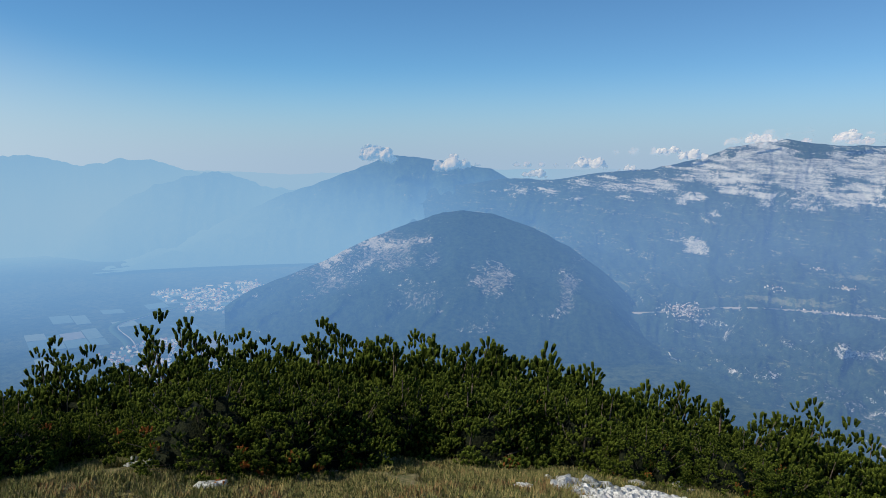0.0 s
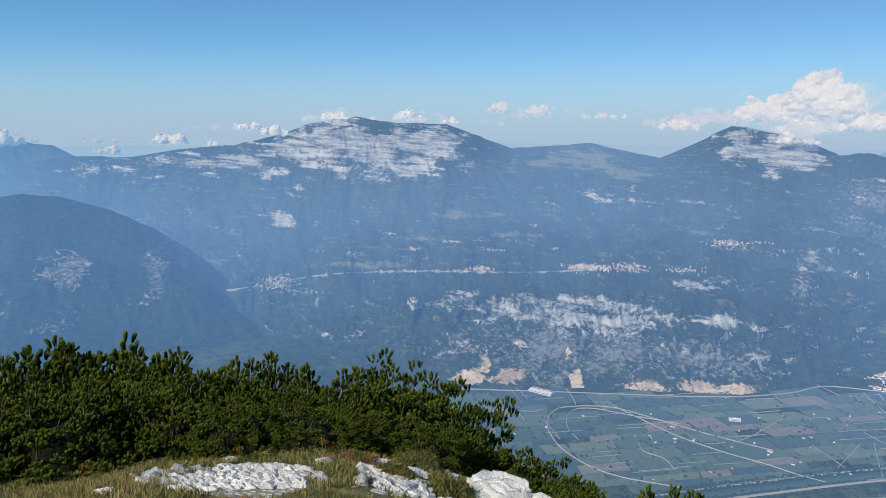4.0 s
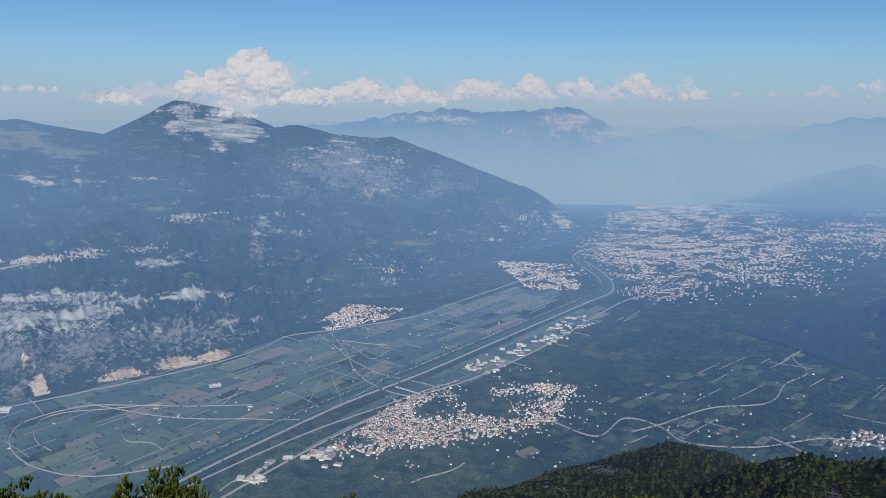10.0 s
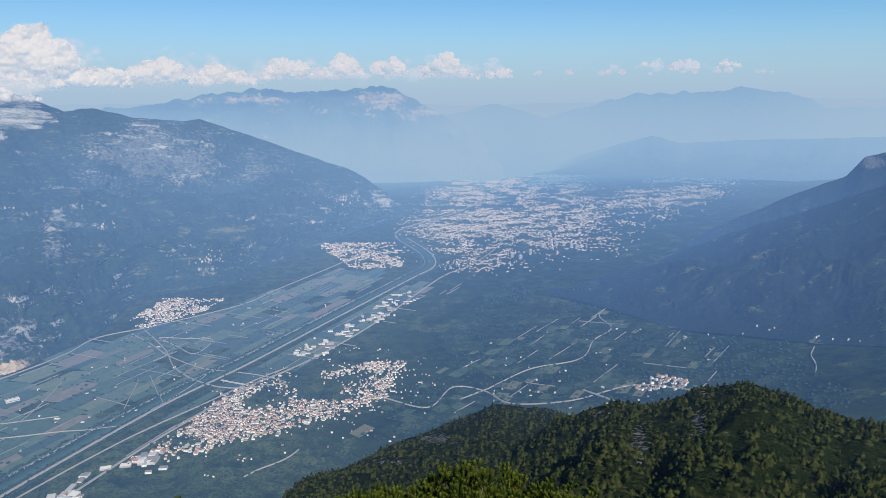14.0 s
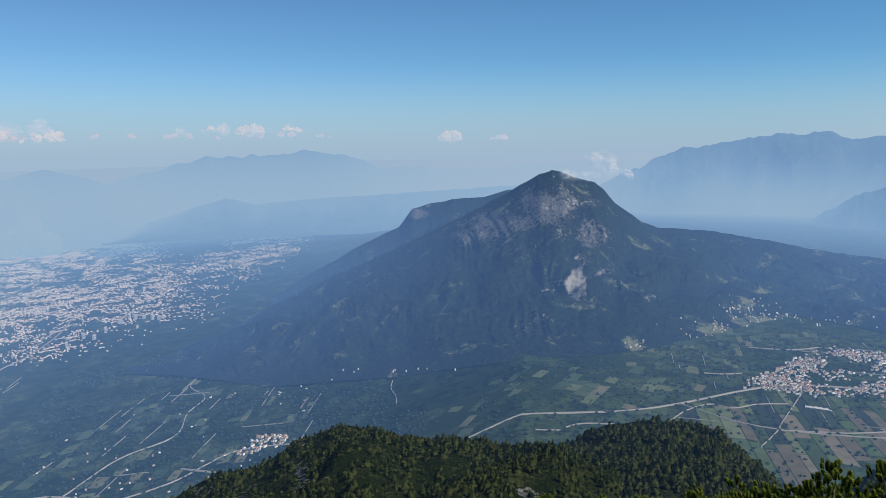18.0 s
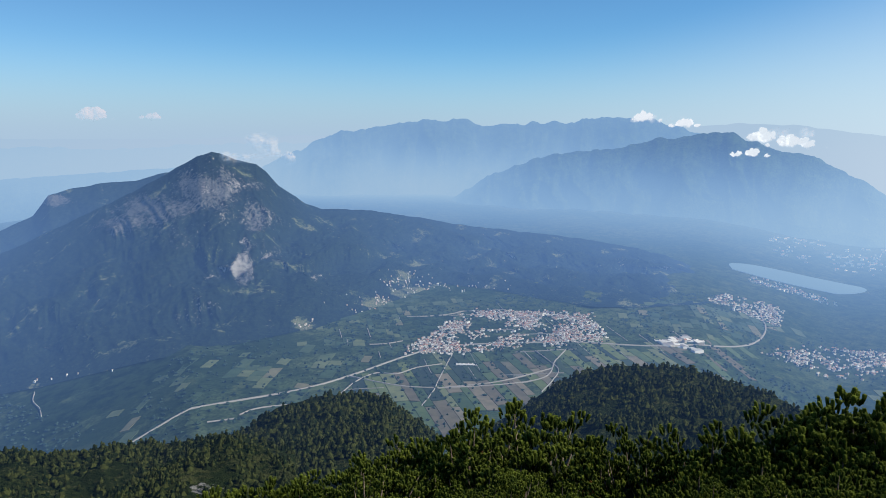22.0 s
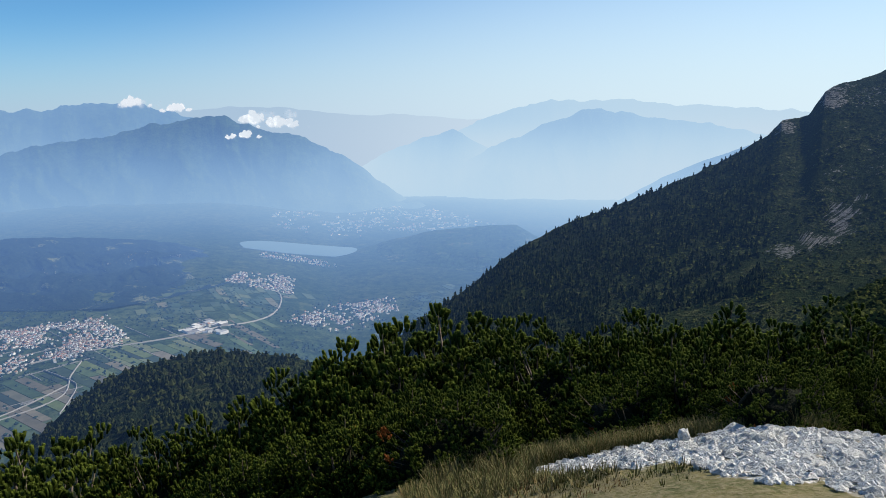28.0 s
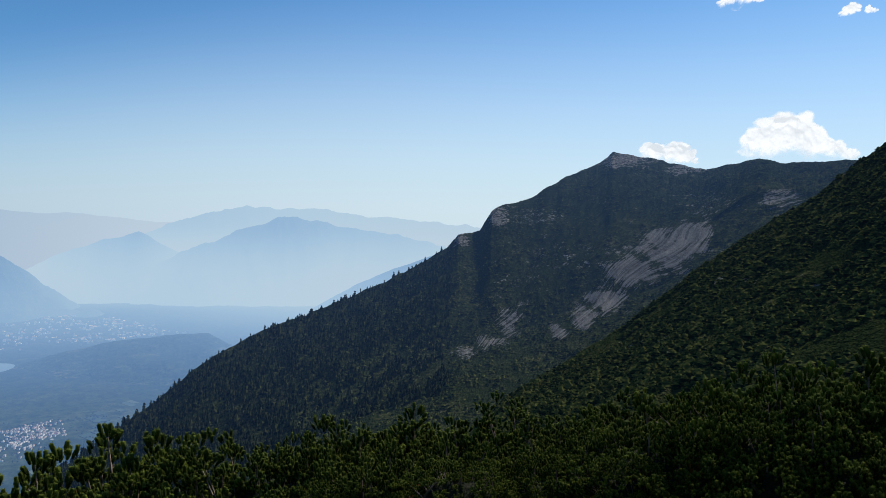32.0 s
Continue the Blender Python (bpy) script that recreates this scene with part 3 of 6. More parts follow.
mountain("west_mountain", "long limestone-capped mountain with terraces, woods and cliffs", MAT_WEST,
         [[(-112, -10.6, 3100), (-100, -10.4, 2900), (-88, -12.0, 2250), (-80, -15.6, 1700), (-72, -18.5, 1440), (-63.2, -19.9, 1325), (-55.8, -19.7, 1330), (-46.5, -19.3, 1360), (-40.7, -18.8, 1395), (-37.2, -17.8, 1480), (-34.9, -16.9, 1560), (-32.3, -15.0, 1770),
           (-25.2, -14.5, 1840), (-19.9, -12.4, 2160), (-14.5, -10.6, 2500), (-11.7, -9.7, 2750)],
          [(-112, -10.4, 3150), (-100, -9.4, 3000), (-88, -11.3, 2350), (-80, -14.2, 1900), (-67.7, -13.2, 1700), (-54.1, -12.5, 1680), (-47.4, -12.8, 1650), (-41.8, -12.8, 1650), (-38, -13.0, 1680), (-32, -11.5, 1950), (-25.2, -11.0, 2050), (-19.9, -10.3, 2300), (-14.5, -9.9, 2560), (-11.7, -9.5, 2790)],
          [(-112, -10.2, 3300), (-100, -7.0, 3200), (-80.1, -6.6, 2700), (-63.1, -6.1, 2650), (-54.2, -6.4, 2600), (-45.5, -5.9, 2500), (-39.4, -5.7, 2500), (-30, -6.8, 2500), (-24, -7.6, 2550), (-19.9, -8.0, 2550), (-14.5, -9.2, 2650), (-11.7, -9.4, 2820)],
          [(-112, -9.8, 3500), (-106, -6.4, 3500), (-100, -3.2, 3500), (-91, -1.9, 3400), (-87.4, -2.0, 3300), (-83.9, -1.4, 3300), (-80.2, -1.15, 3300), (-76.6, -0.3, 3300), (-74.7, 0.46, 3300), (-72.4, 0.84, 3300), (-70.9, 1.05, 3300), (-68.2, 0.65, 3300), (-64, 0.54, 3300), (-61.9, -0.17, 3350), (-59, -1.25, 3500),
           (-55, -0.95, 3700), (-52.8, -0.8, 3700), (-50.8, -1.3, 3600), (-47.7, -1.83, 3400), (-45.3, -0.74, 3300), (-42.9, 0.55, 3250), (-41.7, 0.44, 3250), (-37.7, -0.5, 3200), (-35.8, -1.4, 3150), (-34, -1.25, 3150), (-31.2, -1.95, 3100), (-28, -2.3, 3100), (-26.9, -2.15, 3100),
           (-23.6, -3.3, 3050), (-20, -4.7, 3000), (-16.1, -6.1, 2950), (-13.5, -7.8, 2900), (-11.7, -9.3, 2850)]],
         step=0.075, rows=56, gully=75, rough=34, size=170, seed=22, fleck=0.12, ledge=9.0, pitch=15.0,
         zones=[(-72, -1.3, 7, 2.6, 1.2), (-66, -1.2, 4, 2.4, 1.25), (-80, -2.2, 6, 1.2, 0.75), (-88, -2.8, 6, 0.9, 0.6), (-39.5, -1.2, 3.4, 1.6, 1.5), (-42, -0.6, 1.2, 1.4, 1.3), (-30, -3.6, 6, 2.0, 0.55), (-77, -6.8, 1.4, 0.8, 0.9),
                (-56, -13.3, 12, 0.8, 0.85), (-52, -14.2, 11, 1.3, 0.95), (-42, -13.9, 4, 1.0, 0.8), (-63, -13.6, 5, 0.6, 0.7), (-70, -15.8, 4, 0.5, 0.7), (-37, -8.6, 1.2, 2.4, 0.75), (-54, -4.4, 8, 1.2, 0.45), (-13.5, -8.3, 2, 1, 0.9), (-48, -5.2, 3, 0.8, 0.65),
                (-44, -11.2, 4, 0.5, 0.6), (-76, -12.5, 4, 1.2, 0.5), (-49.3, -5.5, 0.5, 0.3, 0.9), (-51.7, -5.2, 0.8, 0.25, 0.9), (-28.4, -6.0, 1.5, 0.7, 0.6), (-62, -17.0, 4, 0.8, 0.5), (-40, -16.6, 3, 1.2, 0.5),
                (-54, -2.2, 4.5, 0.8, -1.0), (-49.5, -3.0, 2.0, 0.5, -1.0), (-62, -6.6, 3, 0.25, -0.8), (-58, -8.0, 4, 0.2, -0.8), (-66, -8.4, 3, 0.25, -0.7), (-25, -10.6, 3, 0.4, -0.6), (-70, -10.4, 4, 0.3, -0.6), (-46, -7.2, 3, 0.25, -0.7)],
         cliffs=[(-30, -4.6, 7, 2.6, 0.85), (-23, -5.8, 4, 1.6, 0.6), (-54, -16.6, 14, 2.6, 0.8), (-44, -16.4, 7, 2.4, 0.7), (-68, -3.4, 9, 1.2, 0.5), (-37, -9, 1.6, 3.4, 0.6), (-19, -7.6, 3, 1.2, 0.5)],
         quarries=[(-61.8, -19.2, 1.6, 0.8, 1.2), (-60.6, -18.2, 0.5, 1.2, 0.9), (-58.6, -19.0, 1.6, 0.8, 1.2), (-53.2, -19.0, 0.6, 1.6, 1.0), (-47.8, -19.0, 2.2, 0.5, 1.2), (-44.0, -18.7, 2.0, 0.6, 1.1), (-40.9, -18.5, 1.8, 0.5, 1.1), (-57.6, -16.6, 1.0, 0.5, 0.7), (-54.0, -17.0, 0.6, 1.4, 0.7), (-11.2, -7.6, 0.7, 0.5, 0.9)])
mountain("wooded_peak", "steep wooded mountain with a grey rock face and cloud wisps at its top", MAT_PEAK,
         [[(-4, -15.4, 1720), (2.8, -16.4, 1520), (10, -18.0, 1326), (20, -17.8, 1193), (28, -16.8, 1126), (34, -16.2, 1136), (40, -15.3, 1206), (46, -13.4, 1385), (50, -12.0, 1552), (54, -12.4, 1500), (58, -13.0, 1430), (62, -13.4, 1385), (66, -13.2, 1445), (70, -12.6, 1543), (73, -12.0, 1717)],
          [(-4, -15.3, 1900), (10, -13.6, 1600), (20, -11.8, 1500), (32, -10.0, 1400), (40, -9.6, 1500), (46, -9.6, 1680), (50, -9.6, 1750), (58, -10.4, 1750), (66, -10.8, 1750), (73, -11.7, 1850)],
          [(-4, -15.2, 2200), (0, -15.4, 2000), (2.8, -15.0, 1950), (5.2, -14.2, 1900), (10, -12.0, 1900), (13.8, -10.3, 1900), (17.7, -8.8, 1900), (20.8, -7.4, 1880), (23.5, -6.2, 1850), (27.3, -4.4, 1820), (29.2, -3.3, 1800), (30.1, -2.8, 1780),
           (31.4, -2.05, 1750), (32.4, -1.76, 1740), (33.2, -1.95, 1745), (34.1, -2.35, 1750), (35.6, -2.66, 1760), (36.3, -3.2, 1775), (37.2, -4.3, 1800), (39.2, -5.7, 1850), (40.4, -6.1, 1880), (43.5, -6.2, 1900), (47.6, -6.75, 1950), (51, -7.3, 1980), (56, -7.8, 2000), (61, -8.25, 2000), (65.1, -8.75, 2000), (67.4, -9.2, 2000), (69.6, -10.1, 1980), (71.3, -10.75, 1950), (72.9, -11.5, 1930)]],
         step=0.07, rows=80, gully=40, rough=16, size=95, crest=0.07, seed=23,
         zones=[(34.4, -10.8, 0.7, 1.2, 1.5), (34.7, -9.2, 0.6, 1.2, 0.8), (39.9, -11.3, 0.5, 0.4, 1.2), (33.5, -4.2, 2.2, 1.2, 0.5), (20.0, -17.6, 0.9, 0.6, -0.9), (39, -15.0, 1.8, 0.6, -0.8), (47, -11.3, 1.6, 0.9, -0.9),
                (49, -12.6, 1.6, 0.6, -1.0), (45.5, -13.4, 2.2, 0.5, -0.9), (65.5, -13.0, 1.8, 0.5, -0.8)],
         cliffs=[(28.5, -6.0, 3.8, 1.4, 0.85), (32.5, -4.6, 3.6, 1.9, 0.85), (35.4, -6.8, 1.5, 2.4, 0.7), (26, -6.9, 2.0, 0.9, 0.7), (30, -7.6, 4, 1.6, 0.4), (17.8, -9.5, 0.4, 0.8, 0.7), (37, -9.5, 1.2, 2.0, 0.4)])
mountain("peak_shoulder", "wooded shoulder with a small cliff behind the steep peak", MAT_PEAK,
         [[(0, -16.0, 1960), (10, -13.4, 1980), (20, -9.4, 1960), (30, -6.0, 1900), (34, -6.0, 1900)],
          [(0, -16.0, 2100), (5.3, -15.0, 2100), (8.5, -12.7, 2100), (11.8, -10.4, 2120), (17.7, -7.3, 2150), (20.4, -6.1, 2150), (21.4, -4.75, 2140), (22.6, -4.3, 2140), (25.0, -3.95, 2130), (27.0, -3.8, 2120), (29.2, -3.25, 2100), (31.0, -3.4, 2080), (34, -4.5, 2060)]],
         step=0.1, rows=40, gully=22, rough=6, size=90, crest=0.05, seed=123, cliffs=[(21.9, -5.0, 1.1, 0.5, 1.1)])
mountain("lake_hill", "low wooded hill beside the lake", MAT_LAKE_HILL,
         [[(76, -13.2, 1900), (86, -13.5, 1750), (97, -13.5, 1700)], [(77.5, -11.7, 2100), (78.8, -11.2, 2150), (82.4, -10.1, 2200), (86.9, -9.2, 2250), (91.3, -8.9, 2250), (93.5, -8.85, 2250), (94.8, -9.6, 2200), (97, -10.6, 2150)]], gully=20, rough=10, seed=24)

# dark near ridges
mountain("south_ridge", "dark dwarf-pine mountainside rising to a rocky summit", MAT_RIDGE,
         [[(78, -30, 170), (90, -28, 170), (105, -24, 190), (120, -20, 200), (135, -14, 220), (160, -8, 240)],
          [(78, -24, 300), (90, -18, 360), (105, -12.5, 420), (113, -9.5, 450), (120, -7.5, 470), (128, -4.5, 480), (135, -1, 480), (160, 0, 420)],
          [(79, -21.5, 380), (83, -18.0, 430), (85.8, -16.4, 460), (89.2, -14, 490), (92.7, -11.4, 520), (96.4, -9.15, 550), (101.5, -7.25, 590), (105, -5.8, 620), (108.5, -4.1, 650), (111.6, -2.25, 680), (112.5, -1.1, 690), (114.2, -0.76, 700), (115.1, 0.73, 710),
           (115.9, 1.32, 720), (117.7, 1.66, 740), (120.7, 3.46, 790), (123.2, 4.57, 830), (124.3, 5.43, 850), (127, 5.0, 830), (128.6, 4.6, 810), (131, 4.16, 770), (134.5, 4.87, 720), (136.7, 4.53, 700), (141.2, 4.84, 640), (160, 8.0, 560)]],
         step=0.07, rows=85, gully=27, rough=4.0, size=100, crest=0.10, behind=(200, 160), seed=31, slant=-26.0, fleck=0.0,
         zones=[(120.6, -8.4, 0.9, 0.7, 0.9), (122.4, -7.4, 1.2, 1.0, 1.0), (124.2, -5.6, 1.5, 1.4, 1.1), (126.0, -3.6, 1.9, 1.7, 1.15), (128.0, -2.0, 2.2, 1.7, 1.15), (130.0, -0.8, 2.0, 1.4, 1.1), (116.4, -7.4, 1.6, 1.8, 0.72), (115.2, -9.6, 1.4, 1.2, 0.72), (136, 2.0, 2, 1.2, 0.6)],
         cliffs=[(125, 4.9, 3, 0.8, 0.9), (129.5, 4.2, 1.8, 0.5, 0.8), (115.6, 0.5, 1.1, 1.0, 0.85), (112.8, -1.6, 0.8, 0.6, 0.8), (113.2, -10.4, 1.4, 0.6, 0.8), (118, 0.4, 3, 0.8, 0.45), (121, -2.6, 5, 1.4, 0.35), (132, 1.6, 3, 1.2, 0.4), (116.5, -4.6, 3, 1.2, 0.3)])
mountain("near_ridge", "near dwarf-pine ridge in shade", MAT_RIDGE,
         [[(112, -26, 60), (130, -22, 70), (150, -16, 80), (175, -10, 80)], [(113.5, -16.5, 150), (116.8, -13.5, 165), (125.3, -7.9, 190), (130.9, -2.95, 205), (135, 0.1, 215), (138.5, 2.5, 220), (142.3, 5.8, 225), (150, 10, 225), (175, 12, 200)]],
         step=0.1, rows=70, gully=5.0, rough=1.6, size=30, crest=0.12, behind=(60, 70), seed=32, slant=-18.0, fleck=0.0, cliffs=[(127, -9, 3, 0.8, 0.4), (134, -4, 3, 0.8, 0.4)])
mountain("dark_knob", "dark wooded knob with rocky gullies below the knoll", MAT_RIDGE,
         [[(-9, -36, 130), (10, -33, 130), (22, -33, 130), (34, -31, 140)], [(-9, -33.5, 270), (-4, -29.0, 285), (0.5, -25.6, 300), (5, -23.9, 310), (8.5, -23.7, 320), (12.2, -22.0, 330), (15.4, -21.2, 330), (18.1, -21.7, 330), (22.1, -22.8, 320), (25.8, -22.75, 310), (33.3, -22.9, 300), (38, -24.5, 290)]],
         step=0.1, rows=70, gully=25, rough=5.0, size=60, crest=0.08, behind=(80, 80), seed=33, slant=-12.0, fleck=0.0,
         cliffs=[(7.5, -26.6, 1.0, 2.0, 0.75), (12, -24.5, 0.9, 2.4, 0.7), (4.6, -24.6, 1.2, 0.4, 0.7), (31, -26.4, 1.4, 0.4, 1.1)])
mountain("west_wood_spur", "wooded spur with pale crags dropping to the valley", MAT_RIDGE,
         [[(-28, -36, 150), (-10, -34, 180), (4, -32, 200)], [(-24, -31.5, 300), (-20.7, -29.4, 330), (-16.8, -28.8, 350), (-13.9, -27.7, 380), (-10, -26.5, 410), (-4.3, -24.5, 450), (0.4, -24.7, 470), (5, -25.6, 470)]],
         step=0.15, rows=40, gully=8, rough=3.0, size=30, crest=0.08, behind=(80, 80), seed=34, fleck=0.0,
         cliffs=[(-9.5, -27.2, 2.5, 0.5, 0.8), (-14, -28.7, 2.0, 0.4, 0.7)])
mountain("round_wooded_hill", "rounded hill thick with dark trees", MAT_RIDGE,
         [[(30, -29, 250), (42, -28, 250), (52, -29, 250)], [(31, -24.5, 380), (33.3, -23, 390), (36.5, -21.2, 400), (39.7, -20.55, 410), (42.9, -20.35, 410), (45.1, -20.7, 400), (47.7, -22.4, 390), (50, -24, 380)]],
         step=0.15, rows=30, gully=4, rough=3.0, size=40, crest=0.05, behind=(80, 80), seed=35, fleck=0.0)
mountain("broad_wooded_hill", "broad hill thick with dark trees", MAT_RIDGE,
         [[(52, -28, 300), (66, -26, 300), (80, -26, 300)], [(53, -23.5, 450), (56.4, -21.5, 470), (59.6, -19.3, 490), (62.8, -17.95, 500), (65.5, -17.6, 500), (69.5, -17.45, 500), (75.2, -18.5, 480), (80, -20, 460)]],
         step=0.15, rows=30, gully=4, rough=3.0, size=40, crest=0.05, behind=(80, 80), seed=36, fleck=0.0)

# ---- dwarf mountain pines ----
_m = Nodes("pine_needles")
_t = _m.t.nodes.new("ShaderNodeAttribute")
_t.attribute_name = "tone"
_y = _m.t.nodes.new("ShaderNodeAttribute")
_y.attribute_name = "tip_light"
# Pale new growth at tips; lit tips and shaded roots also painted in.
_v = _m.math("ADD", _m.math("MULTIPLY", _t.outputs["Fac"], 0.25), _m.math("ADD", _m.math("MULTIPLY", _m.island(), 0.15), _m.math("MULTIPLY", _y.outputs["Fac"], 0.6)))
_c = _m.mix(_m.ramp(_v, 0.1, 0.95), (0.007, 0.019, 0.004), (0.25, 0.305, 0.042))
_c = _m.mix(_m.ramp(_m.rand(), 0.0, 1.0, 0.0, 0.25), _c, (0.070, 0.095, 0.016))
_c = _m.mix(_m.ramp(_t.outputs["Fac"], 0.975, 0.977), _c, (0.34, 0.13, 0.035))
_m.bsdf.inputs["Specular IOR Level"].default_value = 0.03
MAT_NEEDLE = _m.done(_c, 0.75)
_glow = _m.t.nodes.new("ShaderNodeBsdfTranslucent")
_both = _m.t.nodes.new("ShaderNodeMixShader")
_both.inputs[0].default_value = 0.40
_m.plug(_glow.inputs[0], _c)
_m.t.links.new(_m.bsdf.outputs[0], _both.inputs[1])
_m.t.links.new(_glow.outputs[0], _both.inputs[2])
_m.t.links.new(_both.outputs[0], _m.t.nodes["Material Output"].inputs[0])
# Near-black core colour: the shade between boughs, painted.
_m = Nodes("painted_gap_shade")
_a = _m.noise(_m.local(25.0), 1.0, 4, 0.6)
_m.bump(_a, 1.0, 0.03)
MAT_GAP_SHADE = _m.done(_m.mix(_m.ramp(_a, 0.35, 0.7), (0.004, 0.007, 0.002), (0.016, 0.020, 0.006)), 0.95)
_m = Nodes("pine_bark")
_a = _m.noise(_m.local(30.0), 1.0, 5, 0.6)
_m.bump(_a, 0.7, 0.01)
MAT_BARK = _m.done(_m.mix(_m.ramp(_a, 0.3, 0.7), (0.07, 0.05, 0.035), (0.20, 0.16, 0.12)), 0.9)


def tube(path, radii, sides=5):
    """Vertices and faces of a tapered limb."""
    v, f = [], []
    for k, (p, r) in enumerate(zip(path, radii)):
        for j in range(sides):
            a = 2 * math.pi * j / sides
            v.append((p[0] + r * math.cos(a), p[1] + r * math.sin(a), p[2]))
        if k:
            for j in range(sides):
                a, b = (k - 1) * sides + j, (k - 1) * sides + (j + 1) % sides
                f.append((a, b, b + sides, a + sides))
    return v, f


def shoot_shape(seed, blades=32):
    """One shoot of unit length: a close brush of needles, shade painted at its base, new growth and lit tone at its
    tip. Returns triangles and the painted tone of each corner.
    """
    r = np.random.default_rng(seed)
    up = np.array([0.0, 0.0, 1.0])
    ring = lambda z, w, turn: [np.array([math.cos(1.5708 * k + turn) * w, math.sin(1.5708 * k + turn) * w, z]) for k in range(4)]
    a, b, c = ring(0.0, 0.10, 0.0), ring(0.5, 0.20, 0.6), ring(0.92, 0.19, 1.0)
    out, tip_paint = [], []
    for k in range(4):
        j = (k + 1) % 4
        out += [(a[k], a[j], b[k]), (a[j], b[j], b[k]), (b[k], b[j], c[k]), (b[j], c[j], c[k]), (c[k], c[j], up)]
        tip_paint += [(0.0, 0.0, 0.15), (0.0, 0.15, 0.15), (0.15, 0.15, 0.4), (0.15, 0.4, 0.4), (0.4, 0.4, 0.8)]
    for k in range(blades):
        q = (k + 0.5) / blades
        t = k * 2.399 + r.random() * 0.6
        d = np.array([math.cos(t), math.sin(t), 0.0])
        root = up * (0.04 + 0.86 * q)
        tip = root + d * (0.40 - 0.10 * q * q) * (0.75 + 0.45 * r.random()) + up * (0.08 + 0.16 * q)
        w = np.array([-d[1], d[0], 0.0]) * 0.040
        out.append((root - w, root + w, tip))
        tip_paint.append((0.15 * q, 0.15 * q, 0.30 + 0.70 * q))
    return np.array(out), np.array(tip_paint)


SHOOTS = [shoot_shape(900 + k) for k in range(8)]


def pine_meshes(seed, leaders, height, spread, boughs):
    """A domed shrub: curved stems, boughs of crowded shoots over a lumpy dome, a few short leaders. Returns stems,
    crown and an added dark core painted as shade.
    """
    r = np.random.default_rng(seed)
    sv, sf, tris, tip_lights, tones = [], [], [], [], []

    def limb(path, radii, sides):
        v, f = tube(path, radii, sides)
        off = len(sv)
        sv.extend(v)
        sf.extend(tuple(i + off for i in q) for q in f)

    def shoot(base, way, length, girth, tone):
        way = way / np.linalg.norm(way)
        side = np.cross(way, [math.cos(tone * 40), math.sin(tone * 40), 0.2])
        side /= np.linalg.norm(side)
        shape, tip_paint = SHOOTS[int(r.integers(len(SHOOTS)))]
        turn = np.stack([side * girth, np.cross(way, side) * girth, way * length])
        tris.append(shape.reshape(-1, 3) @ turn + base)
        tip_lights.append(tip_paint.reshape(-1))
        tones.append(np.full(tip_paint.size, tone))

    def bough(at, out, size, n, dead=False):
        """Shoots crowded round the end of a branch, the middle one longest."""
        base_tone = r.random()
        for k in range(n):
            t = k * 2.4 + r.random()
            round_it = np.array([math.cos(t), math.sin(t), 0.0]) * (k > 0)
            way = out * 0.40 + np.array([0, 0, 1.0]) + round_it * (0.22 + 0.25 * r.random()) + 0.14 * r.normal(size=3)
            base = at + round_it * size * (0.45 + 0.35 * r.random()) - np.array([0, 0, size * 0.7 * (k > 0) * r.random()])
            tone = 0.99 if dead else min(0.96, 0.5 * base_tone + 0.5 * r.random())
            shoot(base, way, size * (1.2 if k == 0 else 0.85 + 0.3 * r.random()), size * (0.86 + 0.2 * r.random()), tone)

    def dome(b, u, swell=1.0):
        """A place on the dome: b round it, u from 0 at the top to 1 at the foot."""
        out = math.sqrt(max(0.0, 1 - (1 - u) ** 2.4))
        lump = float(fbm(np.array(math.cos(b) * out * 1.9 + seed), np.array(math.sin(b) * out * 1.9 + u * 2.0), 3, seed))
        knob = float(fbm(np.array(math.cos(b) * out * 5.0 + seed), np.array(math.sin(b) * out * 5.0 + u * 5.0), 2, seed + 3))
        w = spread * out * (1 + 0.40 * lump + 0.15 * knob) * swell * (1 - 0.25 * max(0.0, u - 0.75))
        top = height * (0.79 + 0.20 * lump + 0.10 * knob)
        return np.array([math.cos(b) * w, math.sin(b) * w, top * (1 - 0.93 * u) * (0.4 + 0.6 * swell)])

    for k in range(boughs):
        b, u = k * 2.39996 + 0.4 * r.normal(), ((k + 0.5) / boughs) ** 0.9
        q = dome(b, u, 0.88 + 0.16 * r.random())
        out = np.array([math.cos(b) * u, math.sin(b) * u, 0.0])
        bough(q, out, 0.072 + 0.026 * r.random(), 7, u > 0.3 and r.random() < 0.035)
        if k % 4 == 0:
            limb([(q[0] * 0.25, q[1] * 0.25, q[2] * 0.35), (q[0] * 0.7, q[1] * 0.7, q[2] * 0.72), tuple(q)], [0.020, 0.012, 0.004], 4)
    for k in range(leaders):
        b, w = r.random() * 2 * math.pi, spread * 0.6 * math.sqrt(r.random()) * (k > 0)
        tall = height * (0.98 if k == 0 else 0.78 + 0.12 * r.random())
        x, y = math.cos(b) * w, math.sin(b) * w
        limb([(x * 0.3, y * 0.3, 0.0), (x * 0.8, y * 0.8, tall * 0.5), (x, y, tall * 0.8), (x, y, tall - 0.08)], [0.035, 0.022, 0.012, 0.005], 5)
        for j in range(18):
            t, low = j * 2.4 + r.random(), 0.052 * j
            arm = 0.02 + 0.15 * (low / 0.52) ** 0.8 * (0.7 + 0.5 * r.random())
            way = np.array([math.cos(t), math.sin(t), 0.0]) * (j > 0)
            bough(np.array([x, y, tall - 0.11 - low]) + way * arm, way, 0.074 + 0.022 * r.random(), 6 if j else 3)
    t = np.concatenate(tris)
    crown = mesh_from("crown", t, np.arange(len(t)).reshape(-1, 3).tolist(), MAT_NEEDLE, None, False)
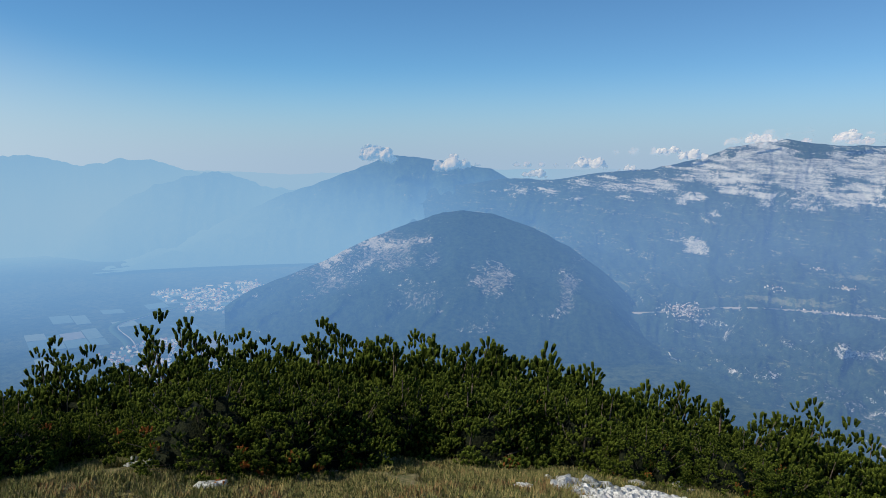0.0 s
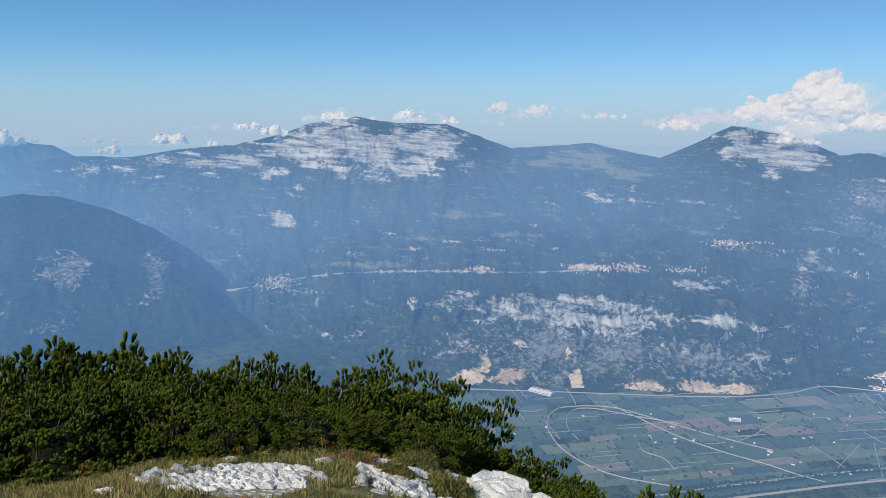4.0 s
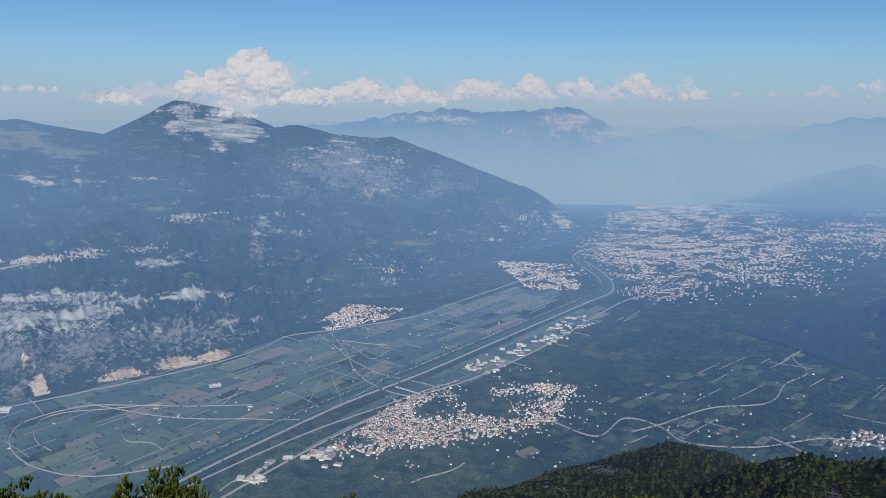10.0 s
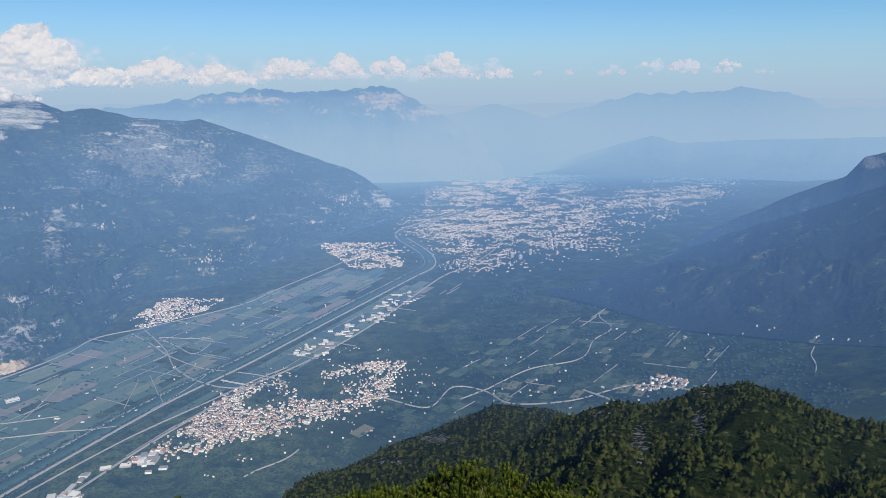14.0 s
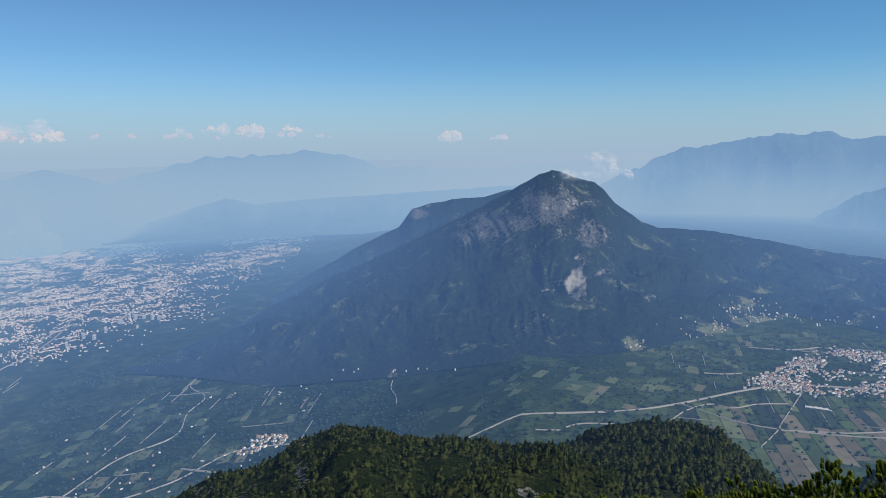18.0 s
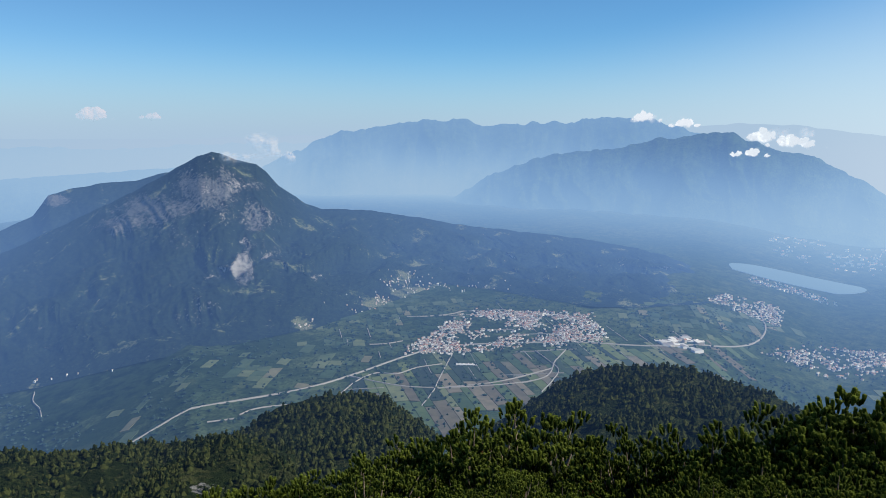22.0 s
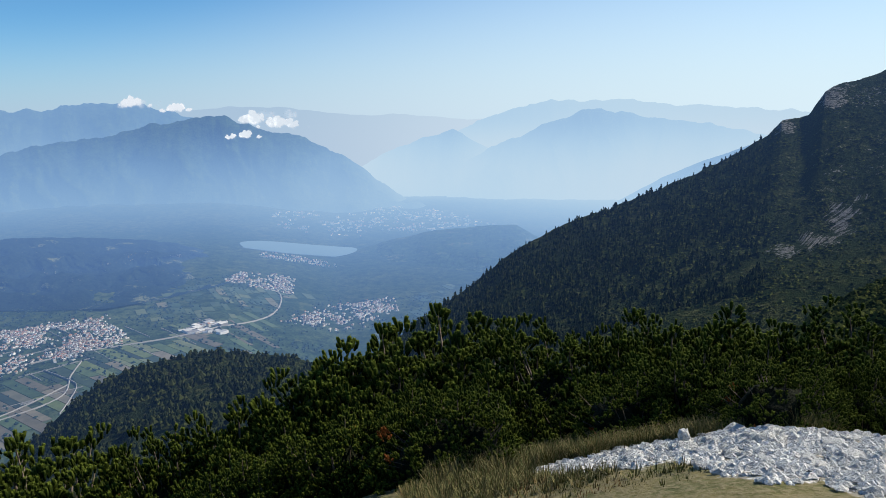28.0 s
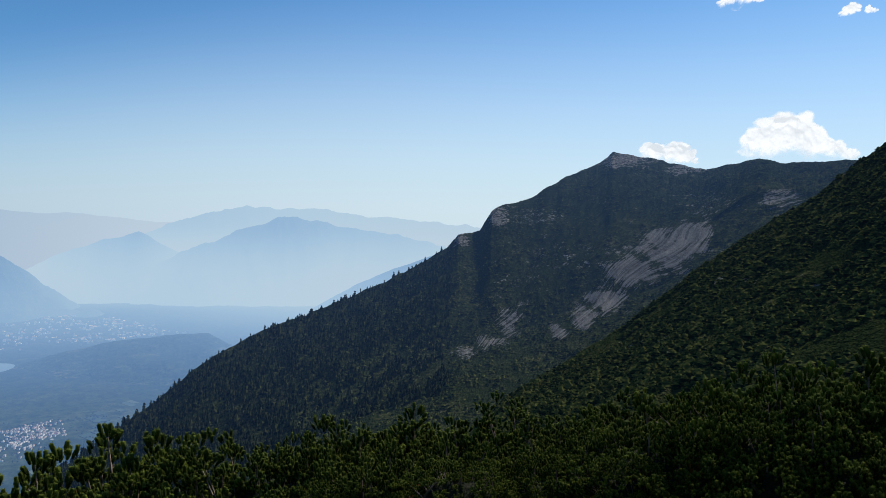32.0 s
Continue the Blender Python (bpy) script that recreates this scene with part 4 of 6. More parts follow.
    crown.attributes.new("tip_light", "FLOAT", "POINT").data.foreach_set("value", np.concatenate(tip_lights).astype(np.float32))
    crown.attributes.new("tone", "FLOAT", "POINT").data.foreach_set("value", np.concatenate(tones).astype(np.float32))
    # added dark hull under the boughs, standing in for shade in the gaps
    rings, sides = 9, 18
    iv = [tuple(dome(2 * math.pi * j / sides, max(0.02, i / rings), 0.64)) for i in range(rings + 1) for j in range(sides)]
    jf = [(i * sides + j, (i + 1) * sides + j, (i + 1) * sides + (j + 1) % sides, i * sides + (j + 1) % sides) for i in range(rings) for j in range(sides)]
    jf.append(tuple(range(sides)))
    return mesh_from("trunk", sv, sf, MAT_BARK), crown, mesh_from("inner_foliage", iv, jf, MAT_GAP_SHADE)


PINES = [pine_meshes(100 + k, *spec) for k, spec in enumerate([(5, 2.0, 1.10, 410), (5, 1.9, 1.20, 450), (4, 2.1, 1.0, 400), (5, 1.7, 1.25, 450), (4, 2.2, 1.0, 410), (5, 1.8, 1.15, 430)])]
PINE_TALL = [2.0, 1.9, 2.1, 1.7, 2.2, 1.8]


def pine(x, y, top, kind, turn, girth=1.0):
    """A mountain pine whose tip stands at the height top."""
    z = float(ground_z(x, y)) - 0.05
    s = max(0.35, (top - z) / (PINE_TALL[kind] + 0.14))
    ob = new("mountain_pine")
    ob.matrix_world = pose(x, y, z, 0, 0, turn) @ Matrix.Diagonal((s ** 0.85 * girth * 1.08, s ** 0.85 * girth * 1.08, s, 1))
    for name, me in zip(("trunk", "crown", "inner_foliage"), PINES[kind]):
        p = new(name, me)
        p.parent = ob
    return tagged(ob, "dense dark green dwarf mountain pine on stony turf", "shrub", "mountain pines round the knoll")


# bearing, and the height in degrees to which the thicket stands
THICKET = [(-136, -14.5), (-128.1, -14.2), (-124.6, -13.6), (-121, -15.3), (-117.1, -14.6), (-114.6, -12.5), (-111.7, -13.7), (-106.5, -12.8), (-103.4, -14.1), (-99.8, -12.8), (-98, -13.0), (-93.9, -14.1), (-86.2, -13.7), (-83.5, -15.9),
           (-77.5, -16.8), (-73.4, -17.6), (-69.5, -18.4), (-66, -19.2), (-63, -21.7), (-58.6, -23.8), (-54, -25.5), (-51.5, -26.0), (-47.5, -25.4), (-42.8, -27.9), (-37, -29.1), (-31, -29.9), (-25, -30.7), (-18, -33)]
THICKET_EAST = [(30, -29), (34, -26.6), (37.5, -25.0), (41.6, -24.6), (46.3, -23.4), (49.4, -22.9), (52.6, -21.8), (56.3, -21.5), (60.7, -22.8), (64, -24.4), (69, -20.2), (74.1, -19.3), (77.7, -18.7), (82.3, -15.8), (84.4, -17.4), (88.6, -15.5), (91.5, -16.3), (95.9, -16.8), (100.1, -15.6),
                (104.9, -15.0), (109.3, -13.0), (111.4, -13.5), (115.1, -15.6), (119.4, -13.2), (125.1, -13.0), (131.1, -10.4), (134.2, -9.2), (138.9, -8.0), (142.8, -7.2), (150, -6)]


def plant(line, rows, seed, lift=0.35):
    r = np.random.default_rng(seed)
    line = np.array(line)
    for dist, drop, step in rows:
        a = line[0, 0] + r.random() * step
        while a < line[-1, 0]:
            d = dist * (0.92 + 0.16 * r.random())
            el = float(np.interp(a, line[:, 0], line[:, 1])) + lift - drop - 0.9 * r.random() * (drop > 0)
            x, y = (float(q) for q in polar(a, d))
            top = EYE + d * math.tan(radians(el))
            if top - float(ground_z(x, y)) > 0.45:
                pine(x, y, top, int(r.integers(6)), float(r.random() * 360), 0.9 + 0.3 * r.random())
            a += step * (0.8 + 0.4 * r.random())


plant(THICKET, [(12.0, 0.0, 4.6), (10.8, 1.4, 5.2)], 1, 0.9)
plant(THICKET, [(9.1, 2.6, 4.6)], 5, 0.6)
plant(THICKET[19:], [(11.4, 0.3, 3.0)], 8, 0.3)
plant(THICKET_EAST, [(12.5, 0.0, 4.4), (11.0, 1.8, 5.2)], 2, 0.4)
plant(THICKET_EAST[:17], [(9.2, 4.0, 4.8)], 6)
plant(THICKET_EAST[16:], [(10.1, 3.4, 4.8)], 7)
plant([(-17, -31.0), (-13.9, -30.3), (-11, -29.7), (-7.1, -29.1), (-3.2, -29.5), (0.7, -29.9), (3.6, -30.8)], [(16.5, 0.0, 2.2), (15.0, 0.8, 3.0), (13.5, 2.6, 3.4)], 3)


# ---- the valley: river, lake, roads, fields, towns ----
def far_plain(name, colours, extra=1.0, scale=0.0):
    """A plain far surface; several colours are dealt out piece by piece."""
    m = Nodes(name)
    c = colours[0]
    for k, other in enumerate(colours[1:], 1):
        edge = k / len(colours)
        c = m.mix(m.ramp(m.island(), edge - 0.002, edge + 0.002), c, other)
    if scale:
        c = m.mix(m.ramp(m.noise(m.place(scale), 1.0, 4, 0.6), 0.3, 0.7, 0.0, 0.5), c, m.mix(1.0, c, (0.45, 0.5, 0.45), "MULTIPLY"))
    # painted haze glow, 1.3 times the strength asked for
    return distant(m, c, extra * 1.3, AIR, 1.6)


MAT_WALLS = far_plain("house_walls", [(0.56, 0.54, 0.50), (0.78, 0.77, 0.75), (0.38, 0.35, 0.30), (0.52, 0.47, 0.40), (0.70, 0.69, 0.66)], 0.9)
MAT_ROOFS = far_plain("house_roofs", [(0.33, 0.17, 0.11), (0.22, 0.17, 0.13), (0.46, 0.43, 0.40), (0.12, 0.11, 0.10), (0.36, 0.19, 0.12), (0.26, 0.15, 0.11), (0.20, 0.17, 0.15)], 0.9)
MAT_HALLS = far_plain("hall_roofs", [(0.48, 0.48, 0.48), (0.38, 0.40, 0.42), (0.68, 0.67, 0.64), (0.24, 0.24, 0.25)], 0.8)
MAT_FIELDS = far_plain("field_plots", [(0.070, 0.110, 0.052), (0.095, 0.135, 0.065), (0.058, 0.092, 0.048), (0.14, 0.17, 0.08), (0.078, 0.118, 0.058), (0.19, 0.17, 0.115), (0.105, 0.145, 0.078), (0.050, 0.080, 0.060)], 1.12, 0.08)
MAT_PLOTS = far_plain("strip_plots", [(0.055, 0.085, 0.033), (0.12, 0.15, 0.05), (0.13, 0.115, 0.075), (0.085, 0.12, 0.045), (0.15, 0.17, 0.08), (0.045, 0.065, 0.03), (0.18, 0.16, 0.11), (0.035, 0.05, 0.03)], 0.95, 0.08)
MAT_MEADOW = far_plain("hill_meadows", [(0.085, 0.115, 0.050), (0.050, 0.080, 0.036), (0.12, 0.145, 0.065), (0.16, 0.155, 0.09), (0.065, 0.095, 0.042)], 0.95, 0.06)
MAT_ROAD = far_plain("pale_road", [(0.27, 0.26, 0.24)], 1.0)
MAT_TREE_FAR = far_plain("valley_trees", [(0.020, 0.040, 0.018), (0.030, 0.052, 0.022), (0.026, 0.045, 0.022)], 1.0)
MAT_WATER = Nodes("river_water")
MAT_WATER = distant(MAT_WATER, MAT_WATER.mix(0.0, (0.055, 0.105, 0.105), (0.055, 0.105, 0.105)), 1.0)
# Dark water paled by its own stronger haze emission.
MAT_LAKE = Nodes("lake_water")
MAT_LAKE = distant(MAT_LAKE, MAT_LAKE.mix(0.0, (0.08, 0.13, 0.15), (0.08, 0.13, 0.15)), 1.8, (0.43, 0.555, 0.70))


def curve_through(pts, per=8):
    """A smooth line through the given places."""
    p = np.array(pts, float)
    p = np.vstack([2 * p[0] - p[1], p, 2 * p[-1] - p[-2]])
    out = []
    for k in range(1, len(p) - 2):
        for j in range(per):
            t = j / per
            out.append(0.5 * (2 * p[k] + (p[k + 1] - p[k - 1]) * t + (2 * p[k - 1] - 5 * p[k] + 4 * p[k + 1] - p[k + 2]) * t * t + (3 * p[k] - p[k - 1] - 3 * p[k + 1] + p[k + 2]) * t ** 3))
    return np.array(out + [p[-2]])


def ribbon(name, label, category, pts, width, mat, lift=1.2, scale=0.9, per=8, shift=0.0):
    """A river or road laid along the valley."""
    c = curve_through(np.array(pts, float) * scale, per)
    d = np.gradient(c, axis=0)
    d /= np.linalg.norm(d, axis=1)[:, None] + 1e-9
    n = np.stack([d[:, 1], -d[:, 0]], 1)
    c = c + n * shift
    rows = []
    for s, low in ((-0.56, 1.6), (-0.5, 0.0), (0.5, 0.0), (0.56, 1.6)):
        q = c + n * (s * width)
        rows.append(np.column_stack([q, ground_z(q[:, 0], q[:, 1]) + lift - low]))
    v = np.concatenate(rows)
    me = mesh_from(name, v, grid_faces(4, len(c)), mat)
    return tagged(new(name, me), label, category, kind="structure")


RIVER = [(-2500, -1120), (-2339, -1168), (-2201, -1216), (-2058, -1230), (-1891, -1091), (-1685, -945), (-1400, -700), (-1100, -350), (-900, 0), (-810, 400), (-760, 650), (-738, 770), (-721, 859), (-670, 1082), (-601, 1290), (-521, 1577), (-411, 1967),
         (-370, 2125), (-415, 2299), (-534, 2516), (-560, 2673), (-467, 2939), (-377, 3172), (-330, 3600), (-420, 4200), (-480, 4900)]
ribbon("river", "broad green river running straight up the valley", "river", RIVER, 19, MAT_WATER, 1.3)
ribbon("river_embankment", "pale embankment road beside the river", "road", RIVER, 2.2, MAT_ROAD, 2.0, shift=-14)
ribbon("motorway", "pale motorway running beside the river", "road", RIVER[8:20], 4.2, MAT_ROAD, 2.0, shift=17)
ribbon("main_road", "pale main road through the town", "road", [(-642, 700), (-625, 812), (-595, 964), (-540, 1165), (-475, 1305), (-400, 1553), (-312, 1983), (-250, 2130), (-187, 2380), (-150, 2700)], 3.2, MAT_ROAD, 1.9)
ribbon("foot_road", "narrow road along the foot of the cliffs", "road", [(-1300, 640), (-1180, 850), (-1030, 1112), (-981, 1271), (-976, 1379), (-895, 1473), (-768, 1654), (-733, 1794), (-700, 1916), (-640, 2150), (-600, 2400)], 2.0, MAT_ROAD, 1.9)
ribbon("loop_road", "pale curved lane looping round the fields", "road", [(-760, 780), (-847, 705), (-944, 689), (-1037, 716), (-1098, 766), (-1109, 814), (-1074, 884), (-1011, 917), (-900, 960), (-800, 1010)], 1.6, MAT_ROAD, 1.9)
ribbon("bridge_road", "straight lane crossing the plain to the river", "road", [(-900, 1440), (-790, 1330), (-720, 1240), (-640, 1180), (-560, 1160), (-470, 1200)], 1.8, MAT_ROAD, 2.2)
ribbon("plateau_road", "pale road across the upper valley farmland", "road", [(60, 1180), (200, 1010), (300, 900), (396, 860), (490, 845), (623, 796), (716, 785), (850, 787), (943, 768), (1090, 640), (1240, 500), (1420, 430), (1600, 440), (1760, 500)], 2.6, MAT_ROAD, 1.6)
ribbon("field_road", "pale lane winding between strip fields", "road", [(716, 785), (740, 690), (800, 620), (900, 560), (990, 590), (1060, 610)], 1.6, MAT_ROAD, 1.6)
ribbon("hill_road", "pale lane winding over the foothill", "road", [(-150, 1170), (-90, 1240), (-30, 1300), (60, 1330), (90, 1430), (130, 1500), (110, 1600), (160, 1700)], 1.8, MAT_ROAD, 1.6)
ribbon("foothill_lane", "pale lane climbing between foothill farms", "road", [(-284, 1158), (-200, 1130), (-170, 1220), (-110, 1210), (-60, 1150), (40, 1140), (145, 1180), (242, 1130)], 1.6, MAT_ROAD, 1.6)
UPLAND = [("field_lane", "pale lane winding between strip fields", [(698, 621), (753, 647), (792, 671), (850, 705), (898, 733)], 1.2), ("upper_lane", "pale lane below the wooded slope", [(851, 878), (875, 860), (905, 850)], 1.0),
          ("low_lane", "pale lane at the foot of the hill", [(478, 788), (497, 777), (509, 771)], 1.0), ("strip_lane", "pale lane along the strip fields", [(765, 649), (802, 625), (837, 604), (883, 588), (952, 573)], 1.0),
          ("bend_lane", "pale lane bending down from the village", [(1013, 644), (983, 599), (952, 561), (899, 541), (851, 528)], 1.0), ("second_lane", "pale lane beside the upland road", [(658, 737), (703, 757), (752, 763), (771, 737), (814, 733), (854, 716)], 1.0),
          ("meadow_lane", "pale lane across upland meadows", [(1035, 961), (1062, 934), (1102, 911), (1147, 904)], 1.2), ("low_lane", "pale lane at the foot of the hill", [(519, 778), (547, 779), (583, 759)], 1.0)]
ROADS = [("inner_loop_lane", "pale lane curving between orchards", [(-975, 737), (-1021, 749), (-1064, 776), (-1092, 816), (-1079, 853), (-1030, 888), (-954, 948)], 1.2),
         ("orchard_road", "pale road slanting across the orchard plain", [(-1075, 895), (-1002, 899), (-912, 906), (-834, 928), (-766, 958), (-721, 972), (-678, 992)], 1.6),
         ("wedge_lane", "pale lane round a wedge of vineyard", [(-847, 1399), (-782, 1400), (-720, 1402), (-716, 1315), (-777, 1353), (-847, 1399)], 1.2),
         ("village_road", "pale road from the village to the river", [(-915, 1413), (-833, 1354), (-768, 1300), (-689, 1254), (-640, 1237), (-576, 1231), (-524, 1220), (-469, 1196)], 1.7),
         ("river_lane", "pale lane turning down to the river", [(-640, 1237), (-641, 1182), (-650, 1106), (-662, 1053)], 1.3),
         ("field_lane", "thin pale field lane", [(-850, 981), (-862, 1043), (-889, 1139)], 1.0), ("field_lane", "thin pale field lane", [(-709, 1049), (-737, 1125), (-755, 1172)], 1.0),
         ("field_lane", "thin pale field lane", [(-745, 1194), (-698, 1134), (-657, 1084)], 1.2), ("field_lane", "thin pale field lane", [(-920, 824), (-890, 809), (-853, 820), (-814, 807)], 1.0),
         ("field_lane", "thin pale field lane", [(-865, 711), (-880, 733), (-892, 750)], 1.2), ("field_lane", "thin pale field lane", [(-1193, 867), (-1150, 850), (-1111, 831)], 1.2),
         ("farm_lane", "pale lane between foothill farms", [(-416, 870), (-403, 893), (-382, 918), (-371, 940), (-367, 957)], 1.6), ("works_lane", "pale lane behind the riverside works", [(-653, 742), (-652, 773), (-638, 799), (-640, 836)], 1.4),
         ("railway", "grey railway line beside the river", [(-705, 728), (-691, 785), (-666, 879), (-634, 977), (-586, 1086), (-539, 1200), (-501, 1271)], 2.2)]
for _name, _label, _line, _wide in ROADS + UPLAND:
    ribbon(_name, _label, "road", _line, _wide * 0.8, MAT_ROAD, 2.0)


def build_lake():
    shore = curve_through([(1965, 636), (2040, 668), (2120, 630), (2175, 520), (2200, 400), (2160, 350), (2080, 372), (2030, 440), (1985, 530), (1965, 636)], 6)[:-1]
    v = [(x, y, float(ground_z(x, y)) + 1.5) for x, y in shore] + [(x, y, float(ground_z(x, y)) - 3) for x, y in shore]
    n = len(shore)
    me = mesh_from("lake", v, [tuple(range(n))[::-1]] + [(k, (k + 1) % n, n + (k + 1) % n, n + k) for k in range(n)], MAT_LAKE, None, False)
    tagged(new("lake", me), "pale hazy lake between wooded shores", "lake", kind="structure")


build_lake()


def inside(x, y, poly):
    hit = np.zeros(np.shape(x), bool)
    for (x0, y0), (x1, y1) in zip(poly, poly[1:] + poly[:1]):
        hit ^= ((y0 > y) != (y1 > y)) & (x < (x1 - x0) * (y - y0) / (y1 - y0 + 1e-9) + x0)
    return hit


def scatter(poly, n, seed, scale=0.9):
    r = np.random.default_rng(seed)
    p = [(a * scale, b * scale) for a, b in poly]
    a = np.array(p)
    lo, hi = a.min(0), a.max(0)
    q = lo + (hi - lo) * r.random((n * 4, 2))
    return q[inside(q[:, 0], q[:, 1], p)][:n]


def town(name, label, poly, n, seed, size=4.4, heading=15.0, halls=0.06, dense=0.45, limit=4650):
    """Gabled houses and flat halls, thicker in some quarters than in others."""
    r = np.random.default_rng(seed)
    q = scatter(poly, n * 4, seed)
    q = q + r.normal(size=q.shape) * 0.018 * np.ptp(q, axis=0).max()
    q = q[np.hypot(q[:, 0], q[:, 1]) < limit]
    keep = fbm(q[:, 0] / 45, q[:, 1] / 45, 4, seed) * 0.55 + fbm(q[:, 0] / 190, q[:, 1] / 190, 3, seed + 1) * 0.28 + 0.55 > dense * (0.35 + 1.1 * r.random(len(q)))
    q = q[keep][:n]
    v, f, idx = [], [], []
    z = ground_z(q[:, 0], q[:, 1])
    for (x, y), z0 in zip(q, z):
        hall = r.random() < halls
        w, l = size * (0.7 + 0.6 * r.random()), size * (0.9 + 0.9 * r.random())
        h = size * (0.55 + 0.5 * r.random())
        if hall:
            w, l, h = w * 1.8, l * 2.2, h * 0.7
        a = radians(heading + 90 * int(r.integers(2)) + r.normal() * 9)
        ca, sa = math.cos(a), math.sin(a)
        ridge = h + (0.2 if hall else 0.32 * w)
        o = len(v)
        for lx, ly, lz in ((-w, -l, -1), (w, -l, -1), (w, l, -1), (-w, l, -1), (-w, -l, h), (w, -l, h), (w, l, h), (-w, l, h), (0, -l, ridge), (0, l, ridge)):
            v.append((x + (ca * lx - sa * ly) / 2, y + (sa * lx + ca * ly) / 2, z0 + lz))
        f += [(o, o + 1, o + 5, o + 8, o + 4), (o + 2, o + 3, o + 7, o + 9, o + 6), (o + 1, o + 2, o + 6, o + 5), (o + 3, o, o + 4, o + 7), (o + 5, o + 6, o + 9, o + 8), (o + 4, o + 8, o + 9, o + 7)]
        idx += [0, 0, 0, 0, 2 if hall else 1, 2 if hall else 1]
    me = mesh_from(name, v, f, [MAT_WALLS, MAT_ROOFS, MAT_HALLS], idx, False)
    return tagged(new(name, me), label, "town", "settlements in the valley", "stuff")


town("market_town", "crowded town of pale houses and terracotta roofs by the river", [(-578, 925), (-560, 1136), (-446, 1330), (-278, 1323), (-284, 1158), (-384, 1040), (-520, 915)], 2300, 51, 2.5, 15, 0.05, 1.0)
town("market_town_outskirts", "scattered houses round the edge of the town", [(-600, 860), (-600, 1160), (-440, 1400), (-200, 1380), (-200, 1100), (-330, 960), (-500, 840)], 220, 151, 1.8, 15, 0.1, 1.1)
town("river_works", "pale industrial halls along the main road", [(-650, 780), (-600, 780), (-520, 905), (-580, 925), (-640, 850)], 60, 52, 4.6, 15, 0.75, 0.8)
town("station_halls", "row of pale halls beside the motorway", [(-520, 1330), (-470, 1320), (-330, 1800), (-380, 1830)], 90, 53, 4.2, 15, 0.8, 0.3)
town("west_village", "compact village of terracotta roofs below the slope", [(-975, 1500), (-985, 1690), (-830, 1700), (-840, 1580), (-910, 1450)], 800, 54, 2.4, 30)
town("gravel_works_quarter", "pale works and houses in the river bend", [(-831, 2418), (-540, 2440), (-450, 2110), (-581, 2050), (-749, 2291)], 800, 55, 2.8, 20, 0.25, 0.7)
town("city", "hazy city spread across the valley floor", [(-400, 2380), (-525, 2739), (-600, 3800), (-620, 5100), (60, 5200), (110, 3900), (150, 3000), (111, 2428), (-120, 2143), (-300, 2116)], 15000, 56, 2.4, 10, 0.22, 0.8)
town("city_suburb", "scattered suburb climbing the eastern slope", [(88, 2600), (150, 3100), (531, 4073), (1139, 4690), (731, 3345), (288, 2653), (169, 2198), (60, 2200)], 3000, 57, 2.5, 40, 0.06, 0.95)
town("upper_village", "village of terracotta roofs on the upland farmland", [(860, 800), (1000, 850), (1169, 885), (1310, 697), (1160, 598), (1037, 643), (930, 720)], 1900, 58, 2.5, 60, 0.03, 0.6)
town("pass_village", "small village on the saddle above the lake", [(1680, 600), (1872, 600), (1880, 473), (1679, 440)], 330, 59, 2.8, 60, 0.03)
town("lake_village", "village strung along the road towards the lake", [(1430, 400), (1669, 345), (1748, 204), (1606, 174), (1470, 270)], 460, 60, 2.7, 60, 0.03, 0.8)
town("upland_works", "pale works halls on the upland farmland", [(1230, 525), (1317, 515), (1330, 453), (1235, 449)], 26, 61, 5.5, 60, 0.9, 0.1)
town("foothill_hamlet", "small hamlet of terracotta roofs on the foothill", [(140, 1160), (187, 1215), (245, 1165), (200, 1140)], 60, 62, 3.4, 30, 0.0, 0.3)
town("foothill_farms", "scattered farmhouses on the foothills", [(-300, 1150), (-150, 1500), (200, 1700), (380, 1300), (300, 1000), (0, 1000), (-330, 960)], 80, 63, 2.2, 20, 0.1, 0.95)
town("plain_farms", "scattered farmhouses among orchard plots", [(-1250, 600), (-900, 1100), (-860, 1450), (-600, 1900), (-520, 1700), (-700, 1100), (-760, 700)], 60, 64, 2.4, 20, 0.3, 0.95)
town("river_town", "small hazy town by the southern river bend", [(-1500, -800), (-1750, -1100), (-1950, -1010), (-1800, -700)], 380, 65, 5.0, 10)
town("south_works", "hazy works across the southern plain", [(-2300, -1100), (-2600, -1400), (-2900, -1100), (-2500, -800), (-2200, -700)], 500, 66, 6.5, 10, 0.4, 0.8)
town("shore_town", "small town on the lake shore", [(2080, 640), (2180, 640), (2180, 420), (2100, 400)], 150, 67, 3.2, 10)
town("far_shore_town", "hazy town beyond the lake", [(2660, 700), (3200, 900), (3600, 300), (2900, -100), (2680, 380)], 520, 68, 4.6, 10, 0.2, 0.9)


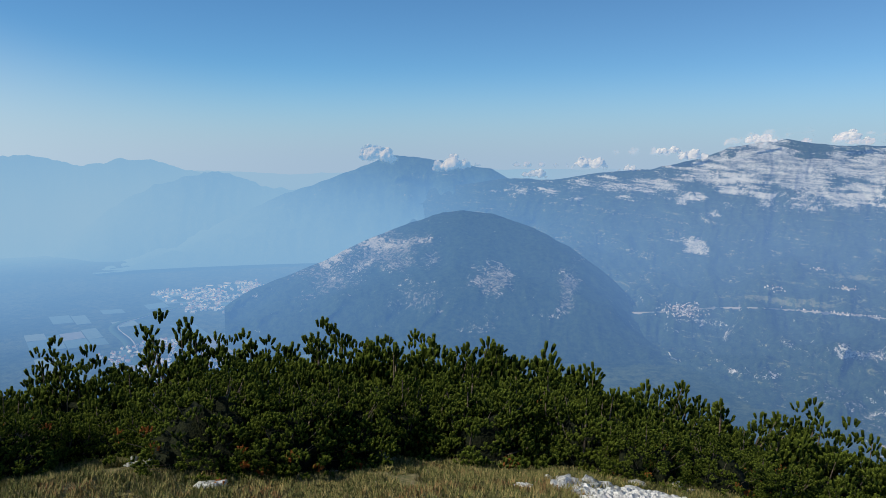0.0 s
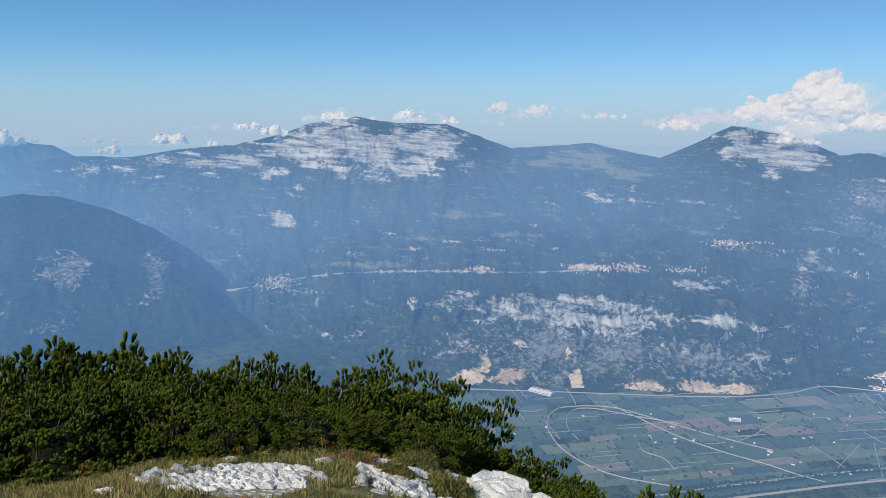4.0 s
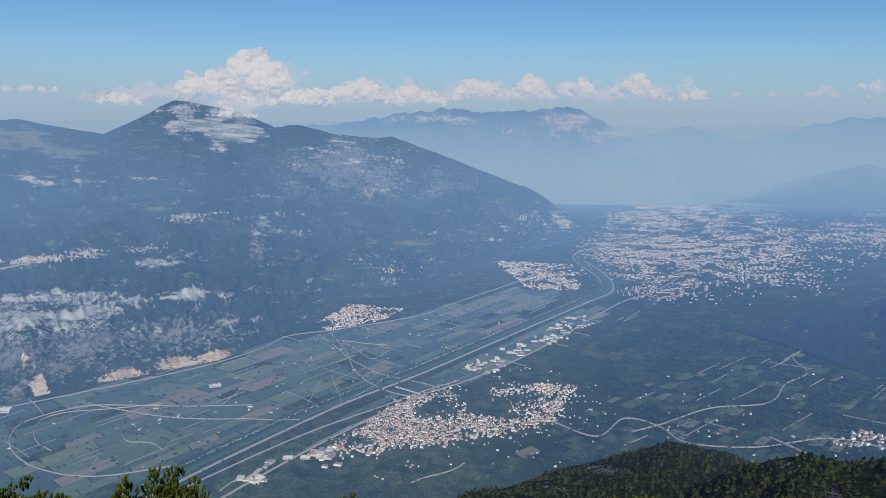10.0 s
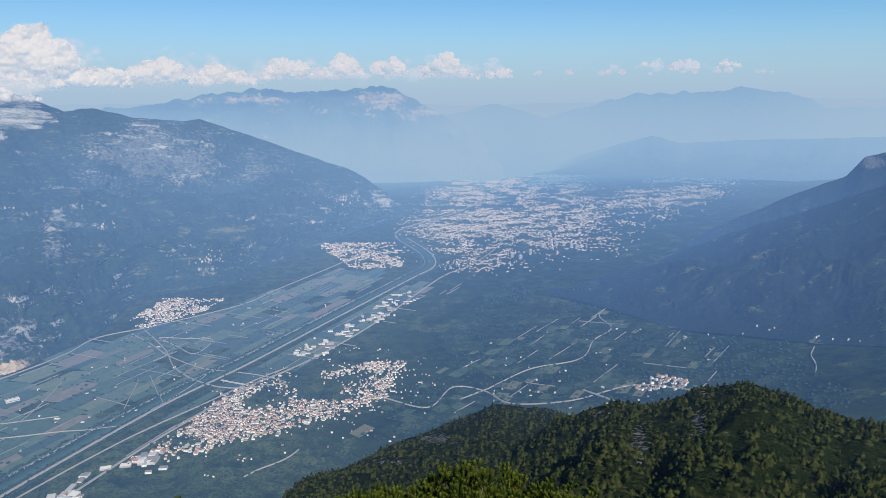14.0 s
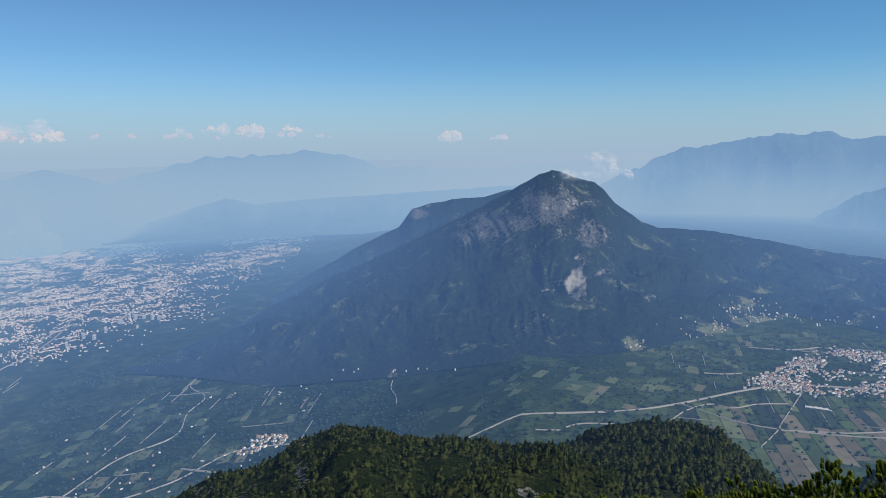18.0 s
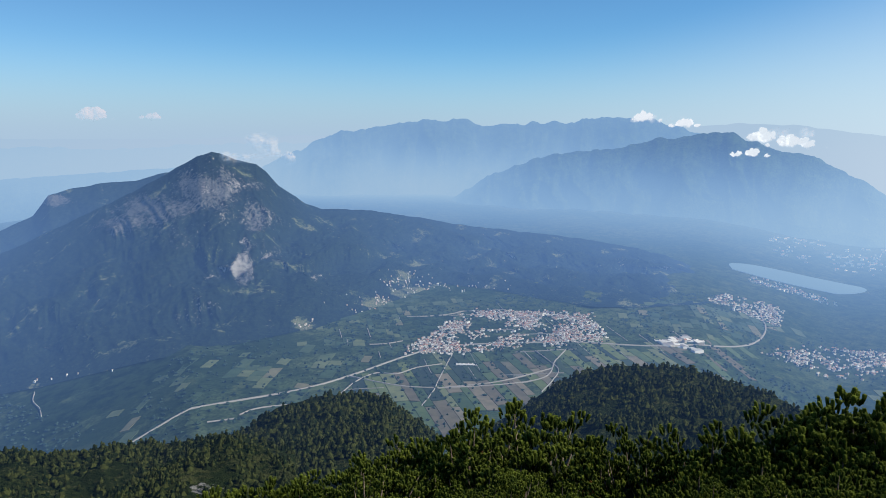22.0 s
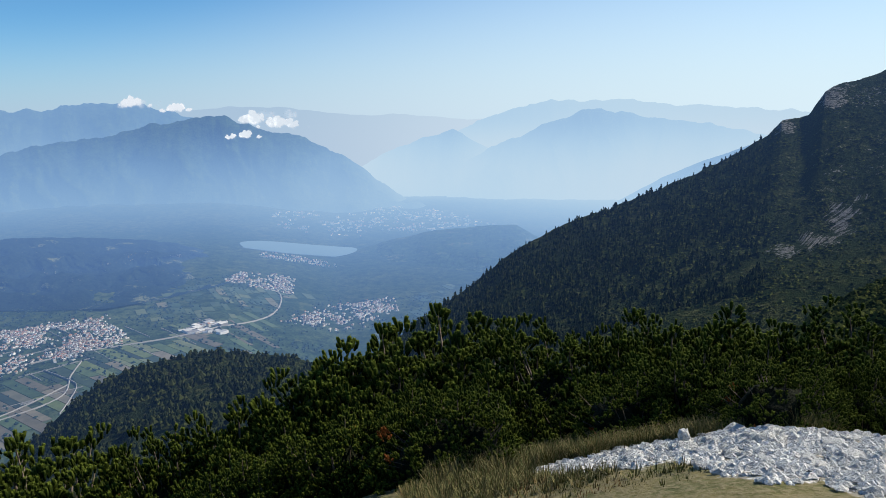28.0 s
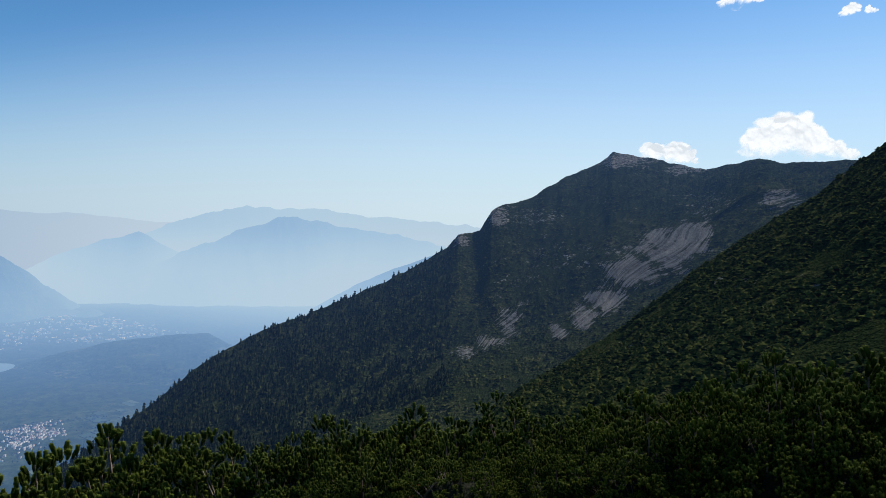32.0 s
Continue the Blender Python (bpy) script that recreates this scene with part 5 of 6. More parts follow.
def plots(name, label, mat, poly, heading, long, wide, seed, fill=0.92, lift=0.7):
    """Field plots, each a slab with its own edges, lanes left free between them."""
    r = np.random.default_rng(seed)
    p = [(a * 0.9, b * 0.9) for a, b in poly]
    a = np.array(p)
    mid, reach = a.mean(0), np.ptp(a, axis=0).max()
    h = radians(heading)
    u, w = np.array([math.sin(h), math.cos(h)]), np.array([math.cos(h), -math.sin(h)])
    v, f = [], []
    s = -reach
    while s < reach:
        width = wide * (0.6 + 0.9 * r.random())
        t = -reach
        while t < reach:
            length = long * (0.5 + 1.0 * r.random())
            c = mid + w * (s + width / 2) + u * (t + length / 2)
            if r.random() < fill and inside(c[0], c[1], p):
                o = len(v)
                skew = 0.08 * r.normal()
                for i, j in ((-1, -1), (1, -1), (1, 1), (-1, 1)):
                    q = c + w * (i * width * 0.47) + u * (j * length * 0.48 + i * skew * width)
                    v.append((q[0], q[1], float(ground_z(q[0], q[1])) + lift))
                v += [(x, y, z - 1.5) for x, y, z in v[o:o + 4]]
                f += [(o, o + 1, o + 2, o + 3)] + [(o + k, o + 4 + k, o + 4 + (k + 1) % 4, o + (k + 1) % 4) for k in range(4)]
            t += length
        s += width
    me = mesh_from(name, v, f, mat, None, False)
    return tagged(new(name, me), label, "fields", "farmland", "stuff")


plots("orchard_plots", "dark green orchard plots divided by pale lanes", MAT_FIELDS, [(-1290, 660), (-1080, 1030), (-1010, 1300), (-900, 1440), (-780, 1640), (-640, 2050), (-450, 2020), (-560, 1540), (-690, 1080), (-760, 720), (-900, 300)], 15, 62, 30, 71)
plots("riverside_plots", "green plots between river and town", MAT_FIELDS, [(-640, 1000), (-500, 1580), (-380, 1960), (-300, 1900), (-440, 1380), (-560, 1150)], 15, 60, 26, 72)
plots("southern_plots", "hazy green plots on the southern plain", MAT_FIELDS, [(-1400, -300), (-1300, -900), (-2000, -1500), (-2700, -1400), (-2300, -500), (-1700, 0)], 50, 90, 45, 73, 0.4)
plots("strip_fields", "narrow strip fields in green and brown", MAT_PLOTS, [(560, 700), (760, 780), (900, 740), (1050, 640), (1170, 590), (1320, 520), (1420, 420), (1200, 380), (900, 480), (640, 560)], 35, 80, 13, 74)
plots("upland_meadows", "pale green upland meadows and plots", MAT_MEADOW, [(300, 860), (450, 980), (600, 1050), (760, 950), (860, 830), (600, 760), (420, 820)], 55, 30, 15, 75, 0.24)
plots("village_meadows", "pale green meadows above the village", MAT_MEADOW, [(760, 960), (900, 1100), (1150, 1150), (1250, 950), (1130, 880), (900, 860)], 40, 26, 14, 76, 0.34)
plots("saddle_meadows", "pale green meadows towards the lake", MAT_MEADOW, [(1300, 640), (1500, 700), (1750, 560), (1720, 380), (1500, 430), (1350, 450)], 60, 32, 16, 77, 0.5)
plots("lake_meadows", "pale green meadows below the wooded hill", MAT_MEADOW, [(1400, 200), (1750, 150), (1900, 50), (1600, -60), (1350, 80)], 60, 40, 20, 78, 0.3)
plots("foothill_vineyards", "pale vineyard plots on the foothill", MAT_MEADOW, [(-330, 980), (-280, 1130), (-120, 1500), (120, 1650), (330, 1300), (250, 1010), (0, 960)], 25, 26, 15, 79, 0.14)


def lanes(name, label, poly, heading, n, seed, width=1.0):
    """Straight farm lanes between the plots."""
    r = np.random.default_rng(seed)
    q = scatter(poly, n, seed)
    v, f = [], []
    for x, y in q:
        h = radians(heading + (90 if r.random() < 0.2 else 0) + 1.5 * r.normal())
        u, w = np.array([math.sin(h), math.cos(h)]), np.array([math.cos(h), -math.sin(h)])
        l = 25 + 70 * r.random()
        k = width * (0.6 + 0.7 * r.random())
        o = len(v)
        for i, j in ((-1, -1), (1, -1), (1, 1), (-1, 1)):
            p = np.array([x, y]) + w * i * k / 2 + u * j * l / 2
            v.append((p[0], p[1], float(ground_z(p[0], p[1])) + 1.3))
        v += [(a, b, c - 2.0) for a, b, c in v[o:o + 4]]
        f += [(o, o + 1, o + 2, o + 3)] + [(o + k, o + 4 + k, o + 4 + (k + 1) % 4, o + (k + 1) % 4) for k in range(4)]
    me = mesh_from(name, v, f, MAT_ROAD, None, False)
    return tagged(new(name, me), label, "lanes", "farmland", "stuff")


lanes("orchard_lanes", "pale straight lanes between orchard plots", [(-1290, 660), (-1080, 1030), (-1010, 1300), (-900, 1440), (-780, 1640), (-640, 2050), (-450, 2020), (-560, 1540), (-690, 1080), (-760, 720)], 15, 80, 161, 0.8)
lanes("upland_lanes", "pale lanes between upland fields", [(560, 700), (900, 1000), (1250, 900), (1420, 420), (900, 480)], 40, 36, 162, 0.8)
lanes("foothill_lanes", "pale lanes between foothill farms", [(-330, 980), (-120, 1500), (200, 1700), (400, 1300), (250, 1010)], 30, 26, 163, 0.8)
lanes("riverside_lanes", "pale lanes between river and foothills", [(-640, 800), (-500, 1580), (-300, 1950), (-200, 1900), (-440, 1380)], 15, 30, 164, 0.8)


def valley_trees():
    """Hedges, orchards and woods of the valley floor as small ragged crowns."""
    r = np.random.default_rng(81)
    q = np.vstack([scatter([(-1250, 600), (-640, 2050), (-300, 2100), (-250, 1200), (-560, 800), (-800, 500)], 1500, 82),
                   scatter([(-560, 820), (-300, 1000), (-150, 1900), (400, 1900), (420, 950), (0, 850), (-400, 780)], 5200, 83),
                   scatter([(330, 820), (600, 1080), (1250, 980), (1750, 620), (1760, 100), (1300, 80), (900, 420), (600, 500), (400, 700)], 4200, 84),
                   scatter([(-578, 925), (-560, 1136), (-446, 1330), (-278, 1323), (-284, 1158), (-384, 1040)], 700, 86),
                   scatter([(-400, 2380), (-525, 2739), (-600, 3800), (110, 3900), (150, 3000), (111, 2428), (-300, 2116)], 1500, 87)])
    bank = curve_through(np.array(RIVER[8:20]) * 0.9, 60)
    side = np.gradient(bank, axis=0)
    side = np.stack([side[:, 1], -side[:, 0]], 1) / (np.linalg.norm(side, axis=1)[:, None] + 1e-9)
    rows = np.vstack([bank + side * (s + 1.5 * r.normal(size=(len(bank), 1))) for s in (-11, 12, -22, 27)])
    keep = fbm(q[:, 0] / 90, q[:, 1] / 90, 4, 85) + 0.5 * r.random(len(q)) > 0.02
    q = np.vstack([q[keep], rows])
    z = ground_z(q[:, 0], q[:, 1])
    v, f = [], []
    for (x, y), z0 in zip(q, z):
        w, h = 1.4 + 2.2 * r.random(), 2.2 + 2.0 * r.random()
        o = len(v)
        v.append((x, y, z0 + h))
        for k in range(5):
            a = 1.2566 * k + r.random()
            v.append((x + w * math.cos(a) * (0.7 + 0.5 * r.random()), y + w * math.sin(a) * (0.7 + 0.5 * r.random()), z0 + h * (0.35 + 0.3 * r.random())))
        for k in range(5):
            a, b = o + 1 + k, o + 1 + (k + 1) % 5
            f.append((o, a, b))
        v.append((x, y, z0 - 0.5))
        f += [(len(v) - 1, o + 1 + (k + 1) % 5, o + 1 + k) for k in range(5)]
    return tagged(new("valley_trees", mesh_from("valley_trees", v, f, MAT_TREE_FAR, None, False)), "dark broadleaf trees scattered over the valley", "trees", kind="stuff")


valley_trees()


# ---- hamlets, roads and meadows on the mountain terraces ----
def on_slope(hill, bearing, el):
    """The place on a mountainside seen that way."""
    az, Rr, Zz = SURFACE[hill][:3]
    i = int(np.clip(np.searchsorted(az, bearing), 0, len(az) - 1))
    col = np.degrees(np.arctan2(Zz[:, i] - EYE, Rr[:, i]))
    k = int(np.argmax(col > el))
    k = max(k, 1)
    t = (el - col[k - 1]) / (col[k] - col[k - 1] + 1e-9)
    r, z = Rr[k - 1, i] + (Rr[k, i] - Rr[k - 1, i]) * t, Zz[k - 1, i] + (Zz[k, i] - Zz[k - 1, i]) * t
    x, y = polar(bearing, r)
    return float(x), float(y), float(z)


def terrace_houses(name, label, hill, spots, seed, size=1.7):
    r = np.random.default_rng(seed)
    v, f, idx = [], [], []
    for b, e, wb, we, n in spots:
        for k in range(n):
            x, y, z = on_slope(hill, b + wb * r.normal() * 0.5, e + we * r.normal() * 0.5)
            w, l, h = size * (0.7 + 0.7 * r.random()), size * (0.9 + 1.0 * r.random()), size * (0.6 + 0.4 * r.random())
            a = r.random() * 3.14
            ca, sa = math.cos(a), math.sin(a)
            o = len(v)
            for lx, ly, lz in ((-w, -l, -3), (w, -l, -3), (w, l, -3), (-w, l, -3), (-w, -l, h), (w, -l, h), (w, l, h), (-w, l, h), (0, -l, h * 1.4), (0, l, h * 1.4)):
                v.append((x + (ca * lx - sa * ly) / 2, y + (sa * lx + ca * ly) / 2, z + lz + 1.0))
            f += [(o, o + 1, o + 5, o + 8, o + 4), (o + 2, o + 3, o + 7, o + 9, o + 6), (o + 1, o + 2, o + 6, o + 5), (o + 3, o, o + 4, o + 7), (o + 5, o + 6, o + 9, o + 8), (o + 4, o + 8, o + 9, o + 7)]
            idx += [0, 0, 0, 0, 1, 1]
    me = mesh_from(name, v, f, [MAT_WALLS, MAT_ROOFS], idx, False)
    return tagged(new(name, me), label, "village", "settlements in the valley", "stuff")


terrace_houses("terrace_village", "strung-out village of pale houses on the mountain terrace", "west_mountain",
               [(-52.6, -10.35, 1.7, 0.25, 240), (-49.6, -10.2, 1.5, 0.35, 130), (-45.4, -10.2, 1.6, 0.3, 50), (-77.2, -11.6, 1.4, 0.6, 200), (-71, -9.6, 0.7, 0.25, 22), (-66.5, -9.2, 0.9, 0.15, 40), (-63.5, -8.6, 0.8, 0.12, 26), (-60.2, -9.2, 1.0, 0.15, 30), (-57.2, -7.2, 0.5, 0.12, 16), (-42.6, -8.0, 1.3, 0.25, 130), (-64, -10.95, 5.5, 0.10, 120), (-61.3, -10.7, 0.9, 0.15, 60),
                (-68.4, -8.0, 0.6, 0.1, 16), (-55.3, -9.0, 0.5, 0.1, 14), (-40.3, -7.8, 0.6, 0.1, 14), (-16.5, -8.4, 1.6, 0.4, 90), (-27, -12.5, 2.0, 0.6, 40), (-34, -9.6, 1.0, 0.3, 12), (-82, -12.9, 1.0, 0.3, 30)], 101)
terrace_houses("peak_farms", "scattered farmhouses on the wooded peak's lower slopes", "wooded_peak", [(19.7, -17.4, 0.4, 0.1, 3), (47, -11.9, 1.8, 0.9, 50), (49.5, -12.3, 1.8, 0.5, 40), (45, -13.3, 2.4, 0.5, 24), (39, -15.1, 1.4, 0.4, 14), (69.7, -10.6, 0.6, 0.3, 6), (53, -12.2, 2.0, 0.4, 12), (22, -17.2, 5, 0.5, 8), (44, -13.9, 4, 0.5, 12)], 102, 1.6)


def slope_road(name, label, hill, line, width):
    """A pale road cut across a mountainside."""
    p = curve_through(line, 10)
    mids = np.array([on_slope(hill, b, e) for b, e in p])
    d = np.gradient(mids[:, :2], axis=0)
    d /= np.linalg.norm(d, axis=1)[:, None] + 1e-9
    n = np.stack([d[:, 1], -d[:, 0]], 1)
    rows = [np.column_stack([mids[:, :2] + n * s * width, mids[:, 2] + up]) for s, up in ((-0.7, -4.0), (-0.5, 2.5), (0.5, 2.5), (0.7, -4.0))]
    me = mesh_from(name, np.concatenate(rows), grid_faces(4, len(mids)), MAT_ROAD, None, False)
    return tagged(new(name, me), label, "road", kind="structure")


slope_road("terrace_road", "pale road along the mountain terrace", "west_mountain", [(-84, -12.2), (-79, -11.9), (-74, -11.2), (-68, -11.0), (-62, -11.0), (-57, -10.9), (-52, -10.5)], 1.1)
ribbon("vineyard_lane", "pale lane climbing to a lone farm", "road", [(401, 1109), (415, 1150), (424, 1200), (441, 1238)], 1.4, MAT_ROAD, 1.8)


# ---- single buildings that stand out in the valley ----
def box_bm(w, l, z0, z1, off=(0, 0), ridge=0.0):
    bm = bmesh.new()
    x, y = off
    v = [bm.verts.new(q) for q in ((x - w / 2, y - l / 2, z0), (x + w / 2, y - l / 2, z0), (x + w / 2, y + l / 2, z0), (x - w / 2, y + l / 2, z0), (x - w / 2, y - l / 2, z1), (x + w / 2, y - l / 2, z1), (x + w / 2, y + l / 2, z1), (x - w / 2, y + l / 2, z1))]
    for q in ((3, 2, 1, 0), (0, 1, 5, 4), (1, 2, 6, 5), (2, 3, 7, 6), (3, 0, 4, 7)):
        bm.faces.new([v[k] for k in q])
    if ridge:
        a, b = bm.verts.new((x, y - l / 2, z1 + ridge)), bm.verts.new((x, y + l / 2, z1 + ridge))
        for q in ((v[4], v[5], a), (v[6], v[7], b), (v[5], v[6], b, a), (v[7], v[4], a, b)):
            bm.faces.new(q)
    else:
        bm.faces.new(v[4:])
    return bm


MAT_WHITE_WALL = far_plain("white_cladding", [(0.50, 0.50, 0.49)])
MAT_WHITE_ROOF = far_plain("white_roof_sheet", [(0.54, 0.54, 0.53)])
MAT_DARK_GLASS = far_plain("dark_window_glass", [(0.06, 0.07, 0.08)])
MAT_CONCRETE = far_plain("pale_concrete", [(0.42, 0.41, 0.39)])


def hall(name, label, category, x, y, w, l, h, heading, bays=3, group=""):
    """A long hall: walls, one shallow roof a bay, a window strip and gates."""
    ob = new(name)
    ob.matrix_world = pose(x, y, float(ground_z(x, y)), 0, 0, -heading)
    part("wall", box_bm(w, l, -1.5, h), MAT_WHITE_WALL, ob)
    for k in range(bays):
        c = (k + 0.5) / bays - 0.5
        roof = part("roof", box_bm(w * 1.02, l / bays * 0.98, h + 0.02, h + 0.25, (0, c * l), 0.12 * w), MAT_WHITE_ROOF, ob)
        part("skylight", box_bm(w * 0.12, l / bays * 0.7, h + 0.12 * w + 0.1, h + 0.12 * w + 0.45, (0, c * l)), MAT_DARK_GLASS, roof, "dark roof light")
        for side in (-1, 1):
            part("gate", box_bm(0.12, l / bays * 0.3, -1.0, h * 0.6, (side * (w / 2 + 0.03), c * l)), MAT_CONCRETE, ob)
    part("window_strip", box_bm(w + 0.1, l * 0.9, h * 0.72, h * 0.88), MAT_DARK_GLASS, ob)
    return tagged(ob, label, category, group)


def tower_block(x, y, w, h, heading):
    """An apartment tower with a window band to each pair of storeys."""
    ob = new("apartment_tower")
    ob.matrix_world = pose(x, y, float(ground_z(x, y)), 0, 0, -heading)
    part("wall", box_bm(w, w * 1.2, -1.5, h), MAT_WHITE_WALL, ob)
    part("roof", box_bm(w * 1.06, w * 1.27, h + 0.01, h + 0.3), MAT_CONCRETE, ob)
    part("lift_house", box_bm(w * 0.3, w * 0.3, h + 0.3, h + 1.2), MAT_CONCRETE, ob)
    n = 6
    for k in range(n):
        z = h * (0.10 + 0.86 * k / n)
        part("window_band", box_bm(w + 0.12, w * 1.2 + 0.12, z, z + h * 0.06), MAT_DARK_GLASS, ob)
    return tagged(ob, "pale apartment tower with dark window bands at the city's edge", "apartment tower", "apartment towers")


for k, (x, y) in enumerate([(-146, 1969), (-110, 2023), (-85, 1993), (-59, 2046), (-25, 2126), (0, 2161), (16, 2148), (36, 2136), (57, 2109), (73, 2089)]):
    tower_block(x, y, 5.0 + (k * 37 % 5) * 0.4, 11.0 + (k * 53 % 7) * 0.8, 20 + k * 11 % 30)
hall("packing_hall", "long white fruit packing hall at the foot of the cliffs", "warehouse", -1078, 728, 20, 46, 4.0, 62, 4)
hall("storage_hall", "white storage hall alone between orchard plots", "warehouse", -831, 950, 13, 19, 3.4, 40, 2)
hall("greenhouse", "pale greenhouse beside the upland fields", "greenhouse", 790, 617, 8, 30, 1.3, 142, 5)
hall("factory_hall", "white factory hall on the upland farmland", "factory", 1171, 440, 14, 46, 1.6, 150, 4)
hall("factory_hall", "low white factory hall beside the longer one", "factory", 1130, 470, 10, 26, 1.4, 150, 3)


def river_bridge(x, y, length, heading):
    ob = new("road_bridge")
    ob.matrix_world = pose(x, y, float(ground_z(x, y)) + 3.0, 0, 0, -heading)
    part("deck", box_bm(3.2, length, -0.5, 0.2), MAT_CONCRETE, ob)
    for side in (-1, 1):
        part("parapet", box_bm(0.25, length, 0.2, 0.7, (side * 1.5, 0)), MAT_WHITE_WALL, ob)
    for k in range(4):
        part("pier", box_bm(2.4, 0.7, -4.5, -0.5, (0, length * (k / 3 - 0.5) * 0.8)), MAT_CONCRETE, ob)
    return tagged(ob, "pale concrete road bridge over the green river", "bridge")


river_bridge(-515, 1062, 50, 285)


# ---- woods on the near hills ----
def wood_material(name, colours):
    m = Nodes(name)
    c = m.mix(m.ramp(m.island(), 0.0, 1.0), colours[0], colours[1])
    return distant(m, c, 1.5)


MAT_CONIFER = wood_material("conifer_foliage", [(0.007, 0.013, 0.006), (0.046, 0.054, 0.017)])
MAT_SCRUB = wood_material("dwarf_pine_scrub", [(0.010, 0.018, 0.006), (0.095, 0.105, 0.028)])


def woods(name, label, hill, n, tall, lo, hi, mat, seed, slim=0.30, span=None, jag=0.35):
    """Trees on a hill: ragged stacked tiers on a thin stem."""
    r = np.random.default_rng(seed)
    az, Rr, Zz = SURFACE[hill][:3]
    rows = len(Rr)
    v, f = [], []
    i0, i1 = 0, len(az) - 2
    if span:
        i0, i1 = int(np.searchsorted(az, span[0])), min(int(np.searchsorted(az, span[1])), len(az) - 2)
    made = 0
    while made < n:
        a = i0 + (i1 - i0) * r.random()
        b = (rows - 1) * (lo + (hi - lo) * r.random())
        ia, ib = int(a), min(int(b), rows - 2)
        rr = Rr[ib, ia] + (Rr[ib + 1, ia] - Rr[ib, ia]) * (b - ib)
        zz = Zz[ib, ia] + (Zz[ib + 1, ia] - Zz[ib, ia]) * (b - ib)
        bearing = az[ia] + (az[ia + 1] - az[ia]) * (a - ia)
        x, y = (float(q) for q in polar(bearing, rr))
        if float(fbm(x / 14, y / 14, 3, seed)) < -0.55 or SURFACE[hill][3][ib, ia] > 0.3 + 0.3 * r.random():
            made += 1
            continue
        h = tall * (0.55 + 0.8 * r.random())
        w = h * slim * (0.8 + 0.5 * r.random())
        zz -= 0.12 * h
        tiers = 3
        for k in range(tiers):
            base, top = zz + h * (0.06 + 0.30 * k), zz + h * (0.52 + 0.24 * k)
            wk = w * (1 - 0.27 * k)
            o = len(v)
            v.append((x + 0.1 * wk * r.normal(), y + 0.1 * wk * r.normal(), top))
            turn = r.random() * 6.28
            for j in range(5):
                t = turn + 1.2566 * j
                q = wk * (1 + jag * r.normal() * 0.6)
                v.append((x + q * math.cos(t), y + q * math.sin(t), base + 0.10 * h * r.random()))
            f += [(o, o + 1 + j, o + 1 + (j + 1) % 5) for j in range(5)]
        made += 1
    return tagged(new(name, mesh_from(name, v, f, mat, None, False)), label, "trees", "woods on the near hills", "stuff")


woods("knob_wood", "dark conifers crowding the rocky knob", "dark_knob", 5600, 2.6, 0.04, 1.0, MAT_CONIFER, 201, 0.42)
woods("spur_wood", "dark conifers on the crag-edged spur", "west_wood_spur", 3000, 2.6, 0.04, 1.0, MAT_CONIFER, 202, 0.45)
woods("round_hill_wood", "dense dark trees over the rounded hill", "round_wooded_hill", 2200, 3.6, 0.04, 1.0, MAT_CONIFER, 203, 0.5)
woods("broad_hill_wood", "dense dark trees over the broad hill", "broad_wooded_hill", 3400, 4.2, 0.04, 1.0, MAT_CONIFER, 204, 0.5)
woods("ridge_wood", "slender dark conifers climbing the ridge", "south_ridge", 5200, 4.4, 0.30, 1.0, MAT_CONIFER, 205, 0.30, (79, 112))
woods("ridge_scrub", "dark dwarf pine scrub across the mountainside", "south_ridge", 9000, 1.5, 0.10, 0.97, MAT_SCRUB, 206, 0.9, (100, 150))
woods("near_ridge_scrub", "dwarf pine scrub over the near ridge", "near_ridge", 8000, 0.9, 0.05, 1.0, MAT_SCRUB, 207, 0.9, (112, 150))

# ---- limestone, turf and grass on the knoll ----
_m = Nodes("white_limestone")
_a = _m.noise(_m.local(3.0), 1.0, 7, 0.65)
_b = _m.noise(_m.local(26.0), 1.0, 5, 0.65)
_c = _m.mix(_m.ramp(_a, 0.35, 0.7), (0.54, 0.53, 0.50), (0.82, 0.80, 0.75))
_c = _m.mix(_m.ramp(_b, 0.5, 0.75, 0.0, 0.6), _c, (0.30, 0.31, 0.30))
_c = _m.mix(_m.ramp(_m.noise(_m.local(9.0), 1.0, 6, 0.75, 1.5), 0.60, 0.68, 0.0, 0.5), _c, (0.20, 0.20, 0.17))
_k = _m.noise(_m.vec("MULTIPLY", _m.local(1.0), (2.6, 3.6, 9.0)), 1.0, 6, 0.7, 1.2)
_c = _m.mix(_m.ramp(_m.math("ABSOLUTE", _m.math("SUBTRACT", _k, 0.5)), 0.0, 0.014, 0.40, 0.0), _c, (0.22, 0.21, 0.18))
_m.bump(_m.math("ADD", _m.math("MULTIPLY", _a, 1.5), _m.math("ADD", _m.math("MULTIPLY", _b, 0.8), _m.math("MULTIPLY", _k, 0.7))), 0.8, 0.05)
MAT_LIME = _m.done(_c, 0.9)
_m = Nodes("cushion_plants")
_a = _m.noise(_m.local(60.0), 1.0, 3, 0.6)
_b = _m.noise(_m.local(7.0), 1.0, 4, 0.6)
_c = _m.mix(_m.ramp(_a, 0.35, 0.65), (0.030, 0.036, 0.010), (0.10, 0.095, 0.030))
_c = _m.mix(_m.ramp(_b, 0.5, 0.7), _c, (0.16, 0.095, 0.040))
_m.bump(_a, 1.0, 0.04)
MAT_CUSHION = _m.done(_c, 0.95)
_m = Nodes("grass_blades")
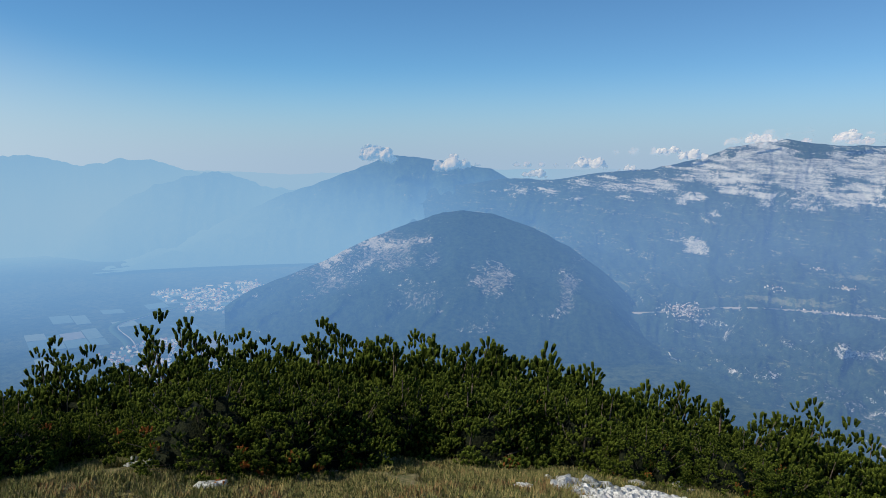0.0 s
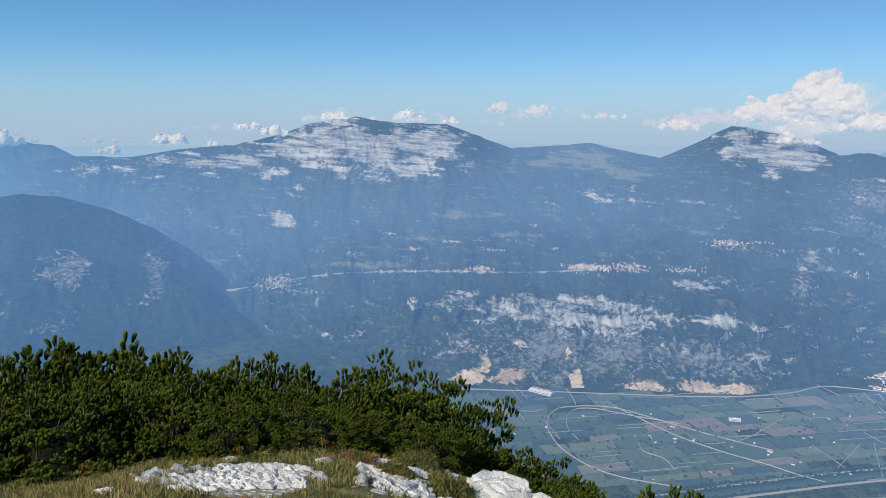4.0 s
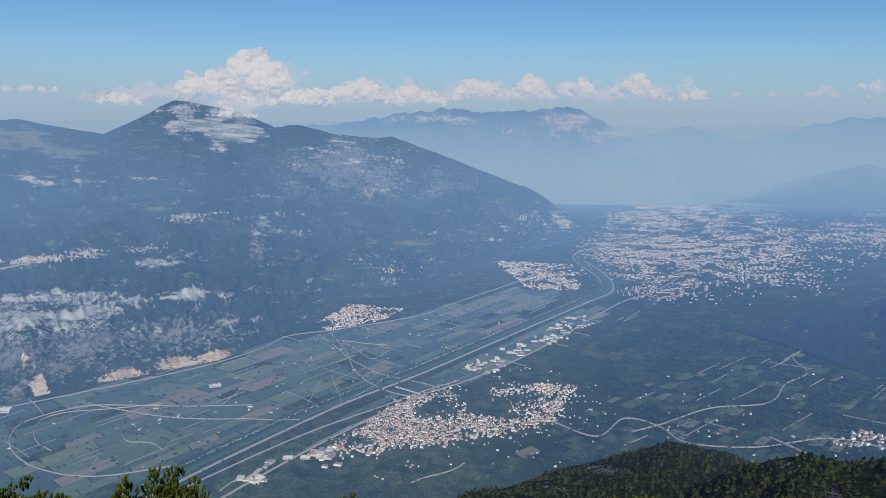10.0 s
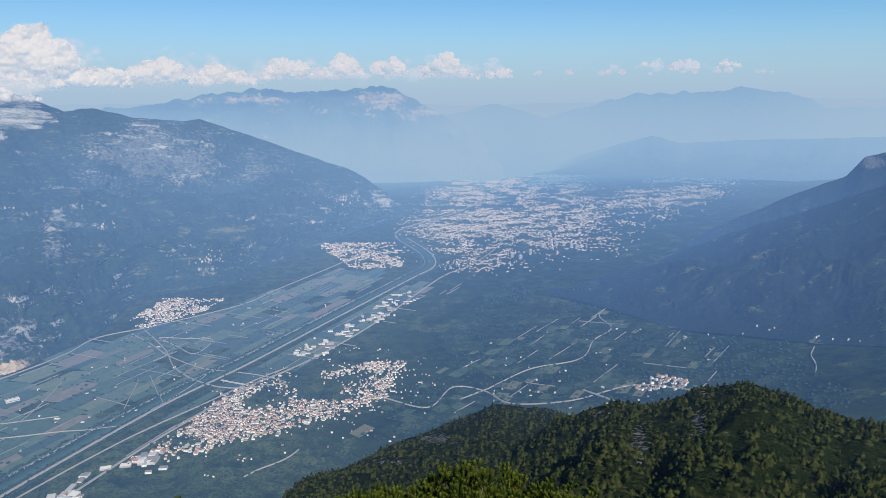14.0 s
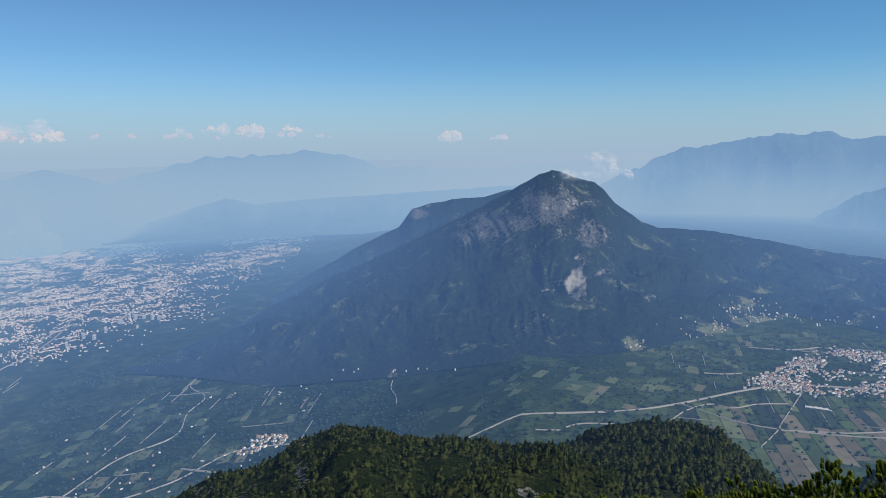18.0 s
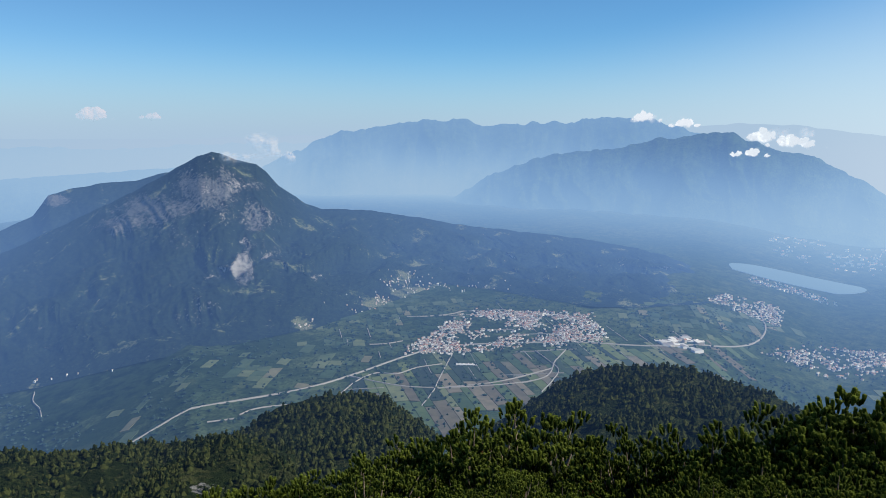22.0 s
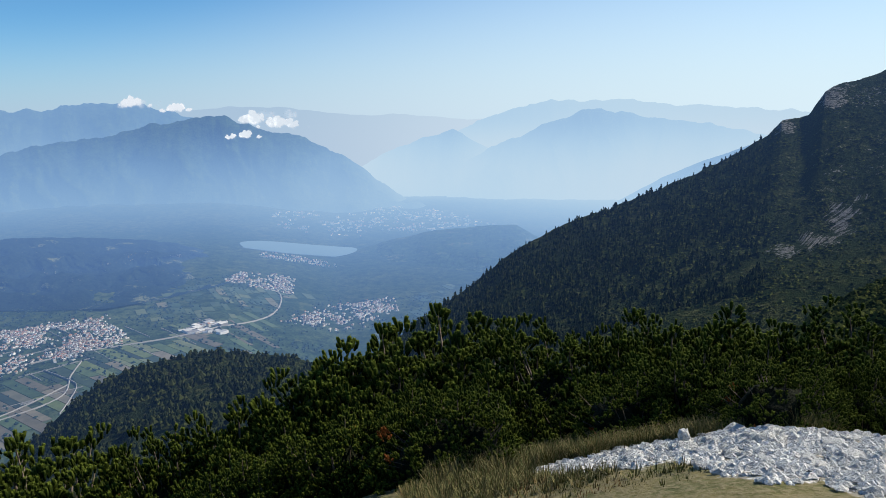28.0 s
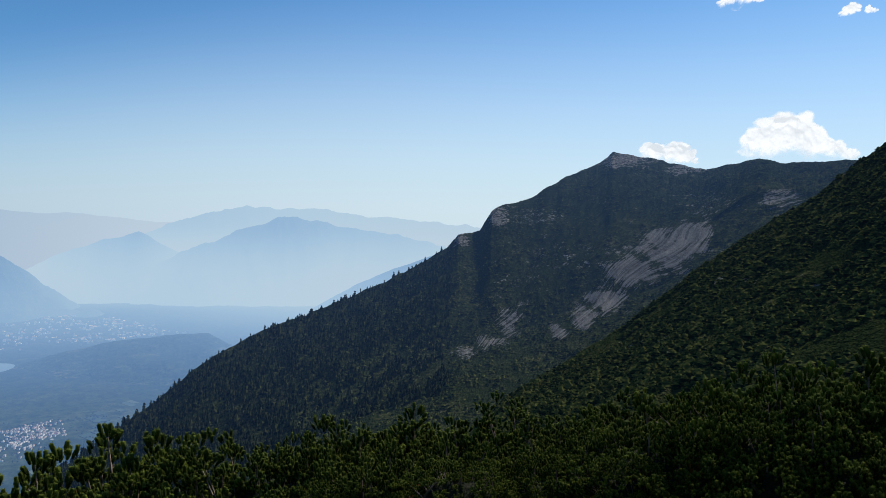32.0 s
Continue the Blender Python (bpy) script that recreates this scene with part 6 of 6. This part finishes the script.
_c = _m.mix(_m.ramp(_m.island(), 0.0, 1.0), (0.075, 0.095, 0.022), (0.27, 0.21, 0.085))
MAT_GRASS = _m.done(_c, 0.8)
_m = Nodes("heath_leaves")
_c = _m.mix(_m.ramp(_m.island(), 0.0, 0.8), (0.040, 0.050, 0.013), (0.14, 0.135, 0.038))
_c = _m.mix(_m.ramp(_m.noise(_m.place(1.6), 1.0, 3, 0.5), 0.55, 0.65), _c, (0.20, 0.11, 0.045))
MAT_HEATH = _m.done(_c, 0.9)


def cushion_mesh(seed, size):
    """A low mound covered with tiny leaf sprays."""
    r = np.random.default_rng(seed)
    v, f = [], []
    n, rings = 40, 12
    for i in range(rings + 1):
        u = 0.04 + 0.96 * i / rings
        for j in range(n):
            b = 2 * math.pi * j / n
            k = 1 + 0.35 * float(noise.fractal(Vector((math.cos(b) * 1.2 + seed, math.sin(b) * 1.2, u * 1.5)), 0.9, 2.1, 4))
            v.append((size[0] * u * k * math.cos(b), size[1] * u * k * math.sin(b), size[2] * (1 - u ** 2.2) * (0.8 + 0.5 * (k - 1) * 2) - 0.12 * u))
    f += [(i * n + j, (i + 1) * n + j, (i + 1) * n + (j + 1) % n, i * n + (j + 1) % n) for i in range(rings) for j in range(n)]
    f.append(tuple(range(n)))
    idx = [0] * len(f)
    base = list(v)
    for k in range(5200):
        q = base[int(r.integers(len(base)))]
        p = np.array(q) + r.normal(size=3) * np.array([0.022, 0.022, 0.004])
        w = np.array([r.normal(), r.normal(), 0.0])
        w = w / np.linalg.norm(w) * (0.006 + 0.006 * r.random())
        tip = p + np.array([0.018 * r.normal(), 0.018 * r.normal(), 0.018 + 0.03 * r.random()])
        o = len(v)
        v += [tuple(p - w), tuple(p + w), tuple(tip)]
        f.append((o, o + 1, o + 2))
        idx.append(1)
    return mesh_from("moss_cushion", v, f, [MAT_CUSHION, MAT_HEATH], idx, False)


def boulder_mesh(name, seed, size, flat=0.5, cuts=4, rough=0.12, mat=None):
    """A weathered block: a rounded, broken box with bedding steps."""
    bm = bmesh.new()
    bmesh.ops.create_icosphere(bm, subdivisions=cuts, radius=1.0)
    for v in bm.verts:
        p = v.co.copy()
        q = Vector([math.copysign(abs(c) ** 0.55, c) for c in p])
        n = noise.fractal(p * 1.3 + Vector((seed * 3.1, 0, 0)), 0.9, 2.1, 5)
        step = noise.noise(Vector((p.x * 0.8, p.y * 0.8, round(p.z * 5) / 5 * 4 + seed)))
        q *= 1 + rough * n + 0.06 * step + 0.05 * noise.fractal(p * 5.0, 0.8, 2.1, 5) - 0.05 * (1 - abs(noise.noise(p * 4.0 + Vector((seed, 2.0, 0))))) ** 6
        q.z = min(q.z, flat + 0.08 * n)
        v.co = Vector((q.x * size[0], q.y * size[1], q.z * size[2]))
    me = bpy.data.meshes.new(name)
    bm.to_mesh(me)
    bm.free()
    me.materials.append(mat or MAT_LIME)
    me.polygons.foreach_set("use_smooth", np.ones(len(me.polygons), dtype=bool))
    return me


def rest(name, label, category, me, bearing, r, turn=0.0, sink=0.1, group="", scale=1.0, tilt=0.0):
    x, y = (float(q) for q in polar(bearing, r))
    ob = new(name, me)
    ob.matrix_world = pose(x, y, float(ground_z(x, y)) - sink, tilt, 0, turn) @ Matrix.Scale(scale, 4)
    return tagged(ob, label, category, group)


rest("limestone_slab", "big pale grey limestone slab with a flat worn top", "rock", boulder_mesh("limestone_slab", 1, (1.0, 0.60, 0.85), 0.60, 6, 0.17), -54.9, 6.95, 30, 0.27)
rest("limestone_slab", "pale grey limestone block behind the big slab", "rock", boulder_mesh("limestone_slab", 2, (0.36, 0.26, 0.85), 0.62), -59.4, 7.7, 20, 0.22)
rest("limestone_boulder", "small shaded limestone boulder in the moss", "rock", boulder_mesh("limestone_boulder", 3, (0.30, 0.25, 0.45), 0.6), -61.6, 6.5, 60, 0.22)
for k, (b, r, w, h) in enumerate([(-64.0, 7.4, 0.55, 0.24), (-68.0, 7.6, 0.42, 0.20), (-56.6, 6.15, 0.26, 0.22), (-52.6, 5.9, 0.36, 0.34), (-60.6, 7.6, 0.40, 0.30), (-71.0, 8.0, 0.45, 0.18), (-74.5, 8.8, 0.4, 0.14), (-62.0, 6.5, 0.30, 0.16), (-66.5, 8.4, 0.5, 0.25), (-59.6, 6.6, 0.22, 0.16)]):
    rest("moss_cushion", "low olive cushion of alpine plants on stony ground", "plant", cushion_mesh(20 + k, (w, w * 0.8, h * 0.7)), b, r, 40 * k, 0.02, "cushion plants")

STONES = [boulder_mesh("limestone_stone", 40 + k, (0.5, 0.42, 0.34), 0.75, 2, 0.3) for k in range(5)]


def stones(spots, seed):
    r = np.random.default_rng(seed)
    for b0, b1, r0, r1, n, big in spots:
        for k in range(n):
            s = big * (0.35 + 0.9 * r.random() ** 2)
            rest("limestone_stone", "loose white limestone stone on the turf", "stone", STONES[int(r.integers(5))], b0 + (b1 - b0) * r.random(), r0 + (r1 - r0) * r.random(), r.random() * 360, 0.02, "loose stones", s, 20 * r.normal())


stones([(-88, -70, 6.8, 8.5, 50, 0.18), (-72, -60, 6.6, 8.6, 34, 0.20), (-106, -100, 8.0, 8.8, 12, 0.30), (-114.2, -113.0, 7.3, 7.6, 2, 0.24), (-112, -86, 7.2, 8.6, 26, 0.12), (-130, -116, 7.4, 8.6, 6, 0.12), (-87, -80, 7.2, 7.9, 22, 0.22), (94, 110, 7.5, 8.6, 46, 0.20), (106, 124, 6.8, 8.8, 80, 0.22), (124, 142, 5.0, 7.0, 8, 0.26)], 91)
rest("cairn_stone", "pale pointed stone standing at the path's edge", "stone", boulder_mesh("cairn_stone", 77, (0.07, 0.06, 0.13), 1.2, 3, 0.25), 106.2, 8.3, 0, -0.03)


def gravel():
    """Small white chips, too many to count."""
    r = np.random.default_rng(93)
    v, f = [], []
    for b0, b1, r0, r1, n in ((-90, -66, 6.8, 9.8, 5200), (-74, -58, 6.2, 9.0, 2200), (92, 128, 5.8, 9.4, 8000), (-123, -100, 8.0, 9.6, 900)):
        b, d = b0 + (b1 - b0) * r.random(n), r0 + (r1 - r0) * r.random(n)
        x, y = polar(b, d)
        keep = stony(x, y) > 0.3 + 0.3 * r.random(n)
        for px, py, pz in zip(x[keep], y[keep], ground_z(x[keep], y[keep])):
            s = 0.012 + 0.045 * r.random() ** 2
            o = len(v)
            v.append((px, py, pz + s))
            for k in range(4):
                t = 1.5708 * k + r.random()
                v.append((px + s * 1.4 * math.cos(t), py + s * 1.4 * math.sin(t), pz + s * (0.1 + 0.4 * r.random())))
            v.append((px, py, pz - s))
            f += [(o, o + 1 + k, o + 1 + (k + 1) % 4) for k in range(4)] + [(o + 5, o + 1 + (k + 1) % 4, o + 1 + k) for k in range(4)]
    return tagged(new("gravel", mesh_from("gravel", v, f, MAT_LIME, None, False)), "white limestone chips scattered on bare ground", "gravel", kind="stuff")


gravel()


def grass(name, label, spots, mat, seed):
    """Tufts of short blades."""
    r = np.random.default_rng(seed)
    v, f = [], []
    for b0, b1, r0, r1, n, tall in spots:
        b, d = b0 + (b1 - b0) * r.random(n), r0 + (r1 - r0) * np.sqrt(r.random(n))
        x, y = polar(b, d)
        keep = (fbm(x * 1.3, y * 1.3, 3, 96) > -0.6) & (stony(x, y) < 0.25 + 0.5 * r.random(n) ** 3)
        for px, py, pz in zip(x[keep], y[keep], ground_z(x[keep], y[keep])):
            h = tall * (0.5 + 0.9 * r.random())
            for k in range(9):
                t, lean = r.random() * 6.28, 0.25 + 0.75 * r.random()
                dx, dy = math.cos(t), math.sin(t)
                o = len(v)
                w = 0.006
                bx, by = px + dx * 0.03, py + dy * 0.03
                v += [(bx - dy * w, by + dx * w, pz - 0.02), (bx + dy * w, by - dx * w, pz - 0.02), (bx + dx * lean * h * 0.9, by + dy * lean * h * 0.9, pz + h * (1.1 - 0.6 * lean))]
                f.append((o, o + 1, o + 2))
    return tagged(new(name, mesh_from(name, v, f, mat, None, False)), label, "grass", kind="stuff")


grass("alpine_grass", "dry straw-coloured and green alpine grass", ((-140, -108, 6.0, 10.4, 9000, 0.07), (-108, -86, 5.8, 9.6, 8000, 0.06), (-86, -58, 6.0, 9.6, 3600, 0.07), (84, 124, 6.8, 8.2, 2600, 0.12), (86, 116, 8.0, 9.3, 6000, 0.24), (124, 148, 5.0, 8.0, 1200, 0.14)), MAT_GRASS, 95)
grass("cushion_heath", "low olive and rust alpine heath", ((-130, -86, 5.8, 9.8, 11000, 0.05), (-86, -48, 5.6, 9.4, 10000, 0.045), (84, 122, 6.4, 9.4, 6500, 0.05)), MAT_HEATH, 97)

# ---- clouds ----
def cumulus_material(name, extra, air):
    """White vapour, thin and frayed along its foot."""
    m = Nodes(name)
    n = m.noise(m.place(0.012), 1.0, 6, 0.6)
    m.bump(n, 0.35, 14.0)
    # emission painted in for haze and daylight scattered inside the cloud
    distant(m, m.mix(m.ramp(n, 0.3, 0.7), (0.66, 0.66, 0.67), (0.80, 0.79, 0.78)), extra, air, 1.2)
    soft = m.t.nodes.new("ShaderNodeBsdfTranslucent")
    soft.inputs[0].default_value = (0.85, 0.86, 0.88, 1)
    body, whole = m.t.nodes.new("ShaderNodeMixShader"), m.t.nodes.new("ShaderNodeMixShader")
    clear = m.t.nodes.new("ShaderNodeBsdfTransparent")
    body.inputs[0].default_value = 0.22
    m.t.links.new(m.bsdf.outputs[0], body.inputs[1])
    m.t.links.new(soft.outputs[0], body.inputs[2])
    frayed = m.math("ADD", attribute(m, "thick"), m.math("MULTIPLY", m.math("SUBTRACT", m.noise(m.place(0.022), 1.0, 6, 0.65, 0.5), 0.5), 1.6))
    m.plug(whole.inputs[0], m.ramp(frayed, 0.1, 0.75))
    m.t.links.new(clear.outputs[0], whole.inputs[1])
    m.t.links.new(body.outputs[0], whole.inputs[2])
    m.t.links.new(whole.outputs[0], m.t.nodes["Material Output"].inputs[0])
    return m.mat


def wisp_material():
    m = Nodes("cloud_wisp")
    # nearly all emission: painted glow in place of scattered daylight
    distant(m, m.mix(0.0, (0.9, 0.9, 0.9), (0.9, 0.9, 0.9)), 9.0, (0.60, 0.68, 0.80), 1.0)
    n = m.noise(m.place(0.006, 0.006, 0.014), 1.0, 7, 0.65, 0.6)
    clear, both = m.t.nodes.new("ShaderNodeBsdfTransparent"), m.t.nodes.new("ShaderNodeMixShader")
    m.plug(both.inputs[0], m.math("MULTIPLY", attribute(m, "thick"), m.ramp(n, 0.40, 0.64, 0.0, 0.8)))
    m.t.links.new(clear.outputs[0], both.inputs[1])
    m.t.links.new(m.bsdf.outputs[0], both.inputs[2])
    m.t.links.new(both.outputs[0], m.t.nodes["Material Output"].inputs[0])
    return m.mat


# Eastern clouds glow by white emission, standing in for sunlight through them.
MAT_GLOW_CLOUD = cumulus_material("glowing_cumulus", 14.0, (0.95, 0.97, 1.0))
MAT_CLOUD, MAT_BANK, MAT_WISP = cumulus_material("cumulus", 2.6, (0.60, 0.68, 0.79)), cumulus_material("hazy_cloud_bank", 4.0, (0.57, 0.66, 0.78)), wisp_material()


def cloud(bearing, el, wide, high, r, puffs, seed, wisp=False, label="", mat=None):
    """A one-sided relief sheet of puffs, shaped to face the camera, billowing above and fraying below; wide and high in
    degrees.
    """
    g = np.random.default_rng(seed)
    unit = r * math.tan(radians(1.0))
    heap = []
    for k in range(puffs):
        u = (k + 0.5) / puffs - 0.5 + 0.06 * g.normal()
        crown = (1 - 3.2 * u * u) * (0.75 + 0.5 * g.random())
        s = 0.5 * high * max(0.18, 0.66 * crown) if not wisp else high * (0.30 + 0.2 * g.random())
        heap.append((wide * u, s * 0.75 - 0.45 * high, 0.3 * s * g.normal(), s))
    for px, pz, py, s in list(heap):
        for j in range(9):
            t, w = g.random() * 3.6 - 0.2, s * (0.22 + 0.26 * g.random())
            heap.append((px + s * 0.9 * math.cos(t), pz + s * 0.85 * math.sin(t), py + 0.4 * s * g.random(), w))
    x = np.arange(-0.62 * wide - 0.3, 0.62 * wide + 0.3, 0.055)
    z = np.arange(-0.75 * high, 0.95 * high, 0.055)
    X, Z = np.meshgrid(x, z)
    k = 1.6 / max(high, 0.6)
    wx, wz = X + 0.10 * high * fbm(X * k, Z * k, 5, seed), Z + 0.12 * high * fbm(X * k + 9, Z * k, 5, seed + 1)
    cover, relief = np.full(X.shape, -1.0), np.zeros(X.shape)
    for px, pz, py, s in heap:
        d = np.hypot((wx - px) / 1.2, wz - pz)
        cover = np.maximum(cover, 1 - d / s)
        relief = np.maximum(relief, py + np.sqrt(np.maximum(s * s - d * d, 0)))
    relief = relief + 0.06 * high * fbm(X * k * 3, Z * k * 3, 4, seed + 2)
    thick = np.clip(cover * (1.2 if wisp else 1.7), 0, 1) * (1 if wisp else smooth(-0.62, -0.12, Z / high + 0.10 * fbm(X * k, Z * k, 3, seed + 3)))
    b = radians(bearing)
    across, away = np.array([math.cos(b), -math.sin(b), 0.0]), np.array([math.sin(b), math.cos(b), 0.0])
    mid = np.array([math.sin(b) * r, math.cos(b) * r, EYE + r * math.tan(radians(el))])
    v = mid + unit * (X[..., None] * across - relief[..., None] * away + Z[..., None] * np.array([0, 0, 1.0]))
    inside_it = (cover > -0.1).reshape(-1)
    faces = [f for f in grid_faces(len(z), len(x)) if inside_it[f[0]] or inside_it[f[2]]]
    me = mesh_from("cloud", v.reshape(-1, 3), faces, MAT_WISP if wisp else mat or MAT_CLOUD)
    me.attributes.new("thick", "FLOAT", "POINT").data.foreach_set("value", thick.reshape(-1).astype(np.float32))
    return tagged(new("cloud", me), label or ("thin white cloud wisp clinging to a summit" if wisp else "white cumulus cloud low over the mountains"), "cloud", "clouds over the mountains", "stuff")


VEIL = [(-62, 0.8, 5, 0.8, 4500), (-80, 0.2, 6, 0.7, 3500), (66, 1.0, 4, 0.7, 4150), (75, 0, 3, 1.0, 3350), (-73.6, 1.0, 2.6, 1.0, 3150), (-66.0, 1.2, 4.0, 1.0, 3200), (-39.0, -0.1, 3.4, 1.5, 3050), (-37.6, 0.5, 3.0, 1.4, 3050), (-71.5, 1.4, 4.0, 1.0, 3150), (36.2, -1.8, 1.6, 1.4, 1600), (37.4, -2.2, 1.4, 1.0, 1620), (34.6, -2.2, 2.4, 1.1, 1600), (36.0, -0.9, 1.6, 2.0, 1640), (-42, 1.6, 9, 2.6, 4300), (-33, 2.0, 9, 3.2, 4350), (-24, 1.6, 9, 2.4, 4350), (-15, 1.6, 9, 2.2, 4400), (-7, 1.8, 7, 1.8, 4400), (8, 1.6, 8, 1.0, 4500), (-57, 1.8, 6, 1.2, 4450)]
BANKS = [(-45, 1.2, 9, 1.7, 4500, 12), (-36.5, 1.5, 9, 2.6, 4450, 12), (-28, 1.1, 11, 1.9, 4500, 14), (-18.5, 1.3, 11, 1.7, 4550, 14), (-9.5, 1.3, 10, 1.5, 4600, 12), (2, 1.2, 12, 0.8, 4650, 10), (12, 1.2, 9, 0.7, 4650, 8), (-57.5, 1.4, 5, 1.0, 4500, 7), (-68, 1.0, 10, 0.9, 4000, 9), (-92, -0.7, 14, 0.8, 3650, 12)]
SKYFUL = [(-101.2, 0.2, 2.0, 1.7, 3450, 9), (-95.4, -0.5, 2.6, 1.5, 3450, 10), (-88.8, -1.3, 1.6, 0.9, 3350, 6), (-84.6, -0.5, 2.4, 1.1, 3350, 9), (-81.6, -0.9, 1.4, 0.7, 3300, 5), (-77.2, 0.1, 2.0, 1.0, 3250, 6),
          (-38.4, -0.1, 2.4, 1.2, 3050, 6), (-72.6, 1.3, 1.8, 0.9, 3200, 5), (-67.0, 1.4, 2.0, 0.9, 3200, 5), (-63.6, 1.0, 1.5, 0.8, 3200, 4), (-78.8, 0.4, 1.6, 0.8, 3250, 5), (-52.0, 1.5, 3.0, 1.0, 4300, 6),
          (-59.8, 2.0, 1.3, 1.3, 4300, 6), (-57.0, 1.9, 1.6, 1.0, 4300, 6), (-46.4, 1.0, 2.4, 1.6, 4100, 7), (-40.5, 1.9, 3.5, 2.2, 4000, 12), (-37.0, 2.6, 3.2, 3.4, 3900, 16), (-34.0, 1.2, 5.0, 2.2, 3900, 14),
          (-29.5, 1.5, 4.0, 2.0, 4100, 12), (-25.0, 1.3, 4.0, 1.9, 4100, 12), (-20.5, 1.7, 3.0, 1.9, 4200, 9), (-16.2, 1.8, 2.6, 1.7, 4200, 9), (-12.6, 1.9, 2.4, 1.8, 4250, 9), (-8.2, 1.8, 3.0, 1.7, 4300, 10), (-4.5, 1.2, 2.5, 1.0, 4400, 6),
          (6.6, 1.8, 1.4, 0.8, 4500, 5), (9.2, 1.8, 1.9, 1.1, 4500, 7), (12.3, 1.7, 1.3, 0.8, 4500, 4), (24.6, 1.0, 2.0, 1.0, 4600, 7), (28.3, 0.9, 1.5, 0.6, 4600, 4),
          (65.3, 1.3, 2.0, 0.9, 4100, 6), (68.0, 0.8, 2.2, 0.8, 4100, 6), (73.6, 0.2, 1.8, 1.5, 3300, 7), (75.6, -0.4, 3.2, 1.0, 3300, 9), (72.6, -1.3, 2.6, 0.7, 3200, 7),
          (128.4, 5.7, 3.0, 2.2, 2600, 11), (137.0, 6.9, 6.0, 3.6, 2600, 20), (133.0, 16.3, 3.0, 1.5, 2600, 8), (140.5, 14.8, 2.0, 1.2, 2600, 5)]
for k, (b, e, w, h, r, n) in enumerate(SKYFUL):
    cloud(b, e, w * 1.2, h * 1.3, r, max(4, n * 2 // 3), 300 + k, False, "", MAT_GLOW_CLOUD if b > 60 else None)
for k, (b, e, w, h, r, n) in enumerate(BANKS):
    cloud(b, e, w, h, r, n, 360 + k, False, "hazy bank of cloud along the horizon", MAT_BANK)
for k, (b, e, w, h, r) in enumerate(VEIL):
    cloud(b, e, w, h, r, 5, 400 + k, True)
